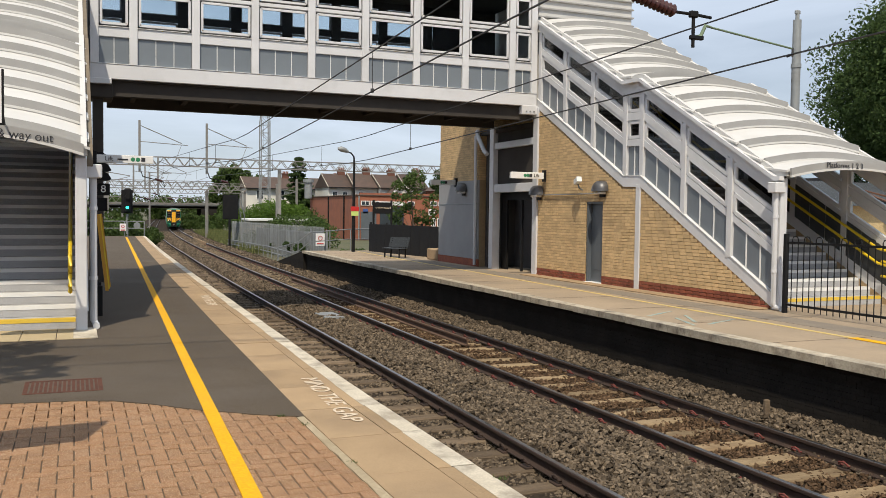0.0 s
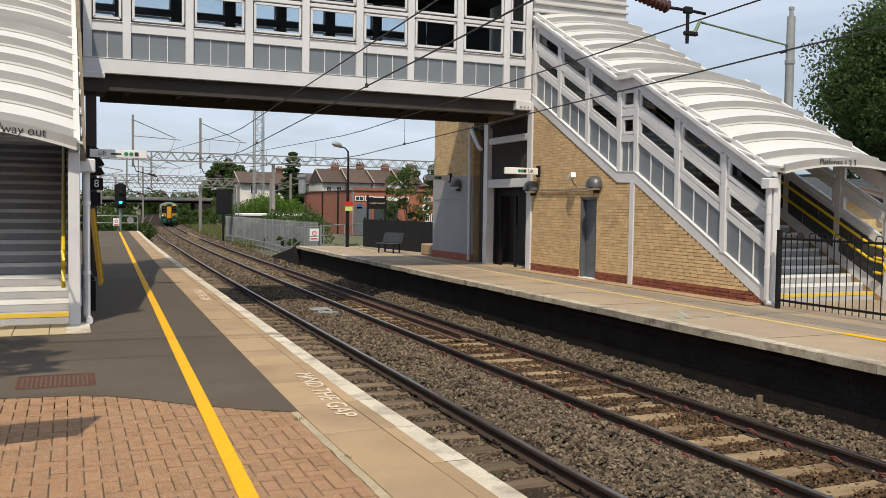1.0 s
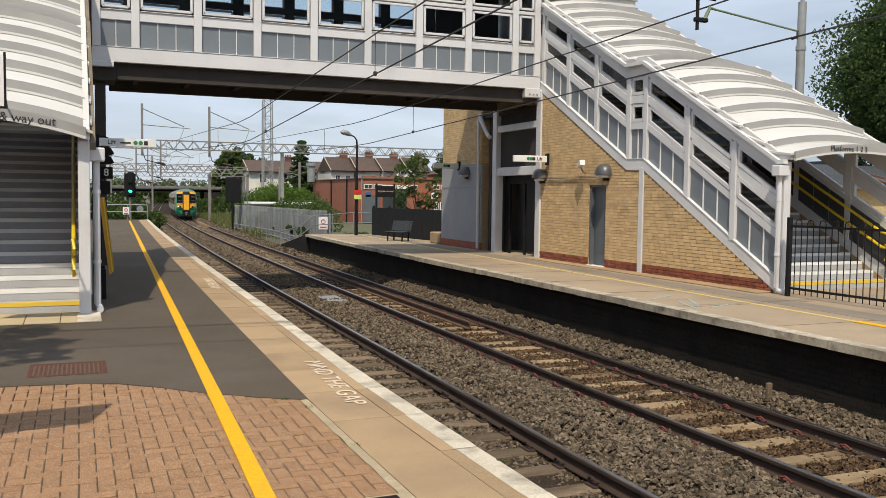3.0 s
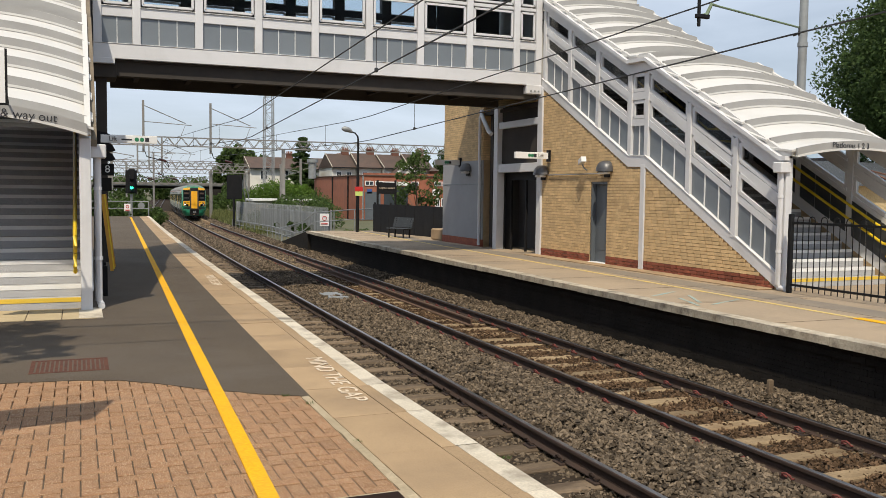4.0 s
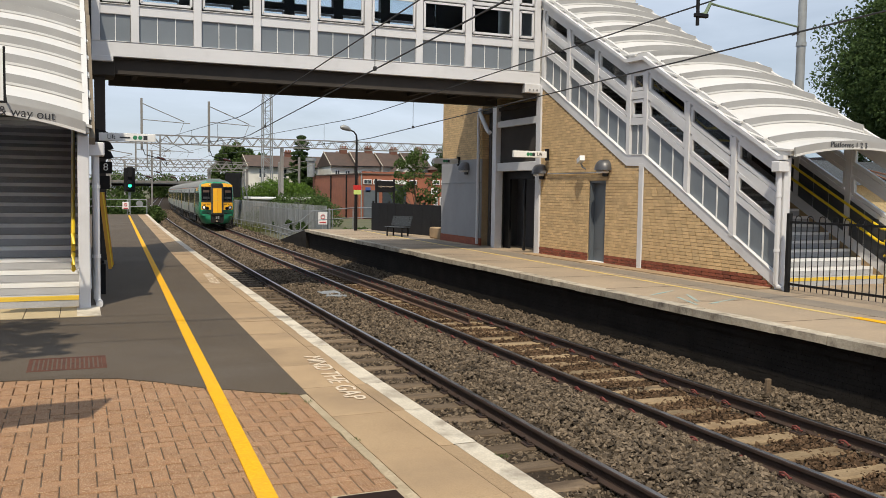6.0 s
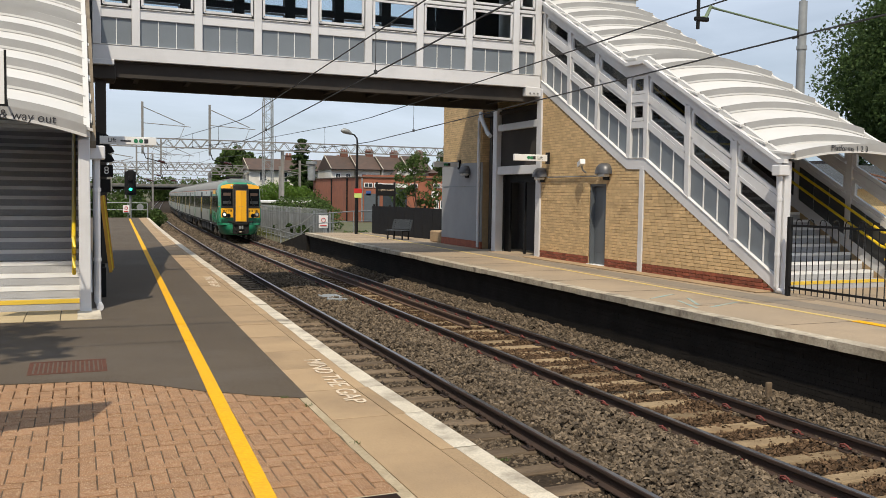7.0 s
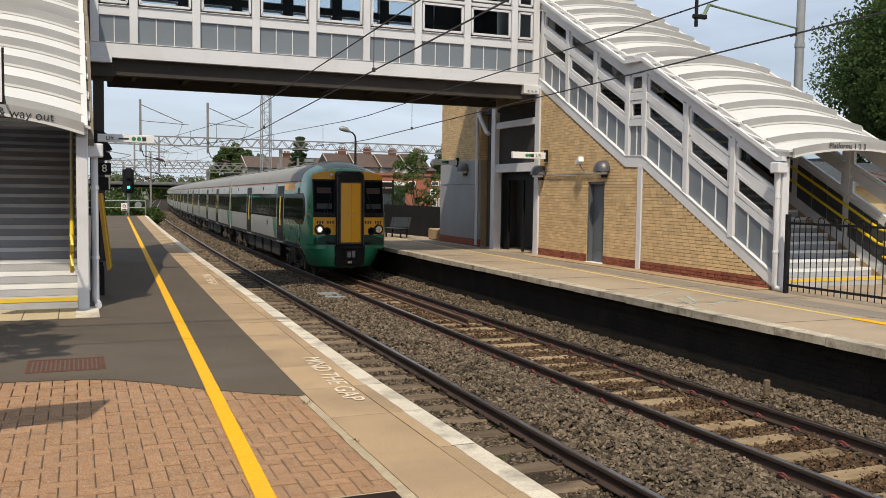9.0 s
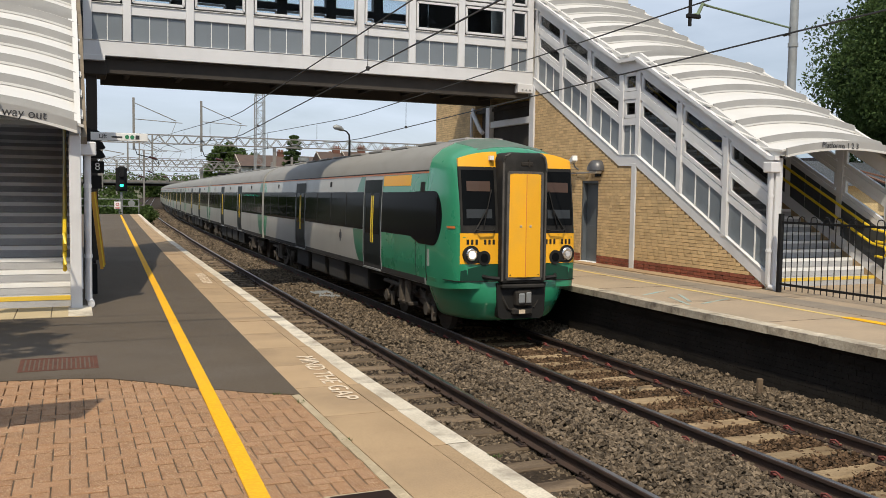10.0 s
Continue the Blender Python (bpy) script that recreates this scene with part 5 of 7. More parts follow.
def rounded(w, z0, z1, r, n=6):
    """A rectangle from -w to w and z0 to z1 with its upper corners rounded by r, and the lower ones a little."""
    out = [(-w + 0.03, z0), (w - 0.03, z0), (w, z0 + 0.03)]
    out += [(w - r + r * math.cos(math.pi / 2 * k / n), z1 - r + r * math.sin(math.pi / 2 * k / n)) for k in range(n + 1)]
    out += [(-w + r - r * math.sin(math.pi / 2 * k / n), z1 - r + r * math.cos(math.pi / 2 * k / n)) for k in range(n + 1)]
    return out + [(-w, z0 + 0.03)]


def make_cab(car, y0):
    """Rounded green cab with yellow door, windscreens, lamps, coupler."""
    def ring(d, w, low, top, cant):
        return [(x, y0 + d + rake(z), z) for x, _, z in body_section(0, w, low, cant, top)]
    rings = [ring(*q) for q in ((0.110, 1.10, 0.98, 3.36, 3.05), (0.132, 1.17, 0.98, 3.41, 3.06), (0.17, 1.235, 0.975, 3.46, 3.075), (0.25, 1.295, 0.97, 3.52, 3.09),
                                (0.37, 1.34, 0.955, 3.575, 3.105), (0.57, 1.378, 0.94, 3.635, 3.115), (0.88, 1.40, 0.93, 3.69, 3.12))]
    rings.append([(x, y0 + 1.56, z) for x, _, z in body_section(0)])
    part("cab_shell", Geo().rings(rings), T_GREEN, car, "glossy green cab end", smooth=True)
    # dirt-greyed cap on the dome
    cap = [[(x * 0.985, y, z + 0.007) for x, y, z in ring(*q)[7:12]] for q in ((0.31, 1.32, 0.96, 3.548, 3.10), (0.57, 1.378, 0.94, 3.635, 3.115), (0.88, 1.40, 0.93, 3.69, 3.12))]
    cap.append([(x * 0.985, y0 + 1.57, z + 0.007) for x, _, z in body_section(0)[7:12]])
    part("dome_cap", Geo().rings([r + [(x, y, z - 0.03) for x, y, z in r[::-1]] for r in cap]), T_DOME, car, "grimy grey green cap on the dome", smooth=True)
    # lower valance, rounded in plan, creased at mid height
    vr = []
    for z, w, d in ((0.36, 1.02, 0.32), (0.40, 1.10, 0.23), (0.47, 1.16, 0.17), (0.70, 1.26, 0.055), (0.735, 1.285, 0.04), (1.0, 1.37, 0.03), (1.10, 1.39, 0.05)):
        r = []
        for i in range(21):
            u = i / 20 * 2 - 1
            r.append((w * u, y0 + d + 0.95 * abs(u) ** 5, z))
        r += [(x, y0 + 1.45, z) for x, y, z in r[::-1]]
        vr.append(r)
    part("valance", Geo().rings(vr), T_GREEN, car, "green lower front fairing", smooth=True)
    part("coupler_recess", Geo().prism([(-0.50, 0.56), (-0.48, 0.47), (-0.41, 0.425), (0.41, 0.425), (0.48, 0.47), (0.50, 0.56), (0.53, 1.08), (-0.53, 1.08)], 1, y0 + 0.0, y0 + 0.4), T_BLACK, car)
    part("recess_hose", Geo().tube([(-0.38, y0 + 0.08, 0.98), (-0.40, y0 + 0.0, 0.80), (-0.30, y0 - 0.02, 0.62), (-0.2, y0, 0.58)], 0.025, 6).tube([(0.36, y0 + 0.08, 0.98), (0.38, y0 + 0.02, 0.78), (0.27, y0, 0.62)], 0.022, 6), T_UNDER, car, smooth=True)
    c = part("coupler", Geo().box(-0.17, 0.17, y0 - 0.14, y0 + 0.2, 0.66, 0.94, 0.03), T_UNDER, car)
    part("coupler_face", Geo().box(-0.13, 0.0, y0 - 0.17, y0 - 0.13, 0.72, 0.90, 0.02).box(0.03, 0.14, y0 - 0.16, y0 - 0.13, 0.72, 0.92, 0.02), GALV, c)
    part("coupler_box", Geo().box(-0.22, 0.2, y0 - 0.10, y0 + 0.06, 0.50, 0.63, 0.03), T_UNDER, c)
    part("coupler_tag", Geo().box(-0.1, 0.03, y0 - 0.11, y0 - 0.10, 0.53, 0.60), LETTER_WHITE, c)
    for s in (-1, 1):
        def skin(u0, u1, z0, z1, push, n=8, slope=0.0, deep=0.06):
            """A patch of the front's skin, pushed out; slope lowers its upper edge outwards."""
            rows = []
            for k in range(5):
                row = []
                for i in range(n + 1):
                    u = u0 + (u1 - u0) * i / n
                    zt = z1 - slope * (u - u0) ** 2
                    z = z0 + (zt - z0) * k / 4
                    row.append((s * u, nose_y(u, z, y0) - push, z))
                rows.append(row)
            return Geo().rings([r + [(x, y + deep, z) for x, y, z in r[::-1]] for r in rows])
        part("windscreen_surround", skin(0.44, 1.225, 1.97, 3.16, 0.012, 12), T_BLACK, car, smooth=True)
        ws = part("windscreen", skin(0.53, 1.185, 2.12, 3.10, 0.02, 12), T_GLASS, car, "dark cab windscreen", smooth=True)
        part("sun_blind", skin(0.62, 1.10, 2.72, 2.90, 0.0225, 4), T_BLIND, ws, "dull amber sun blind behind the glass")
        part("desk", skin(0.60, 1.12, 2.24, 2.40, 0.0225, 4), T_BLIND_DARK, ws, "dim cab desk behind the glass")
        part("yellow_brow", skin(0.44, 1.225, 3.16, 3.44, 0.012, 12, 0.22), T_YELLOW, car, "yellow band over the windscreen", smooth=True)
        part("yellow_panel", skin(0.44, 1.235, 1.42, 1.97, 0.014, 12), T_YELLOW, car, "yellow panel with the unit number", smooth=True)
        # darker green paints the shaded hollow under the yellow panel
        part("green_cheek", skin(0.46, 1.22, 1.12, 1.42, 0.014, 10, 0.22), T_GREEN_SHADE, car, smooth=True)
        for i in range(7):
            if i == 3:
                continue
            u = 0.55 + i * 0.088
            part("number_bar", skin(u, u + 0.045, 1.77, 1.86, 0.019, 1), T_BLACK, car, "dark number characters as bars")
        yl = nose_y(1.02, 1.52, y0)
        part("lamp_surround", Geo().tube([(s * 1.03, yl + 0.1, 1.59), (s * 1.03, yl - 0.04, 1.59)], 0.165, 18).tube([(s * 0.77, yl + 0.06, 1.53), (s * 0.77, yl - 0.05, 1.53)], 0.13, 18)
             .box(min(s * 0.77, s * 1.0), max(s * 0.77, s * 1.0), yl - 0.03, yl + 0.05, 1.42, 1.66, 0.02), T_BLACK, car, "black lamp surround", smooth=True)
        part("headlight", Geo().tube([(s * 1.03, yl - 0.03, 1.59), (s * 1.03, yl - 0.055, 1.59), (s * 1.03, yl - 0.07, 1.59)], [0.12, 0.118, 0.10], 18), CHROME, car,
             "round headlight with bright reflector", smooth=True)
        part("bulb", Geo().tube([(s * 1.03, yl - 0.07, 1.59), (s * 1.03, yl - 0.078, 1.59)], 0.07 if s < 0 else 0.05, 12), LAMP_ON if s < 0 else LAMP_CLEAR, car, "lit lamp" if s < 0 else "")
        part("tail_light", Geo().tube([(s * 0.77, yl - 0.04, 1.53), (s * 0.77, yl - 0.062, 1.53)], 0.08, 14), T_GLASS, car, smooth=True)
        yw = y0 + 0.07
        part("wiper", Geo().tube([(s * 0.98, yw, 1.99), (s * 0.70, yw + 0.02, 2.42)], 0.014, 5).tube([(s * 0.80, yw - 0.01, 2.05), (s * 0.62, yw + 0.04, 2.75)], 0.012, 5), T_BLACK, car)
        part("hand_grip", Geo().tube([(s * 0.95, y0 + 0.07, 2.04), (s * 0.9, y0 + 0.0, 2.02), (s * 0.62, y0 + 0.0, 2.02), (s * 0.56, y0 + 0.07, 2.04)], 0.016, 6), T_BLACK, car)
        part("jumper_cable", Geo().tube([(s * 0.78, y0 + 0.10, 1.20), (s * 0.72, y0 - 0.02, 1.18), (s * 0.50, y0 - 0.03, 1.16)], 0.04, 6), T_BLACK, car)
        # cab side: tall rounded dark window, door seams, handle
        cols = []
        for k in range(9):
            a = math.pi / 2 * k / 8
            cols.append((y0 + 0.74 + 0.42 * (1 - math.cos(a)), 2.20 - 0.50 * max(0.01, math.sin(a)), 2.20 + 0.52 * max(0.01, math.sin(a))))
        cols = sorted(cols) + [(y0 + 1.6, 1.70, 2.72), (y0 + 1.95, 1.70, 2.72), (y0 + 2.2, 1.76, 2.71), (y0 + 2.44, 1.82, 2.70)]
        cab_win = side_patch(cols, s, 0.008)
        cab_win.v = [(x - s * 0.022 * max(0.0, (y0 + 0.95 - y) / 0.3), y, z) for x, y, z in cab_win.v]
        part("cab_window", cab_win, T_GLASS, car, "dark rounded cab side window", smooth=False)
        part("cab_door_window", side_strip(y0 + 1.70, y0 + 1.95, 2.70, 2.90, s, 0.010), T_BLACK, car)
        part("cab_door_seam", side_strip(y0 + 1.50, y0 + 1.52, 1.0, 1.72, s, 0.012), T_BLACK, car)
        part("cab_door_seam", side_strip(y0 + 2.10, y0 + 2.115, 1.0, 1.76, s, 0.010), T_BLACK, car)
        part("cab_handle", side_strip(y0 + 1.36, y0 + 1.40, 1.30, 1.62, s, 0.03), GALV, car)
        part("marker", skin(1.30, 1.365, 2.05, 2.09, 0.012, 3), T_ORANGE, car, "small orange marker")
        part("shell_joint", skin(0.44, 1.385, 1.10, 1.115, 0.016, 12), T_BLACK, car)
    # gangway door: black rubber frame round a yellow leaf
    gf = [[(x, y, z) for x, z in rounded(w, 1.07 + d, 3.42 - d, 0.16)] for y, w, d in ((y0 + 0.6, 0.475, 0.0), (y0 - 0.03, 0.475, 0.0), (y0 - 0.065, 0.463, 0.012), (y0 - 0.08, 0.435, 0.04))]
    part("gangway_frame", Geo().rings(gf), T_BLACK, car, "black rubber gangway surround", smooth=True)
    bez = Geo()
    for p, q in (((-0.37, 1.17), (-0.36, 3.06)), ((0.37, 1.17), (0.36, 3.06)), ((-0.36, 3.06), (0.36, 3.06)), ((-0.37, 1.16), (0.37, 1.16))):
        bez.bar((p[0], y0 - 0.085, p[1]), (q[0], y0 - 0.085, q[1]), 0.03, 0.05)
    part("gangway_bezel", bez, LAMP_RIM, car, "worn grey metal bezel")
    for sx in (-1, 1):
        part("gangway_edge", Geo().tube([(sx * 0.453, y0 - 0.07, 1.12), (sx * 0.453, y0 - 0.07, 3.22), (sx * 0.42, y0 - 0.07, 3.34), (sx * 0.32, y0 - 0.07, 3.39)], 0.022, 6), LAMP_RIM, car, smooth=True)
    gd = part("gangway_door", Geo().prism([(-0.345, y0 - 0.02), (-0.345, y0 - 0.088), (-0.004, y0 - 0.145), (0.004, y0 - 0.145), (0.345, y0 - 0.088), (0.345, y0 - 0.02)], 2, 1.19, 3.04), T_YELLOW, car, "yellow gangway door of two canted leaves")
    part("door_groove", Geo().box(-0.006, 0.006, y0 - 0.149, y0 - 0.12, 1.20, 3.03), T_ORANGE, gd)
    for dx in (-0.30, 0.30):
        part("kick_rivet", Geo().box(dx - 0.01, dx + 0.01, y0 - 0.105, y0 - 0.09, 1.22, 1.24), T_BLACK, gd)
    for x in (-0.1, 0.1):
        part("door_catch", Geo().box(x - 0.025, x + 0.025, y0 - 0.136, y0 - 0.11, 2.08, 2.12, 0.005), PAINT_DIRTY, gd)
    part("brow_clutter", Geo().box(-0.10, 0.16, y0 - 0.095, y0 - 0.06, 3.18, 3.25, 0.01).box(0.06, 0.09, y0 - 0.10, y0 - 0.06, 3.16, 3.29), T_UNDER, car, "grimy latch over the gangway door")
    part("warning_label", Geo().box(-0.62, -0.54, y0 + 0.185, y0 + 0.27, 3.28, 3.36), SIGN_WHITE, car, "small white warning label")
    part("buffer_beam", Geo().box(-0.46, 0.46, y0 - 0.10, y0 + 0.4, 0.985, 1.06, 0.02), T_BLACK, car)
    part("roof_vent", Geo().box(-0.45, 0.45, y0 + 1.75, y0 + 2.7, ROOF - 0.06, ROOF + 0.025, 0.03), T_ROOF, car)


TRAIN_SPEED, TRAIN_SLOWING, TRAIN_END = 12.43, 0.262, 14.06      # at 10 s: metres a second, its easing, the nose's y
LINE = np.array([lie((T2 + bend(y), y, RAIL_Z)) for y in np.arange(-40.0, 330.0, 1.0)])


def car_pose(nose, i):
    yc = nose + CAR_L / 2 + i * (CAR_L + 0.35)
    ya, yb = yc - 7.1, yc + 7.1
    xa, xb = np.interp((ya, yb), LINE[:, 1], LINE[:, 0])
    za, zb = np.interp((ya, yb), LINE[:, 1], LINE[:, 2])
    return pose((xa + xb) / 2, yc, (za + zb) / 2, math.degrees(math.atan2(zb - za, yb - ya)), 0, -math.degrees(math.atan2(xb - xa, yb - ya)))


lead, middle, tail = make_car("lead"), make_car("middle"), make_car("tail")
for car in (lead, middle, tail):
    for o in car.children_recursive:
        o.data.transform(Matrix.Diagonal((0.928, 1, 1, 1)))
TRAIN = [lead, middle]
for i in range(2, 8):
    TRAIN.append(copy_thing(tail if i in (3, 4, 7) else middle, pose(0, 0, 0)))
for o in (tail, *tail.children_recursive):
    bpy.data.objects.remove(o)


def motions():
    for i, car in enumerate(TRAIN):
        walk(car, [(t, car_pose(TRAIN_END + TRAIN_SPEED * (10 - t) + TRAIN_SLOWING * (10 - t) ** 2, i)) for t in np.arange(0.0, 10.1, 0.5).tolist()])


# ---- overhead line ----
def make_wire(name, label, pts, r, group=""):
    single(name, Geo().tube(pts, r, 5), WIRE, label, "overhead wire", group)


def wire_line(x0, low, slope, most, y0=-12.0, y1=150.0, step=2.0):
    """An overhead wire over its track, lowest where it ducks under the footbridge."""
    pts = []
    y = y0
    while y <= y1:
        pts.append((x0 + bend(y), y, low + min(most, slope * abs(y - 25))))
        y += step
    return pts


def z_on(pts, y):
    return float(np.interp(y, [p[1] for p in pts], [p[2] for p in pts]))


def make_overhead():
    for x0, zc, kc, zm, km in ((T1, 3.18, 0.033, 3.80, 0.031), (T2, 3.22, 0.022, 3.90, 0.021)):
        c = wire_line(x0, zc, kc, 0.85)
        m = wire_line(x0, zm, km, 1.6)
        make_wire("contact_wire", "dark copper contact wire strung over the track", c, 0.011, "overhead wires")
        make_wire("catenary_wire", "dark carrier wire strung above the contact wire", m, 0.011, "overhead wires")
        y = 12.74 if x0 == T1 else 20.4
        while y < 75:
            dr = single("dropper", Geo().tube([(x0 + bend(y), y, z_on(c, y)), (x0 + bend(y), y, z_on(m, y))], 0.006, 4).box(x0 + bend(y) - 0.02, x0 + bend(y) + 0.02, y - 0.03, y + 0.03, z_on(c, y) - 0.02, z_on(c, y) + 0.04),
                        WIRE, "thin dark dropper between overhead wires", "dropper", "droppers")
            y += 9.0
    # registration arm over the further track, hung from the span wires, with its insulator
    Y = 7.75
    a = thing("registration_arm", (6.2, Y, 3.9), "verdigris registration arm and ribbed insulator under the overhead line", "registration arm")
    part("arm", Geo().tube([(7.46, Y, 3.67), (6.35, Y, 3.80), (6.25, Y, 3.815), (6.19, Y, 3.70), (6.10, Y, 3.68)], [0.011, 0.012, 0.02, 0.022, 0.018], 8), COPPER_GREEN, a, "green bronze steady arm", smooth=True)
    part("claw", Geo().tube([(7.47, Y, 3.68), (7.47, Y, 3.58)], 0.012, 6).tube([(7.43, Y - 0.05, 3.6), (7.45, Y + 0.06, 3.59)], 0.014, 6), WIRE, a)
    part("drop_bracket", Geo().tube([(6.09, Y, 3.93), (6.09, Y, 3.57)], 0.019, 8).box(6.05, 6.22, Y - 0.025, Y + 0.025, 3.655, 3.70, 0.008), BLACK, a)
    part("tube", Geo().tube([(6.32, Y, 3.905), (6.09, Y, 3.92), (5.8, Y, 3.925)], 0.017, 8), BLACK, a, smooth=True)
    part("clamp", Geo().box(6.04, 6.14, Y - 0.03, Y + 0.03, 3.885, 3.955, 0.01), BLACK, a)
    pts, rs = [], []
    for i in range(25):
        u = i / 24
        pts.append((5.84 - 0.62 * u, Y, 3.925 + 0.15 * u))
        rs.append(0.072 if i % 2 else 0.045)
    part("insulator", Geo().tube(pts, rs, 12), PORCELAIN, a, "brown ribbed porcelain insulator", smooth=True)
    part("hanger", Geo().tube([(5.22, Y, 4.075), (4.4, Y, 4.3)], 0.02, 6), BLACK, a)
    make_wire("span_wire", "thin dark steel span wire across the tracks", [(-7.0, Y - 0.3, 5.1), (0.0, Y, 4.75), (4.4, Y, 4.3), (5.3, Y, 4.06)], 0.012)
    for dz, dy in ((0.0, 0.0), (0.28, -0.12), (0.9, 0.15)):
        make_wire("span_wire", "thin dark steel span wire across the tracks", [(-9.0, Y + dy - 0.2, 7.6 + dz), (3.0, Y + dy, 6.7 + dz), (9.0, Y + dy, 6.7 + dz), (19.0, Y + dy, 7.6 + dz)], 0.014)


def lattice_beam(g, x0, x1, y, z0, z1, bay, w=0.05):
    for yy in (y - 0.3, y + 0.3):
        g.bar((x0, yy, z0), (x1, yy, z0), w * 1.4, w * 1.4)
        g.bar((x0, yy, z1), (x1, yy, z1), w * 1.4, w * 1.4)
        n = max(2, int((x1 - x0) / bay))
        for i in range(n):
            a, b = x0 + (x1 - x0) * i / n, x0 + (x1 - x0) * (i + 1) / n
            m = (a + b) / 2
            g.bar((a, yy, z0), (m, yy, z1), w, w)
            g.bar((m, yy, z1), (b, yy, z0), w, w)
    return g


def make_gantry(y, x0, x1, z, deep, posts, arms, label):
    """A lattice portal over the tracks, with its posts and the cantilevers on it."""
    ob = thing("line_gantry", ((x0 + x1) / 2, y, -1.3), label, "overhead gantry", "overhead line gantries")
    part("beam", lattice_beam(Geo(), x0, x1, y, z, z + deep, 1.1), OLE_STEEL, ob)
    for x in posts:
        part("post", Geo().box(x - 0.14, x + 0.14, y - 0.14, y + 0.14, -1.3, z, 0.02), OLE_STEEL, ob)
    for x in arms:
        part("mast", Geo().box(x - 0.09, x + 0.09, y - 0.09, y + 0.09, z - 0.6, z + deep + 3.0, 0.01), OLE_STEEL, ob)
        part("cantilever", Geo().tube([(x, y, z + deep + 2.6), (x + 3.4, y, z + deep + 1.2)], 0.04, 6).tube([(x, y, z + deep + 1.25), (x + 3.9, y, z + deep + 1.05)], 0.035, 6)
             .tube([(x + 3.4, y, z + deep + 1.1), (x + 2.9, y, z + deep - 0.2)], 0.02, 5), OLE_STEEL, ob)
        part("drop_arm", Geo().tube([(x + 0.1, y, z - 0.5), (x + 0.25, y, z - 0.95), (x + 1.9, y, z - 1.35), (x + 2.0, y, z - 1.8)], 0.045, 6), BLACK, ob)
        part("insulator", Geo().tube([(x + 1.2, y, z - 1.15), (x + 1.8, y, z - 1.3)], 0.10, 8), PORCELAIN, ob)
    return ob


# ---- plants ----
def leaf_cloud(rng, centres, radii, per, size, flat=0.8):
    """Many small leaf blades round the given clumps."""
    n = len(centres) * per
    c = np.repeat(np.array(centres, float), per, 0)
    r = np.repeat(np.array(radii, float), per)
    d = rng.normal(size=(n, 3))
    d /= np.linalg.norm(d, axis=1)[:, None]
    p = c + d * (r * rng.uniform(0.35, 1.0, n) ** 0.6)[:, None] * np.array([1, 1, flat])
    u = rng.normal(size=(n, 3))
    u /= np.linalg.norm(u, axis=1)[:, None]
    w = np.cross(u, rng.normal(size=(n, 3)))
    w /= np.linalg.norm(w, axis=1)[:, None]
    s = size * rng.uniform(0.55, 1.3, n)[:, None]
    V = np.stack([p - u * s, p + w * s * 0.5, p + u * s, p - w * s * 0.5], 1).reshape(-1, 3)
    F = np.arange(n * 4).reshape(-1, 4)
    return V, F


def crown_mesh(name, V, F, material, parent):
    me = bpy.data.meshes.new(name)
    me.from_pydata((lie_all(V) - np.array(BASE[parent])).tolist(), [], F.tolist())
    me.materials.append(material)
    ob = new(name, me)
    ob.parent = parent
    return ob


def make_tree(at, height, spread, label, leaf, seed, clumps=60, per=140, size=0.16, trunk_r=0.16, low=0.3, group=""):
    rng = np.random.default_rng(seed)
    ob = thing("tree", at, label, "tree", group)
    x, y, z = at
    g = Geo()
    top = height * 0.8
    g.tube([(x, y, z), (x + 0.05, y, z + top * 0.4), (x - 0.08, y + 0.05, z + top)], [trunk_r, trunk_r * 0.75, trunk_r * 0.2], 8)
    cs, rs = [], []
    for i in range(clumps):
        h = rng.uniform(low, 0.97)
        wide = spread * math.sin(math.pi * min(1, (h - low) / (1 - low) * 0.86 + 0.12)) ** 0.7
        a, q = rng.uniform(0, 2 * math.pi), rng.uniform(0.25, 1) ** 0.6
        c = (x + math.cos(a) * wide * q, y + math.sin(a) * wide * q, z + h * height)
        cs.append(c)
        rs.append(spread * rng.uniform(0.16, 0.34))
        if i % 3 == 0:
            hb = z + max(0.15, h * 0.62) * height * 0.8
            g.tube([(x, y, hb), ((x + c[0]) / 2, (y + c[1]) / 2, (hb + c[2]) / 2 + 0.1), c], [trunk_r * 0.4, trunk_r * 0.25, trunk_r * 0.08], 5)
    part("trunk", g, BARK, ob, "brown trunk and limbs")
    V, F = leaf_cloud(rng, cs, rs, per, size)
    crown_mesh("crown", V, F, leaf, ob)
    return ob


def make_fir(at, height, spread, label, seed):
    rng = np.random.default_rng(seed)
    ob = thing("fir_tree", at, label, "tree")
    x, y, z = at
    g = Geo().tube([(x, y, z), (x, y, z + height * 0.97)], [0.2, 0.03], 7)
    cs, rs = [], []
    k = 13
    for i in range(k):
        h = 0.22 + 0.76 * i / (k - 1)
        wide = spread * (1.06 - h) * rng.uniform(0.8, 1.2)
        for j in range(9):
            a = rng.uniform(0, 2 * math.pi)
            for q in (0.45, 0.95):
                cs.append((x + math.cos(a) * wide * q, y + math.sin(a) * wide * q, z + h * height - 0.28 * q * wide))
                rs.append(0.30 + 0.22 * wide * 0.4)
            g.tube([(x, y, z + h * height), cs[-1]], [0.05, 0.015], 4)
    part("trunk", g, BARK, ob)
    V, F = leaf_cloud(rng, cs, rs, 90, 0.20, 0.55)
    crown_mesh("crown", V, F, LEAF_DARK, ob)


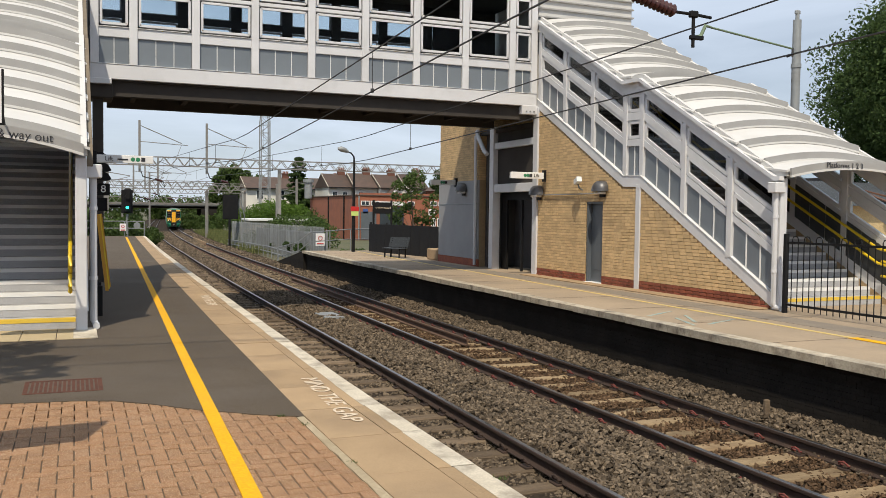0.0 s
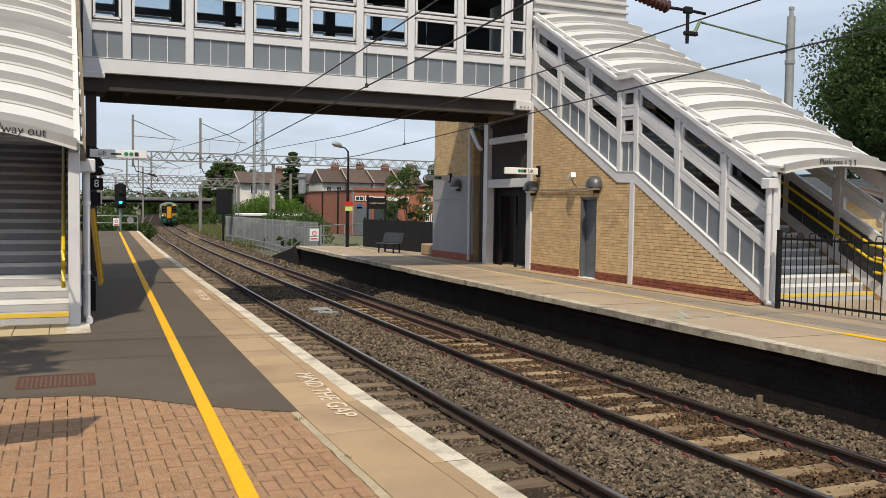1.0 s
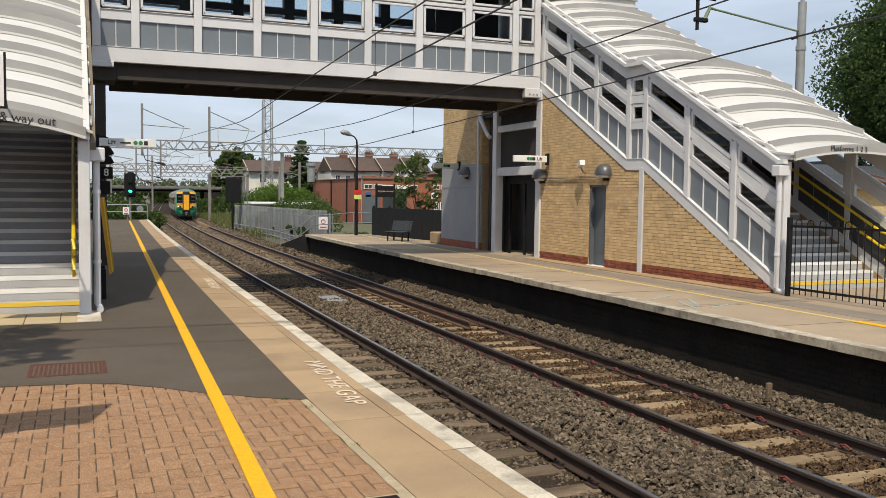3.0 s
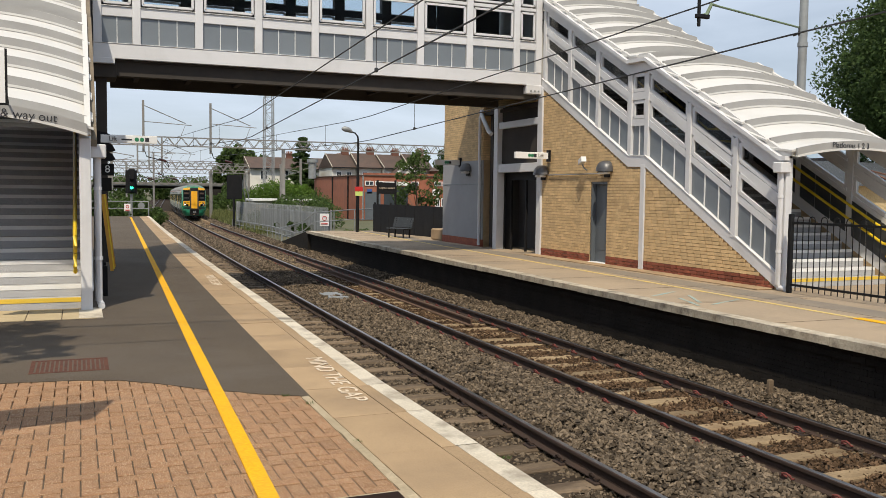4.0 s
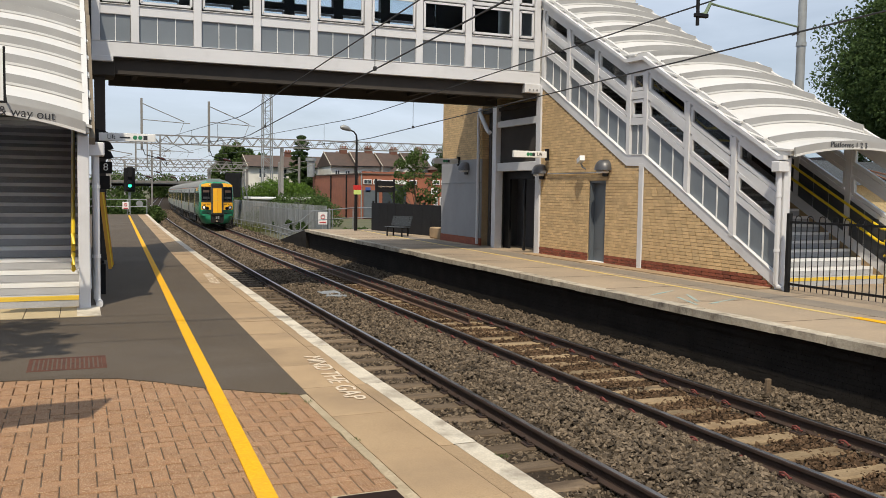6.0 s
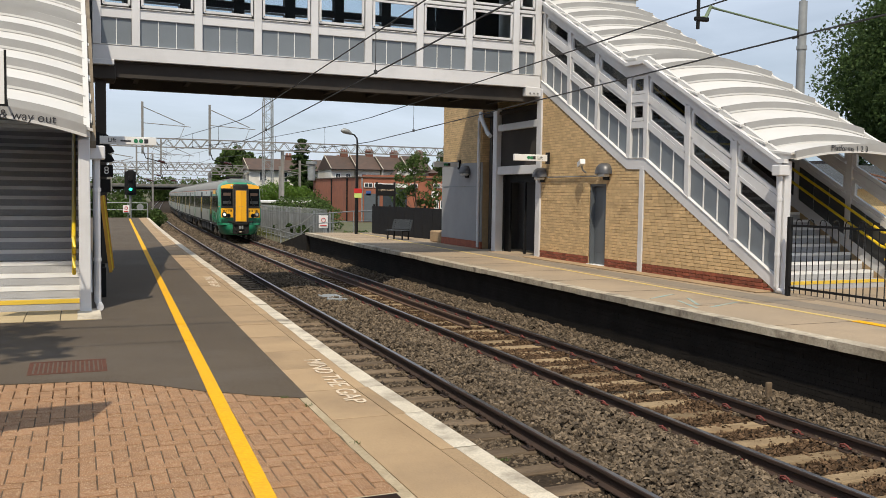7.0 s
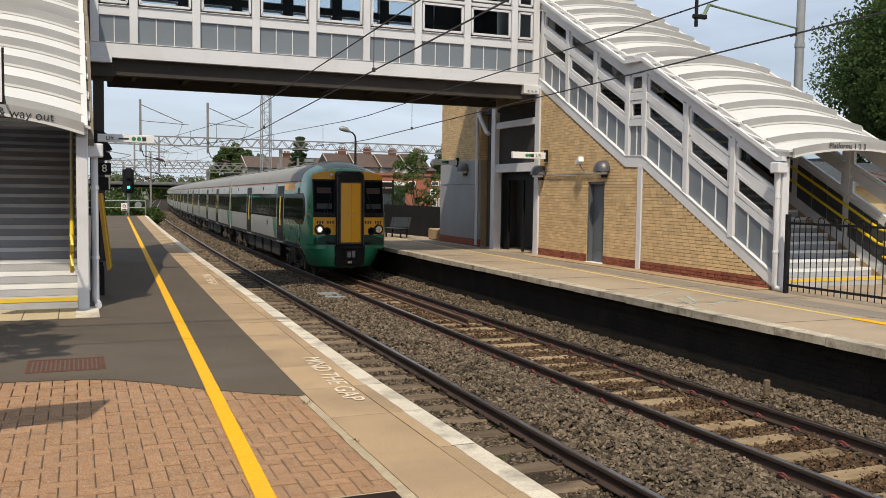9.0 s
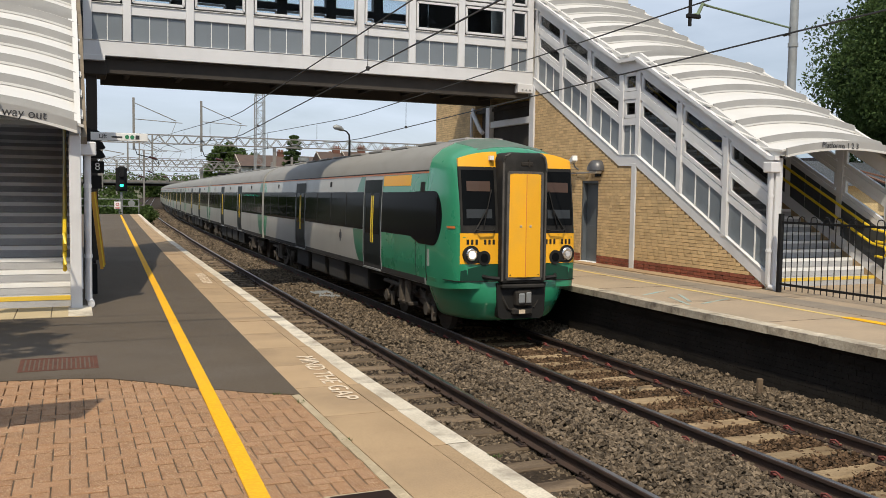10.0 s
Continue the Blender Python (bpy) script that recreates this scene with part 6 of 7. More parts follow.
def make_bushes(name, spots, label, leaf, seed, size=0.16, per=160):
    """Undergrowth: joined clumps of leaves on the ground. spots: x, y, z, radius."""
    rng = np.random.default_rng(seed)
    cs, rs = [], []
    for x, y, z, r in spots:
        for i in range(9):
            cs.append((x + rng.normal() * r * 0.5, y + rng.normal() * r * 0.5, z + rng.uniform(0.1, 0.9) * r * 1.1))
            rs.append(r * rng.uniform(0.3, 0.6))
    V, F = leaf_cloud(rng, cs, rs, per, size)
    me = bpy.data.meshes.new(name)
    me.from_pydata(lie_all(V).tolist(), [], F.tolist())
    me.materials.append(leaf)
    tagged(new(name, me), label, "bushes", kind="stuff")


def make_grass(name, box, count, height, seed, material=GRASS, blade=0.035, lean=0.12):
    rng = np.random.default_rng(seed)
    x0, x1, y0, y1, z = box
    n = count
    p = np.stack([rng.uniform(x0, x1, n), rng.uniform(y0, y1, n), np.full(n, z)], 1)
    p[:, 0] += np.array([bend(a) for a in p[:, 1]])
    a = rng.uniform(0, 2 * math.pi, n)
    w = np.stack([np.cos(a), np.sin(a), 0 * a], 1) * blade
    t = p + np.stack([rng.normal(0, lean, n), rng.normal(0, lean, n), height * rng.uniform(0.4, 1.2, n)], 1)
    V = np.stack([p - w, p + w, t], 1).reshape(-1, 3)
    me = bpy.data.meshes.new(name)
    me.from_pydata(lie_all(V).tolist(), [], np.arange(n * 3).reshape(-1, 3).tolist())
    me.materials.append(material)
    tagged(new(name, me), "dry grass and weeds beside the track", "grass", kind="stuff")


# ---- buildings ----
def make_house(x0, x1, y0, y1, base, eave, ridge, wall_mat, label, windows, chimneys, ridge_axis="x"):
    """A house: walls, pitched roof, windows towards the railway (at y0), chimney stacks with pots."""
    h = thing("house", ((x0 + x1) / 2, y0, base), label, "house", "terraced houses")
    part("wall", Geo().box(x0, x1, y0, y1, base, eave), wall_mat, h)
    o = 0.35
    if ridge_axis == "x":
        ym = (y0 + y1) / 2
        part("roof", Geo().prism([(y0 - o, eave - 0.1), (y1 + o, eave - 0.1), (ym, ridge)], 0, x0 - 0.1, x1 + 0.1), ROOF_BROWN, h, "brown tiled roof")
        part("verge", Geo().bar((x0 - 0.1, y0 - o, eave - 0.02), (x0 - 0.1, ym, ridge + 0.05), 0.1, 0.1), PAINT_DIRTY, h, "pale mortared verge")
        part("gutter", Geo().box(x0, x1, y0 - o - 0.1, y0 - o, eave - 0.14, eave - 0.02), BLACK, h)
    else:
        xm = (x0 + x1) / 2
        g = Geo().add([(x0 - o, y0 - o, eave - 0.1), (x1 + o, y0 - o, eave - 0.1), (xm, y0 - o, ridge), (x0 - o, y1, eave - 0.1), (x1 + o, y1, eave - 0.1), (xm, y1, ridge)],
                      [(0, 3, 5, 2), (1, 2, 5, 4), (0, 1, 4, 3), (3, 4, 5)])
        part("roof", g, ROOF_BROWN, h, "brown tiled gable roof")
        part("gable", Geo().prism([(x0, eave - 0.12), (x1, eave - 0.12), (xm, ridge - 0.12)], 1, y0 - 0.02, y0 + 0.2), wall_mat, h)
        part("bargeboard", Geo().bar((x0 - o, y0 - o - 0.03, eave - 0.1), (xm, y0 - o - 0.03, ridge), 0.05, 0.22).bar((x1 + o, y0 - o - 0.03, eave - 0.1), (xm, y0 - o - 0.03, ridge), 0.05, 0.22), SIGN_WHITE, h)
    for wx, wz, ww, wh in windows:
        w = part("window", Geo().box(wx - ww / 2, wx + ww / 2, y0 - 0.06, y0 + 0.02, wz, wz + wh), SIGN_WHITE, h)
        part("pane", Geo().box(wx - ww / 2 + 0.08, wx - 0.03, y0 - 0.075, y0 - 0.05, wz + 0.08, wz + wh - 0.08), HOUSE_GLASS, w)
        part("pane", Geo().box(wx + 0.03, wx + ww / 2 - 0.08, y0 - 0.075, y0 - 0.05, wz + 0.08, wz + wh - 0.08), HOUSE_GLASS, w)
    for cx in chimneys:
        ym = (y0 + y1) / 2
        c = part("chimney", Geo().box(cx - 0.5, cx + 0.5, ym - 0.34, ym + 0.34, ridge - 1.0, ridge + 0.6, 0.03).box(cx - 0.57, cx + 0.57, ym - 0.41, ym + 0.41, ridge + 0.45, ridge + 0.6), STACK_BRICK, h, "sooty brick chimney stack")
        for e in (-0.38, -0.13, 0.13, 0.38):
            part("pot", Geo().tube([(cx + e * 0.9, ym, ridge + 0.6), (cx + e * 0.9, ym, ridge + 0.9)], [0.10, 0.08], 8), POT, c)
    return h


def ring_of(x, y, z, r):
    return Geo().tube([(x + r * math.cos(a * math.pi / 8), y, z + r * math.sin(a * math.pi / 8)) for a in range(17)], 0.018, 5)


def make_background():
    make_gantry(78, 0.8, 44, 5.42, 0.72, (1.4, 16.7, 43), (4.94, 10.41), "weathered steel lattice portal with cantilevers over the tracks")
    make_gantry(112, 2.0, 19.8, 4.2, 0.8, (3.2, 15.0, 19.6), (6.4, 9.2), "weathered steel lattice portal over the tracks")
    make_gantry(138, 3.0, 27, 5.2, 0.8, (4.0, 26), (9.5,), "weathered steel lattice portal over the tracks")
    make_gantry(165, 4.0, 30, 4.6, 0.8, (5.0, 29), (), "weathered steel lattice portal over the tracks")
    # girder road bridge beyond
    rb = thing("road_bridge", (16, 235, -1.3), "dark girder road bridge with a pale parapet over the line", "road bridge")
    part("girder", Geo().box(-8, 34, 235, 236, 1.95, 2.6), SOFFIT, rb)
    part("parapet", Geo().box(-8, 40, 234.7, 235, 2.6, 3.25), OLE_STEEL, rb)
    part("lattice_parapet", lattice_beam(Geo(), -8, 40, 234.6, 3.3, 4.7, 1.9, 0.10), OLE_STEEL, rb, "weathered lattice parapet")
    part("deck", Geo().box(-8, 34, 235, 244, 2.0, 2.4), SOFFIT, rb)
    part("abutment", Geo().box(-8, -1.0, 235, 244, -1.4, 2.05), WALL_DARK, rb)
    part("abutment", Geo().box(30, 34, 235, 244, -1.4, 2.05), WALL_DARK, rb)
    make_gantry(96, 12.6, 16.6, 3.55, 0.75, (12.8, 16.4), (), "small weathered steel lattice portal beside the track")
    for x, y, h in ((2.6, 84, 5.4), (5.6, 122, 5.2), (9.4, 128, 6.8), (23.4, 100, 5.4), (18.6, 88, 4.4)):
        p = thing("line_post", (x, y, -1.3), "weathered overhead line post beside the track", "post", "line posts")
        part("shaft", Geo().box(x - 0.12, x + 0.12, y - 0.12, y + 0.12, -1.3, h, 0.02), OLE_STEEL, p)
        part("arm", Geo().bar((x, y, h - 0.4), (x + 1.9, y, h - 0.7), 0.07, 0.07).bar((x, y, h - 1.3), (x + 1.9, y, h - 0.75), 0.05, 0.05), OLE_STEEL, p)
    # radio lattice tower
    lt = thing("lattice_tower", (21.7, 110, -1.3), "grey steel lattice radio mast behind the trees", "lattice tower")
    H = 14.4
    for sx in (-1, 1):
        for sy in (-1, 1):
            part("leg", Geo().bar((21.7 + sx * 0.58, 110 + sy * 0.58, -1.3), (21.7 + sx * 0.52, 110 + sy * 0.52, H - 1.6), 0.13, 0.13).bar((21.7 + sx * 0.52, 110 + sy * 0.52, H - 1.6), (21.7 + sx * 0.2, 110 + sy * 0.2, H + 1.2), 0.1, 0.1), GALV, lt)
    br = Geo()
    for i in range(15):
        z0, z1 = -1.0 + i * 0.95, -1.0 + (i + 1) * 0.95
        for sy in (-0.55, 0.55):
            s = 1 if i % 2 else -1
            br.bar((21.7 - s * 0.55, 110 + sy, z0), (21.7 + s * 0.55, 110 + sy, z1), 0.05, 0.05)
            br.bar((21.7 - 0.55, 110 + sy, z1), (21.7 + 0.55, 110 + sy, z1), 0.04, 0.04)
    part("bracing", br, GALV, lt)["kind"] = "stuff"
    part("base_cabinet", Geo().box(20.8, 22.7, 108.6, 109.2, -1.3, 1.95, 0.05), PAINT, lt)
    hut = thing("lineside_hut", (17, 76, -1.3), "pale flat-roofed lineside equipment hut behind the fence", "hut")
    part("wall", Geo().box(13.6, 19.2, 75, 78, -1.3, 0.85), PAINT_DIRTY, hut)
    part("roof", Geo().box(13.4, 19.4, 74.8, 78.2, 0.85, 1.05, 0.03), PALE_BEAD, hut)
    # houses along the road behind
    def row(xs, z, w=1.0, h=1.3):
        return [(x, z, w, h) for x in xs]
    make_house(22.0, 37.0, 125, 133, -1.3, 4.9, 6.6, HOUSE_WHITE, "white rendered terrace with brown tiled roof", row((24, 27, 30, 33, 35.5), 3.3), (28.5, 36.2))
    for i in range(4):
        x, y = 31.2 + i * 3.35, 115 - i * 0.9
        make_house(x, x + 3.2, y, y + 7, -1.3, 5.0, 6.9 + 0.12 * (i % 2), HOUSE_WHITE, "white rendered terrace house with brown roof and chimney stack", row((x + 0.9, x + 2.3), 3.3, 0.7, 1.1), (x + 2.7,))
    make_house(39.0, 41.2, 110.6, 113, 2.4, 4.3, 5.5, HOUSE_WHITE, "white gabled bay of a terrace house", [(40.1, 2.9, 0.9, 1.0)], (), "y")
    make_house(44.0, 52.0, 104, 112, -1.3, 4.7, 7.4, HOUSE_BRICK, "red brick gabled house with white bargeboards", [(46.4, 2.5, 1.2, 1.3), (49.6, 2.5, 1.2, 1.3), (46.4, -0.2, 1.2, 1.3), (48.0, 5.0, 0.8, 0.9)], (45.2,), "y")
    make_house(52.5, 66.0, 106, 114, -1.3, 4.6, 7.3, HOUSE_BRICK, "red brick house with brown tiled roof", row((54, 57, 60, 63), 2.4), (53.4, 60))
    # flat-roofed red brick works
    f = thing("brick_works", (34, 90, -1.3), "flat-roofed red brick works with strip windows", "industrial building")
    part("wall", Geo().box(27.5, 42.0, 90.0, 110, -1.3, 3.42), HOUSE_BRICK, f)
    part("coping", Geo().box(27.4, 42.1, 89.9, 110.1, 3.42, 3.56, 0.03), ROOF_BROWN, f)
    part("parapet", Geo().box(27.9, 42.0, 90.1, 90.4, 3.56, 3.75), HOUSE_BRICK, f)
    for y in (94.5, 101.0):
        part("rainwater_pipe", Geo().tube([(27.42, y, 3.4), (27.42, y, -1.3)], 0.09, 8), BLACK, f)
    part("rainwater_pipe", Geo().tube([(27.75, 89.92, 3.4), (27.75, 89.92, -1.3)], 0.08, 8), GALV, f)
    for x, z, ww in ((28.45, 2.4, 0.95), (29.55, 2.4, 0.95), (33.6, 2.4, 0.9), (36.3, 2.45, 0.85), (37.3, 2.45, 0.85), (39.2, 2.4, 0.9), (36.3, 0.2, 0.5), (37.0, 0.2, 0.5)):
        w = part("window", Geo().box(x - ww / 2, x + ww / 2, 89.92, 90.02, z, z + 0.5 + 0.4 * (z < 1)), SIGN_WHITE, f)
        part("pane", Geo().box(x - ww / 2 + 0.08, x - 0.03, 89.90, 89.93, z + 0.07, z + 0.43 + 0.4 * (z < 1)), HOUSE_GLASS, w)
        part("pane", Geo().box(x + 0.03, x + ww / 2 - 0.08, 89.90, 89.93, z + 0.07, z + 0.43 + 0.4 * (z < 1)), HOUSE_GLASS, w)
    part("fascia_board", Geo().box(30.0, 32.9, 89.9, 90.0, 2.45, 2.86), SIGN_WHITE, f, "white fascia board")
    part("wall_sign", Geo().box(28.2, 28.75, 89.9, 90.0, 1.55, 2.05), SIGN_BLUE, f, "small blue wall sign")
    part("roller_door", Geo().box(28.0, 29.7, 89.9, 90.0, -1.2, 1.75), GREY_DOOR, f, "blue grey roller door")
    part("shop_window", Geo().box(30.1, 32.8, 89.9, 90.0, 0.2, 2.3), HOUSE_GLASS, f, "dark shop window")
    part("white_notice", Geo().box(35.7, 36.5, 89.88, 89.98, 1.4, 2.1), SIGN_WHITE, f, "white notice on the wall")
    part("flue", Geo().tube([(27.0, 109, 3.3), (27.0, 109, 5.3)], 0.5, 12).tube([(27.0, 109, 5.3), (27.0, 109, 5.7)], 0.68, 12), GALV, f, "galvanised roof ventilator", smooth=True)
    # buff brick house past the far stair
    bh = thing("house", (35, 27, -1.3), "buff brick house with grey slate roof and terracotta hips", "house")
    part("wall", Geo().box(27.5, 41.0, 27, 36, -1.3, 2.3), BUFF, bh)
    part("roof", Geo().prism([(26.6, 2.25), (36.4, 2.25), (31.5, 3.45)], 0, 27.3, 41.2), ROOF_SLATE, bh, "grey slate roof")
    part("roof_wing", Geo().add([(31.7, 29.4, 3.12), (31.0, 26.35, 2.3), (32.5, 26.35, 2.3), (31.7, 29.4, 2.3)], [(0, 1, 2), (0, 3, 1), (0, 2, 3), (1, 3, 2)]), ROOF_SLATE, bh)
    for x in (31.0, 32.5):
        part("hip_tiles", Geo().bar((31.7, 29.4, 3.15), (x, 26.35, 2.34), 0.13, 0.06), POT, bh, "terracotta hip tiles")
    part("string_course", Geo().box(27.5, 41.0, 26.96, 27.0, 0.95, 1.03), ROOF_BROWN, bh)
    w = part("window", Geo().box(32.3, 33.3, 26.94, 27.02, 1.2, 2.1), SIGN_WHITE, bh)
    part("pane", Geo().box(32.38, 32.77, 26.92, 26.95, 1.28, 2.02), HOUSE_GLASS, w)
    part("pane", Geo().box(32.83, 33.22, 26.92, 26.95, 1.28, 2.02), HOUSE_GLASS, w)
    make_house(39.4, 43.0, 38, 46, -1.3, 2.75, 4.12, HOUSE_BRICK, "red brick gabled house behind the buff house", [], (), "y")
    make_fir((28.4, 120, -1.3), 10.4, 3.9, "dark green conifer among the houses", 3)
    make_tree((21.6, 132, -1.3), 9.6, 3.6, "leafy green tree beside the line", LEAF, 5, 60, 150, 0.26)
    make_tree((27.5, 150, -1.3), 8.6, 4.2, "distant green tree past the houses", LEAF_DARK, 6, 50, 130, 0.3)
    make_tree((16.0, 42.5, -0.6), 4.4, 1.35, "young green tree behind the black fence", LEAF, 7, 34, 120, 0.075, 0.06)
    make_tree((44.0, 32.5, -0.8), 14.2, 7.6, "large dark green broadleaf tree behind the stairs", LEAF_DARK, 8, 320, 760, 0.115, 0.4, 0.36)
    make_tree((56.0, 42.0, -0.8), 15.0, 6.4, "large dark green broadleaf tree", LEAF_DARK, 18, 100, 200, 0.22, 0.4, 0.2)
    make_tree((41.5, 95, -1.3), 10.0, 3.0, "dark tree behind the brick houses", LEAF_DARK, 9, 40, 120, 0.24)
    spots = [(14.4 + i * 0.9, 71 + (i % 3) * 1.6, -1.2, 1.7 + 0.5 * (i % 2)) for i in range(6)]
    make_bushes("bushes", spots, "green bushes behind the palisade fence", LEAF, 11, 0.11, 300)
    make_bushes("bright_bushes", [(18.0 + i * 1.1, 92 + i * 0.7, 0.2, 2.1) for i in range(5)], "bright green bushes below the houses", LEAF_BRIGHT, 12, 0.12, 320)
    make_bushes("lineside_bushes", [(20 + i * 1.6, 118 - i * 2.2, -1.2, 2.6) for i in range(5)] + [(16.5 + i * 0.7, 150 - i * 7, -1.2, 2.0) for i in range(6)], "rough green scrub along the line", LEAF, 13, 0.16, 300)
    make_bushes("bank_bushes", [(-1.0 - i * 0.6 + random.uniform(-1, 2), 66 + i * 5, -1.2, 2.2) for i in range(14)] + [(2.2, 62.5, -0.6, 1.5), (0.6, 63, -0.4, 1.7), (4.2, 64, -1.0, 1.1), (5.0, 72, -1.2, 1.0), (3.4, 70, -1.0, 1.6)], "green scrub past the platform end", LEAF, 14, 0.12, 320)
    make_bushes("far_woods", [(-40 + i * 6.0, 256 + random.uniform(-6, 14), -1.2, 5.4) for i in range(30)], "distant green woods across the line", LEAF, 15, 0.42, 220)
    make_bushes("fence_creeper", [(13.0, 60.4, -0.9, 0.5), (12.9, 56.0, -0.8, 0.45), (12.95, 53.0, -0.8, 0.5)], "ivy growing on the palisade fence", LEAF_DARK, 16, 0.09, 90)
    make_bushes("ramp_weeds", [(13.2 + i * 0.5, 44 + (i % 3), -0.9, 0.55) for i in range(6)], "green weeds behind the ramp railing", LEAF, 17, 0.09, 90)
    make_grass("lineside_grass", (9.9, 13.5, 60, 120, -1.2), 9000, 0.5, 21)
    make_grass("verge_grass", (0.5, 3.0, 61, 110, -1.25), 5000, 0.6, 22)


def make_palisade():
    f = thing("palisade_fence", (12.4, 60, -1.2), "galvanised steel palisade fence with pointed pales", "fence")
    k = 0
    y = 73.0
    while y > 49.0:
        x = 11.75 + (73 - y) * 0.055
        top = 0.85
        part("pale", Geo().prism([(y, -1.2), (y + 0.065, -1.2), (y + 0.065, top - 0.1), (y + 0.032, top), (y, top - 0.1)], 0, x - 0.012, x + 0.012), FENCE_STEEL, f)
        y -= 0.19
        k += 1
    part("rail", Geo().bar((11.80, 73, 0.45), (13.1, 49, 0.45), 0.05, 0.06), GALV, f)
    part("rail", Geo().bar((11.80, 73, -0.75), (13.1, 49, -0.75), 0.05, 0.06), GALV, f)
    for i in range(9):
        y = 73 - i * 3
        part("post", Geo().box(11.86 + (73 - y) * 0.055, 11.94 + (73 - y) * 0.055, y - 0.05, y + 0.05, -1.2, 0.7), GALV, f)
    for i in range(6):
        y = 66 - i * 2.8
        part("sheet", Geo().bar((12.05 + (73 - y) * 0.055, y, -0.25), (12.05 + (73 - y + 2.75) * 0.055, y - 2.75, -0.25), 0.03, 1.5), FENCE_SHEET, f, "blue grey sheeting behind the pales")
    lr = thing("lineside_railing", (11.6, 62, -1.25), "low grey railing along the foot of the palisade fence", "railing")
    for z in (-0.62, -0.95):
        part("rail", Geo().tube([(11.35, 72.5, z), (11.75, 58, z), (11.3, 49.5, z)], 0.03, 6), GALV, lr)
    for i in range(17):
        y = 72.3 - i * 1.4
        part("post", Geo().tube([(float(np.interp(y, [49.5, 58, 72.5], [11.3, 11.75, 11.35])), y, -1.3), (float(np.interp(y, [49.5, 58, 72.5], [11.3, 11.75, 11.35])), y, -0.6)], 0.03, 6), GALV, lr)
    r = thing("ramp_railing", (12.0, 43, -0.5), "grey tubular railing beside the platform ramp", "railing")
    pts = [(10.5, 49.5, -0.35), (10.9, 46.2, 0.1), (11.5, 46.0, 0.62), (12.9, 43.2, 0.86), (13.3, 40.0, 0.95)]
    part("top_rail", Geo().tube(pts, 0.03, 6), GALV, r, smooth=True)
    part("mid_rail", Geo().tube([(x, y, z - 0.5) for x, y, z in pts], 0.025, 6), GALV, r, smooth=True)
    for x, y, z in pts + [(12.2, 44.6, 0.74)]:
        part("post", Geo().tube([(x, y, z), (x, y, -1.15)], 0.028, 6), GALV, r)
    s = thing("warning_sign", (12.2, 46.6, 0.2), "small white warning sign with a red ring on a railing", "sign")
    part("board", Geo().box(11.95, 12.45, 46.55, 46.58, -0.12, 0.55, 0.004), SIGN_WHITE, s)
    part("red_ring", ring_of(12.2, 46.535, 0.30, 0.11), SIGN_RED, s)
    part("text_bar", Geo().box(12.02, 12.38, 46.53, 46.545, -0.02, 0.03), SIGN_RED, s)
    part("post", Geo().tube([(12.2, 46.6, 0.5), (12.2, 46.6, -1.15)], 0.03, 6), GALV, s)
    s2 = thing("warning_sign", (3.0, 60.2, 0), "small white warning sign on the platform end railing", "sign")
    part("board", Geo().box(2.60, 2.98, 60.2, 60.22, 0.32, 0.80, 0.004), SIGN_WHITE, s2)
    part("red_ring", ring_of(2.79, 60.185, 0.62, 0.085), SIGN_RED, s2)
    part("text_bar", Geo().box(2.66, 2.92, 60.18, 60.2, 0.36, 0.42), SIGN_RED, s2)
    e = thing("end_railing", (1.5, 60.3, 0), "grey tubular railing across the platform end", "railing")
    part("top_rail", Geo().tube([(-4, 60.3, 0.95), (4.1, 60.3, 0.95)], 0.03, 6), GALV, e)
    part("mid_rail", Geo().tube([(-4, 60.3, 0.5), (4.1, 60.3, 0.5)], 0.03, 6), GALV, e)
    for x in (-3, -1, 1, 2.9, 4.1):
        part("post", Geo().tube([(x, 60.3, 0.95), (x, 60.3, -0.05)], 0.03, 6), GALV, e)


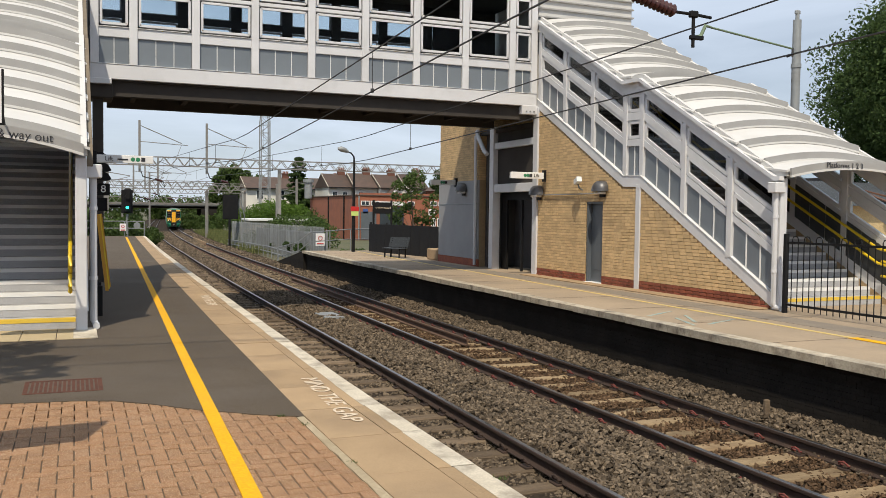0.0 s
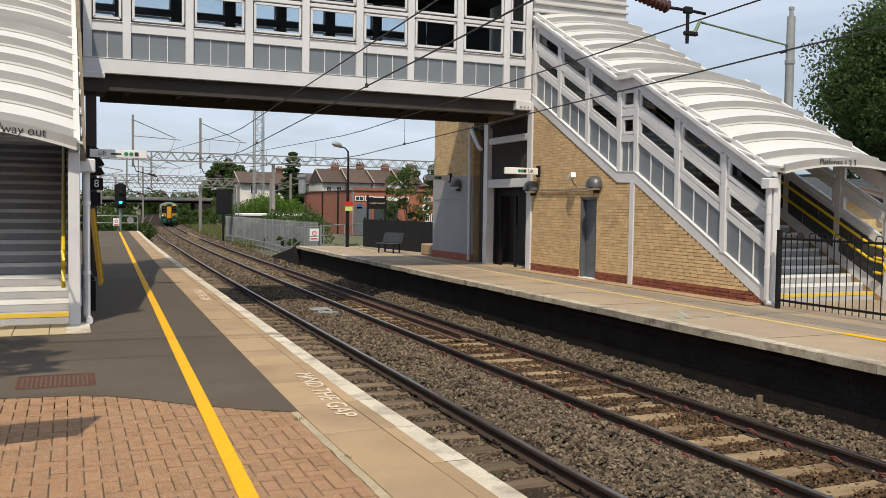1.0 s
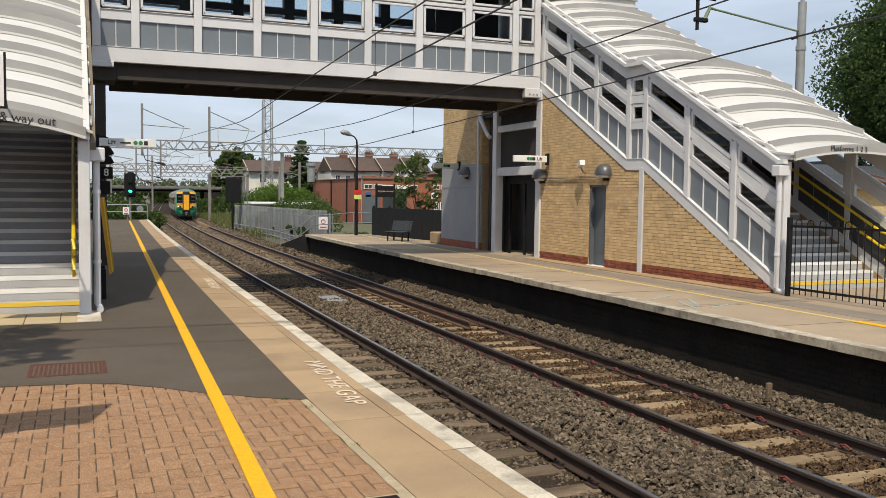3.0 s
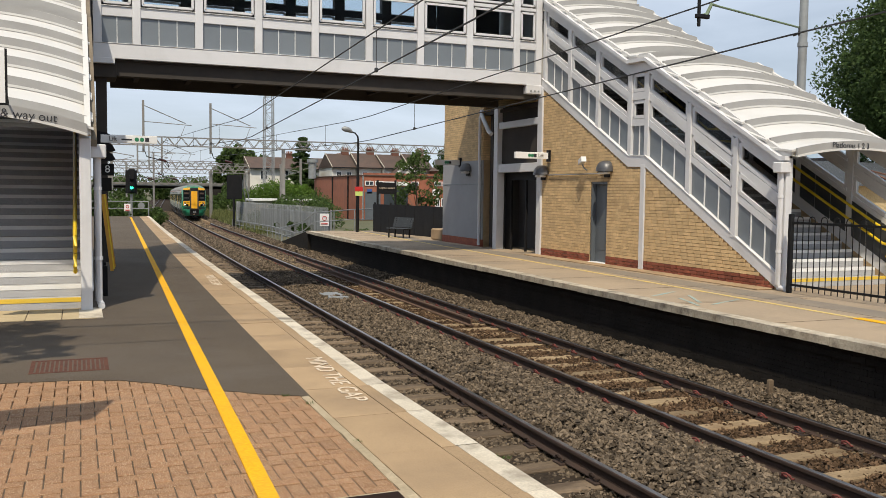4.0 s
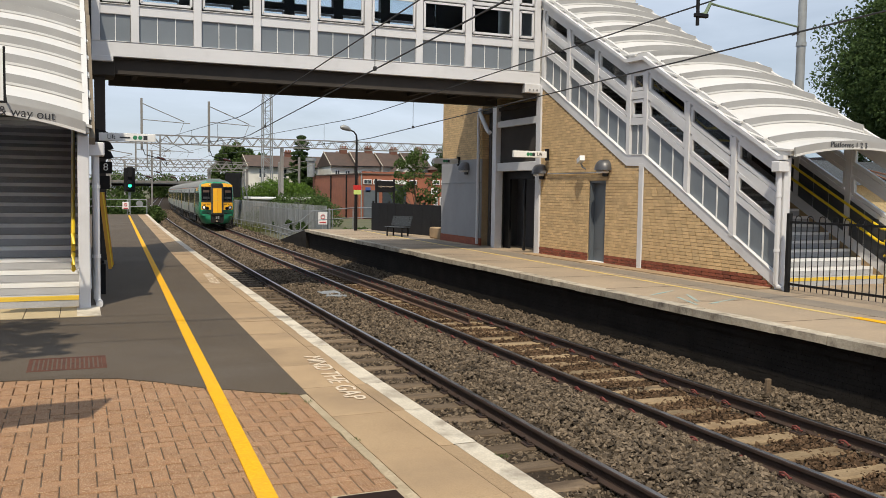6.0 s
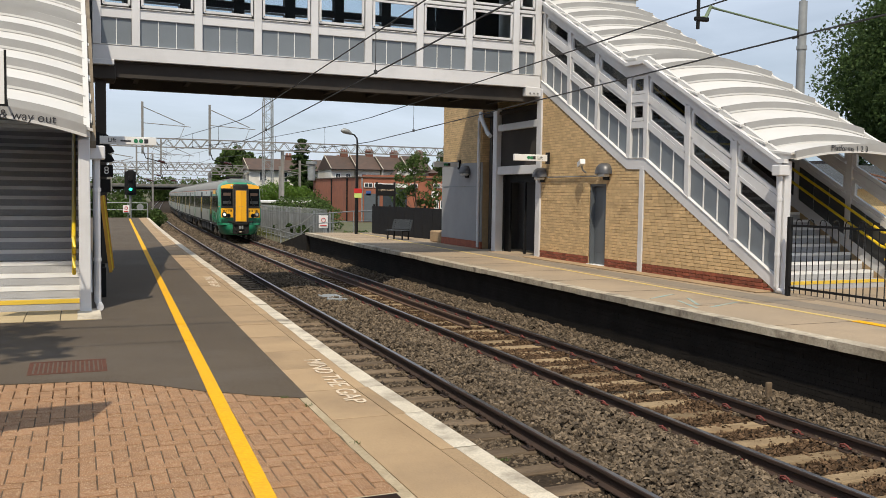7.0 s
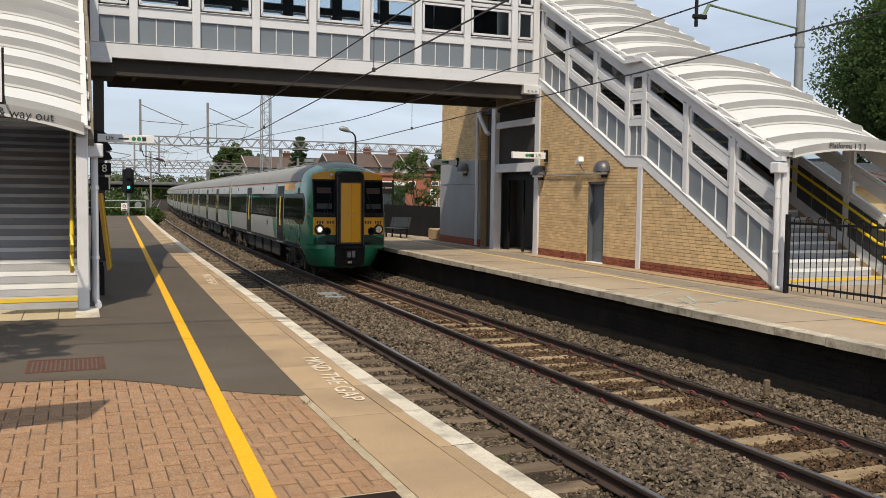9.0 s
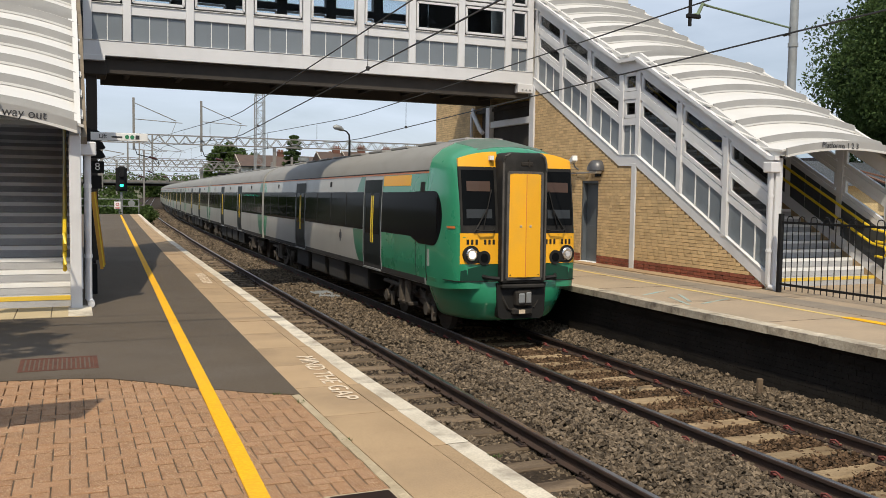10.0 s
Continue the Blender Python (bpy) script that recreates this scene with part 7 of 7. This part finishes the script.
def make_signals():
    s = thing("signal", (3.2, 62, -1.25), "dark colour-light signal showing green", "signal")
    part("head", Geo().box(2.95, 3.40, 62, 62.35, 1.5, 3.1, 0.08), BLACK, s)
    part("backboard", Geo().box(2.78, 3.5, 62.1, 62.14, 1.45, 3.0), BLACK, s)
    for z in (2.55, 2.05):
        part("hood", Geo().tube([(3.15, 62.0, z), (3.15, 61.7, z)], 0.16, 12), BLACK, s)
    part("lit_lens", Geo().tube([(3.15, 61.99, 1.84), (3.15, 61.9, 1.84)], 0.10, 14), SIGNAL_ON, s, "lit green lens")
    part("post", Geo().tube([(3.15, 62.3, 1.4), (3.15, 62.3, -1.3)], 0.08, 8), GALV, s)
    part("platform_rail", Geo().tube([(2.3, 62, 3.3), (3.9, 62, 3.3)], 0.04, 6), GALV, s)
    part("dial", Geo().tube([(3.75, 62.0, 0.65), (3.75, 61.95, 0.65)], 0.22, 12), GALV, s)
    r = thing("signal", (11.1, 70, -1.25), "signal seen from behind with a dark backboard on a post", "signal")
    part("backboard", Geo().box(10.55, 11.75, 70, 70.06, 1.05, 2.95, 0.03), BLACK, r)
    part("post", Geo().tube([(11.1, 70.1, 2.9), (11.1, 70.1, -1.3)], 0.09, 8), BLACK, r)
    part("ladder", Geo().bar((11.7, 70.3, 2.6), (12.6, 71.0, -1.2), 0.05, 0.05).bar((12.0, 70.3, 2.6), (12.9, 71.0, -1.2), 0.05, 0.05), GALV, r)
    pn = thing("panel_fence", (10.2, 80, -1.2), "low pale panel barrier beside the track", "barrier")
    for i in range(7):
        y = 84 - i * 1.8
        part("panel", Geo().box(10.0 + bend(y) - 2.0, 10.08 + bend(y) - 2.0, y, y + 1.3, -1.2, -0.85, 0.02), COPING, pn)


def make_platform_things():
    # tall lamp
    l = thing("platform_lamp", (11.2, 37.1, 0), "black lamp post with a swan-neck arm and grey lantern", "lamp post")
    part("pole", Geo().tube([(11.2, 37.1, 0), (11.2, 37.1, 1.2), (11.22, 37.1, 3.9), (11.2, 37.1, 4.15), (11.08, 37.1, 4.3), (10.9, 37.1, 4.36)], [0.075, 0.07, 0.045, 0.035, 0.03, 0.03], 10), BLACK, l, smooth=True)
    part("lantern", Geo().tube([(10.95, 37.1, 4.34), (10.8, 37.1, 4.42), (10.6, 37.1, 4.47), (10.48, 37.1, 4.47)], [0.05, 0.11, 0.12, 0.05], 10), GALV, l, smooth=True)
    part("red_sign", Geo().box(11.05, 11.42, 37.0, 37.02, 1.78, 1.98, 0.003), SIGN_RED, l, "small red sign")
    part("lime_sign", Geo().box(11.07, 11.40, 37.0, 37.02, 1.58, 1.77, 0.003), SIGN_LIME, l, "small lime sign")
    # bench
    b = thing("bench", (11.6, 32.4, 0), "grey metal platform bench with a perforated back", "bench")
    c, s = math.cos(radians(-22)), math.sin(radians(-22))
    def at(u, w, z):
        # u along the bench, w to its back
        return (11.28 + (w * 0.86 + u * 0.50) * 0.88, 32.2 + (w * 0.50 - u * 0.86) * 0.88, z * 0.82)
    for i in range(5):
        part("seat_slat", Geo().bar(at(-0.55, i * 0.095, 0.44), at(0.55, i * 0.095, 0.44), 0.08, 0.025), BENCH, b)
    for i in range(5):
        part("back_slat", Geo().bar(at(-0.55, 0.44 + i * 0.03, 0.54 + i * 0.09), at(0.55, 0.44 + i * 0.03, 0.54 + i * 0.09), 0.03, 0.085), BENCH, b)
    for u in (-0.42, 0.42):
        part("leg", Geo().bar(at(u, 0.0, 0.42), at(u, 0.0, 0), 0.05, 0.05).bar(at(u, 0.42, 0.42), at(u, 0.42, 0), 0.05, 0.05).bar(at(u, 0, 0.42), at(u, 0.42, 0.42), 0.05, 0.05).bar(at(u, 0.42, 0.42), at(u, 0.58, 0.95), 0.04, 0.04), BLACK, b)
    # dark hoarding
    f = thing("hoarding", (12.6, 34, 0), "black boarded fence behind the platform", "fence")
    n = 8
    for i in range(n):
        ya, yb = 37.6 - i * 0.76, 37.6 - (i + 1) * 0.76 + 0.02
        xa, xb = 12.1 + i * 0.112, 12.1 + (i + 1) * 0.112
        part("board", Geo().bar((xa, ya, 0.6), (xb, yb, 0.6), 0.04, 1.24), BLACK, f)
    for i in range(0, n + 1, 2):
        part("post", Geo().box(12.12 + i * 0.112, 12.2 + i * 0.112, 37.56 - i * 0.76, 37.64 - i * 0.76, 0, 1.3), BLACK, f)
    k = single("concrete_block", Geo().box(12.25, 13.1, 29.9, 31.0, 0, 0.42, 0.04), COPING, "pale concrete planter block beside the lift tower", "concrete block")
    # name board on two posts
    nb = thing("name_board", (13.0, 38.5, 0), "dark station name board on two black posts", "sign")
    part("board", Geo().box(12.62, 13.42, 38.46, 38.5, 1.68, 2.2, 0.01), BLACK, nb)
    for x in (12.58, 13.44):
        part("post", Geo().box(x - 0.04, x + 0.04, 38.46, 38.54, -0.3, 2.3), BLACK, nb)
    writing("lettering", "Leighton Buzzard", 0.105, pose(13.02, 38.452, 1.95, 90), LETTER_WHITE, nb)
    # direction signs hung from brackets
    def hang_sign(x0, x1, y, z0, z1, label, post_x):
        sg = thing("direction_sign", (x1, y, z0), label, "sign", "direction signs")
        part("board", Geo().box(x0, x1, y - 0.05, y + 0.05, z0, z1, 0.008), SIGN_WHITE, sg)
        part("bracket", Geo().box(post_x - 0.03, post_x + 0.05, y - 0.06, y + 0.06, z0 - 0.07, z1 + 0.07, 0.005), BLACK, sg)
        L = x1 - x0
        h = z1 - z0
        for i, m in enumerate((SIGN_GREEN, SIGN_GREEN, SIGN_DARK)):
            u = x0 + L * ((0.42 if x0 > 5 else 0.66) + 0.085 * i)
            part("pictogram", Geo().tube([(u, y - 0.05, (z0 + z1) / 2), (u, y - 0.056, (z0 + z1) / 2)], h * 0.26, 14) if m is SIGN_GREEN else Geo().box(u - h * 0.24, u + h * 0.24, y - 0.056, y - 0.05, z0 + h * 0.25, z1 - h * 0.25), m, sg)
        return sg
    a = hang_sign(11.07, 12.1, 21.8, 2.74, 2.92, "white direction sign with round symbols on a black bracket", 12.12)
    writing("lettering", "Lift", 0.13, pose(11.86, 21.742, 2.83, 90), SIGN_DARK, a)
    a = hang_sign(11.25, 12.2, 28.2, 2.72, 2.90, "white direction sign on the lift tower", 12.2)
    a = hang_sign(0.30, 1.47, 19.0, 2.69, 2.85, "white direction sign hung beside the near stair", 0.34)
    writing("lettering", "Lift", 0.12, pose(0.62, 18.942, 2.77, 90), SIGN_DARK, a)
    part("text_bar", Geo().box(0.78, 0.98, 18.944, 18.95, 2.75, 2.78), SIGN_DARK, a)
    part("arm", Geo().box(0.10, 0.34, 18.98, 19.02, 2.84, 2.9), BLACK, a)
    # bulkhead lamps on the walls
    def dome(x, y, z, label):
        d = thing("wall_lamp", (x, y, z), label, "wall lamp", "dome wall lamps")
        rings = []
        for i in range(7):
            t = i / 6 * math.pi / 2
            r, h = 0.25 * math.cos(t) ** 0.7 + 0.001, 0.27 * math.sin(t)
            rings.append([(x - 0.06 - (0.24 * math.cos(t) ** 0.7) * max(0.0, math.sin(math.pi * k / 12)) , y + r * math.cos(math.pi * k / 12), z - 0.05 + h) for k in range(13)] + [(x + 0.0, y + r * math.cos(math.pi * (12 - k) / 12), z - 0.05 + h) for k in range(13)])
        part("hood", Geo().rings(rings), LAMP_GREY, d, "dark grey rounded hood", smooth=True)
        part("lens", Geo().box(x - 0.2, x, y - 0.16, y + 0.16, z - 0.12, z - 0.05, 0.02), PALE_BEAD, d)
        part("back_plate", Geo().box(x - 0.03, x + 0.02, y - 0.12, y + 0.12, z - 0.2, z + 0.2, 0.01), BLACK, d)
    dome(WX - 0.02, 18.95, 2.40, "dark grey domed lamp on the brick wall")
    dome(WX - 0.05, 22.2, 2.36, "dark grey domed lamp beside the lift entrance")
    dome(12.2, 27.5, 2.55, "dark grey domed lamp on the lift tower")
    cm = thing("security_camera", (12.1, 20.25, 2.6), "white security camera on a wall bracket", "camera")
    part("camera_body", Geo().bar((11.98, 19.68, 2.68), (12.08, 20.0, 2.60), 0.13, 0.13), SIGN_WHITE, cm)
    part("bracket", Geo().tube([(12.06, 19.9, 2.60), (12.12, 19.9, 2.46), (12.22, 19.9, 2.40)], 0.022, 6), GALV, cm)
    cd = single("conduit", Geo().tube([(12.2, 21.9, 2.30), (12.2, 19.35, 2.30)], 0.018, 6), GALV, "thin galvanised conduit along the brick wall", "conduit")


LAMP_GREY = mat("dark grey lamp metal", (0.12, 0.12, 0.125), (0.09, 0.09, 0.095), 4, 0.4, metal=0.4)


def make_railing():
    r = thing("platform_railing", (12.1, 11, 0), "black steel bow-top railing at the foot of the stairs", "railing")
    ya, yb = 12.55, 3.0
    part("top_bar", Geo().box(12.07, 12.11, yb, ya, 1.28, 1.32), BLACK, r)
    part("bottom_bar", Geo().box(12.07, 12.11, yb, ya, 0.14, 0.18), BLACK, r)
    part("end_post", Geo().box(12.05, 12.13, ya - 0.03, ya + 0.05, 0, 1.46, 0.008), BLACK, r)
    part("end_post", Geo().box(12.05, 12.13, 9.6, 9.68, 0, 1.46, 0.008), BLACK, r)
    y = ya - 0.14
    k = 0
    while y > 7.5:
        part("baluster", Geo().tube([(12.09, y, 0.06), (12.09, y, 1.36), (12.09, y - 0.02, 1.405), (12.09, y - 0.07, 1.42), (12.09, y - 0.12, 1.405), (12.09, y - 0.14, 1.36), (12.09, y - 0.14, 0.06)], 0.0095, 6), BLACK, r)
        y -= 0.28
        k += 1


def make_near_things():
    # drain grate in the tarmac
    g = thing("drain_grate", (-0.13, 9.45, 0), "rusty red slotted drain grate set in the tarmac", "drain grate")
    part("frame", Geo().box(-0.48, 0.24, 9.15, 9.2, 0.0, 0.008).box(-0.48, 0.24, 9.78, 9.83, 0, 0.008).box(-0.48, -0.44, 9.2, 9.78, 0, 0.008).box(0.20, 0.24, 9.2, 9.78, 0, 0.008), GRATE, g)
    part("tray", Geo().box(-0.46, 0.22, 9.17, 9.81, 0.0005, 0.003), GRATE_DARK, g)
    for i in range(15):
        x = -0.42 + i * 0.042
        part("slat", Geo().box(x, x + 0.027, 9.2, 9.78, 0.001, 0.007), GRATE, g)
    # painted warnings on the coping
    for x, y, a in ((2.17, 8.1, 93), (2.345, 17.7, 93)):
        writing("warning_text", "MIND THE GAP", 0.255, pose(x + 0.04, y, 0.008, 0, 0, -a) @ Matrix.Diagonal((1.16, 1.0, 1, 1)), LETTER_WHITE, NEAR_PLATFORM)
    # tactile pad at the foot of the near stair
    for i in range(8):
        x = -3.4 + i * 0.45
        part("pad_slab", Geo().box(x, x + 0.44, 12.85, 13.95, 0.0, 0.014, 0.005), PAD, NEAR_PLATFORM, "pale buff paving slab")
    part("pad_slab", Geo().box(-0.04, 0.27, 12.86, 14.0, 0.0, 0.02, 0.005), EDGE_WHITE, NEAR_PLATFORM)
    # stepped hoods of a platform indicator
    s = thing("platform_indicator", (0.5, 20, 2), "dark hooded platform indicator with a number 8 board", "indicator")
    part("number_board", Geo().box(0.40, 0.67, 20.0, 20.03, 2.05, 2.30, 0.004), BLACK, s)
    writing("digit", "8", 0.22, pose(0.54, 19.995, 2.18, 90), SIGN_WHITE, s)
    for i in range(3):
        z = 2.36 + i * 0.19
        part("hood", Geo().prism([(0.30, z), (0.62, z), (0.70, z + 0.03), (0.64, z + 0.14), (0.52, z + 0.21), (0.30, z + 0.21)], 1, 19.9, 20.3), BLACK, s)
    part("bracket", Geo().box(0.26, 0.36, 20.0, 20.1, 0.0, 3.0), BLACK, s)
    part("lower_board", Geo().box(0.38, 0.62, 20.0, 20.03, 1.72, 2.0, 0.004), BLACK, s)
    # amber cabinet beside the post
    m = thing("help_cabinet", (0.4, 16.2, 0), "amber slatted guard on a dark frame beside the stair", "cabinet")
    for k, (ya, m_) in enumerate(((15.5, ORANGE_GUARD), (15.9, YELLOW_RAIL), (16.3, ORANGE_GUARD))):
        part("slat", Geo().bar((0.33 + 0.03 * k, ya, 1.68), (0.47 + 0.03 * k, ya, 0.42), 0.09, 0.05), m_, m, "amber leaning slat")
    part("back_board", Geo().box(0.28, 0.34, 15.5, 16.4, 0.3, 1.62, 0.01), BLACK, m)
    part("leg", Geo().box(0.30, 0.40, 15.5, 15.6, 0, 0.5), BLACK, m)
    part("leg", Geo().box(0.30, 0.40, 16.3, 16.4, 0, 0.5), BLACK, m)
    # frame of a notice beside the near stair
    n = thing("notice_frame", (-0.9, 11.8, 2.7), "pale notice panel with a dark frame hung under the canopy", "sign")
    part("panel", Geo().box(-1.9, -0.81, 11.78, 11.8, 2.78, 3.40), SIGN_WHITE, n)
    part("frame", Geo().box(-0.81, -0.785, 11.775, 11.82, 2.755, 3.42).box(-1.9, -0.81, 11.775, 11.82, 2.755, 2.78), BLACK, n)
    part("hanger", Geo().tube([(-0.9, 11.8, 3.38), (-0.9, 12.6, 3.3), (-0.9, 13.6, 2.9)], 0.015, 6), BLACK, n)
    # gutter channel up the side of the near stair
    part("channel", Geo().rings([[(0.15, y, z), (0.235, y, z), (0.235, y, z + 0.1), (0.15, y, z + 0.1)] for y, z in ((12.95, 2.38), (17.35, 4.9), (18.05, 4.95), (22.4, 7.25))]), CHANNEL, STAIR_L, "brown weathered gutter channel")
    # column of the bridge on this platform
    cl = thing("bridge_column", (0.55, 22.9, 0), "dark grey steel column under the footbridge", "column")
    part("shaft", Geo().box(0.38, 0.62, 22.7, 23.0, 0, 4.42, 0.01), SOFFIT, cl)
    # grey cover slab between the tracks, and spare bits
    single("cable_cover", Geo().box(6.02, 6.55, 22.4, 23.6, BED_Z + 0.06, BED_Z + 0.12, 0.01), GALV, "grey cable cover slab between the tracks", "cover")
    single("marker_post", Geo().box(8.58, 8.66, 9.2, 9.26, -1.1, -0.70, 0.01), SLEEPER, "short pale concrete marker post at the platform wall", "marker post")


GRATE_DARK = mat("dirty grate tray", (0.026, 0.016, 0.013), (0.018, 0.011, 0.009), 8, 0.95, spec=0.1)
GRATE = mat("rusty grate", (0.125, 0.055, 0.038), (0.075, 0.036, 0.027), 8, 0.9, bump=0.3, spec=0.15)
PAD = mat("buff paving slab", (0.50, 0.40, 0.24), (0.43, 0.34, 0.20), 3, 0.85, bump=0.3, vary=0.08)


def make_stair_writing():
    # lettering on the arched fascias
    writing("fascia_text", "Platforms 1 2 3", 0.152, pose(13.56, 12.635, 2.755, 90, 0, 0), SIGN_DARK, STAIR_R)
    writing("fascia_text", "& way out", 0.173, pose(-0.64, 12.635, 2.765, 90) @ pose(0, 0, 0, 0, 0, -4), SIGN_DARK, STAIR_L)


def make_lamp_mast():
    m = thing("mast", (16.9, 17.4, 0), "grey steel mast rising behind the stair roof", "mast")
    part("shaft", Geo().tube([(16.9, 17.4, 0), (16.9, 17.4, 5.9), (16.9, 17.4, 6.75)], [0.12, 0.11, 0.105], 12), GALV, m, smooth=True)
    part("cap", Geo().tube([(16.9, 17.4, 6.75), (16.9, 17.4, 6.95)], 0.05, 8).box(16.82, 16.98, 17.36, 17.44, 6.9, 7.0, 0.02), GALV, m)
    part("band", Geo().tube([(16.9, 17.4, 5.55), (16.9, 17.4, 5.65)], 0.13, 12), GALV, m)


make_overhead()
make_background()
make_palisade()
make_signals()
make_platform_things()
make_railing()
make_near_things()
for k, (wx, wy) in enumerate(((1.60, 7.47), (1.72, 7.1), (1.76, 5.9), (2.58, 5.2))):
    make_grass("joint_weeds", (wx, wx + 0.07, wy, wy + 0.07, 0.0), 22, 0.026, 40 + k, LEAF, 0.004, 0.012)
cover = thing("manhole_cover", (1.54, 4.65, 0), "rusty brown inspection cover set in the block paving", "manhole cover")
part("frame", Geo().box(1.33, 1.75, 4.44, 4.86, 0.0, 0.006, 0.002), FILLET, cover)
part("plate", Geo().box(1.36, 1.72, 4.47, 4.83, 0.004, 0.011, 0.002), GRATE_DARK, cover)
make_stair_writing()
STAIR_L.location.y += 0.85
make_lamp_mast()


def make_beyond_view():
    """Unseen board and tree added beside the viewer to throw the paving's shadows."""
    b = thing("information_board", (-1.9, 6.5, 0), "unseen grey board on two posts, cut to throw a shadow", "sign")
    # outline fitted to the shadow it has to throw
    part("board", Geo().prism([(-2.85, 1.0), (-1.6, 1.0), (-1.3, 1.6), (-0.95, 1.8), (-0.56, 1.9), (-0.66, 2.8), (-2.7, 2.45)], 1, 6.03, 6.09), GALV, b)
    for x in (-3.0, -2.1):
        part("post", Geo().tube([(x + 0.3, 6.06, 0), (x + 0.3, 6.06, 1.1)], 0.04, 8), GALV, b)
    make_tree((-3.9, 7.1, 0.0), 7.8, 1.8, "unseen slender leafy tree placed for its shadow", LEAF, 31, 26, 80, 0.14, 0.10, 0.62)


make_beyond_view()
# Unseen wall, added so the train's windows reflect something dark.
single("wall_west", Geo().box(-7.3, -7.0, -18, 50, 0.0, 3.6), HOUSE_BRICK, "unseen brick wall added to darken the train's window reflections", kind="structure")


motions()
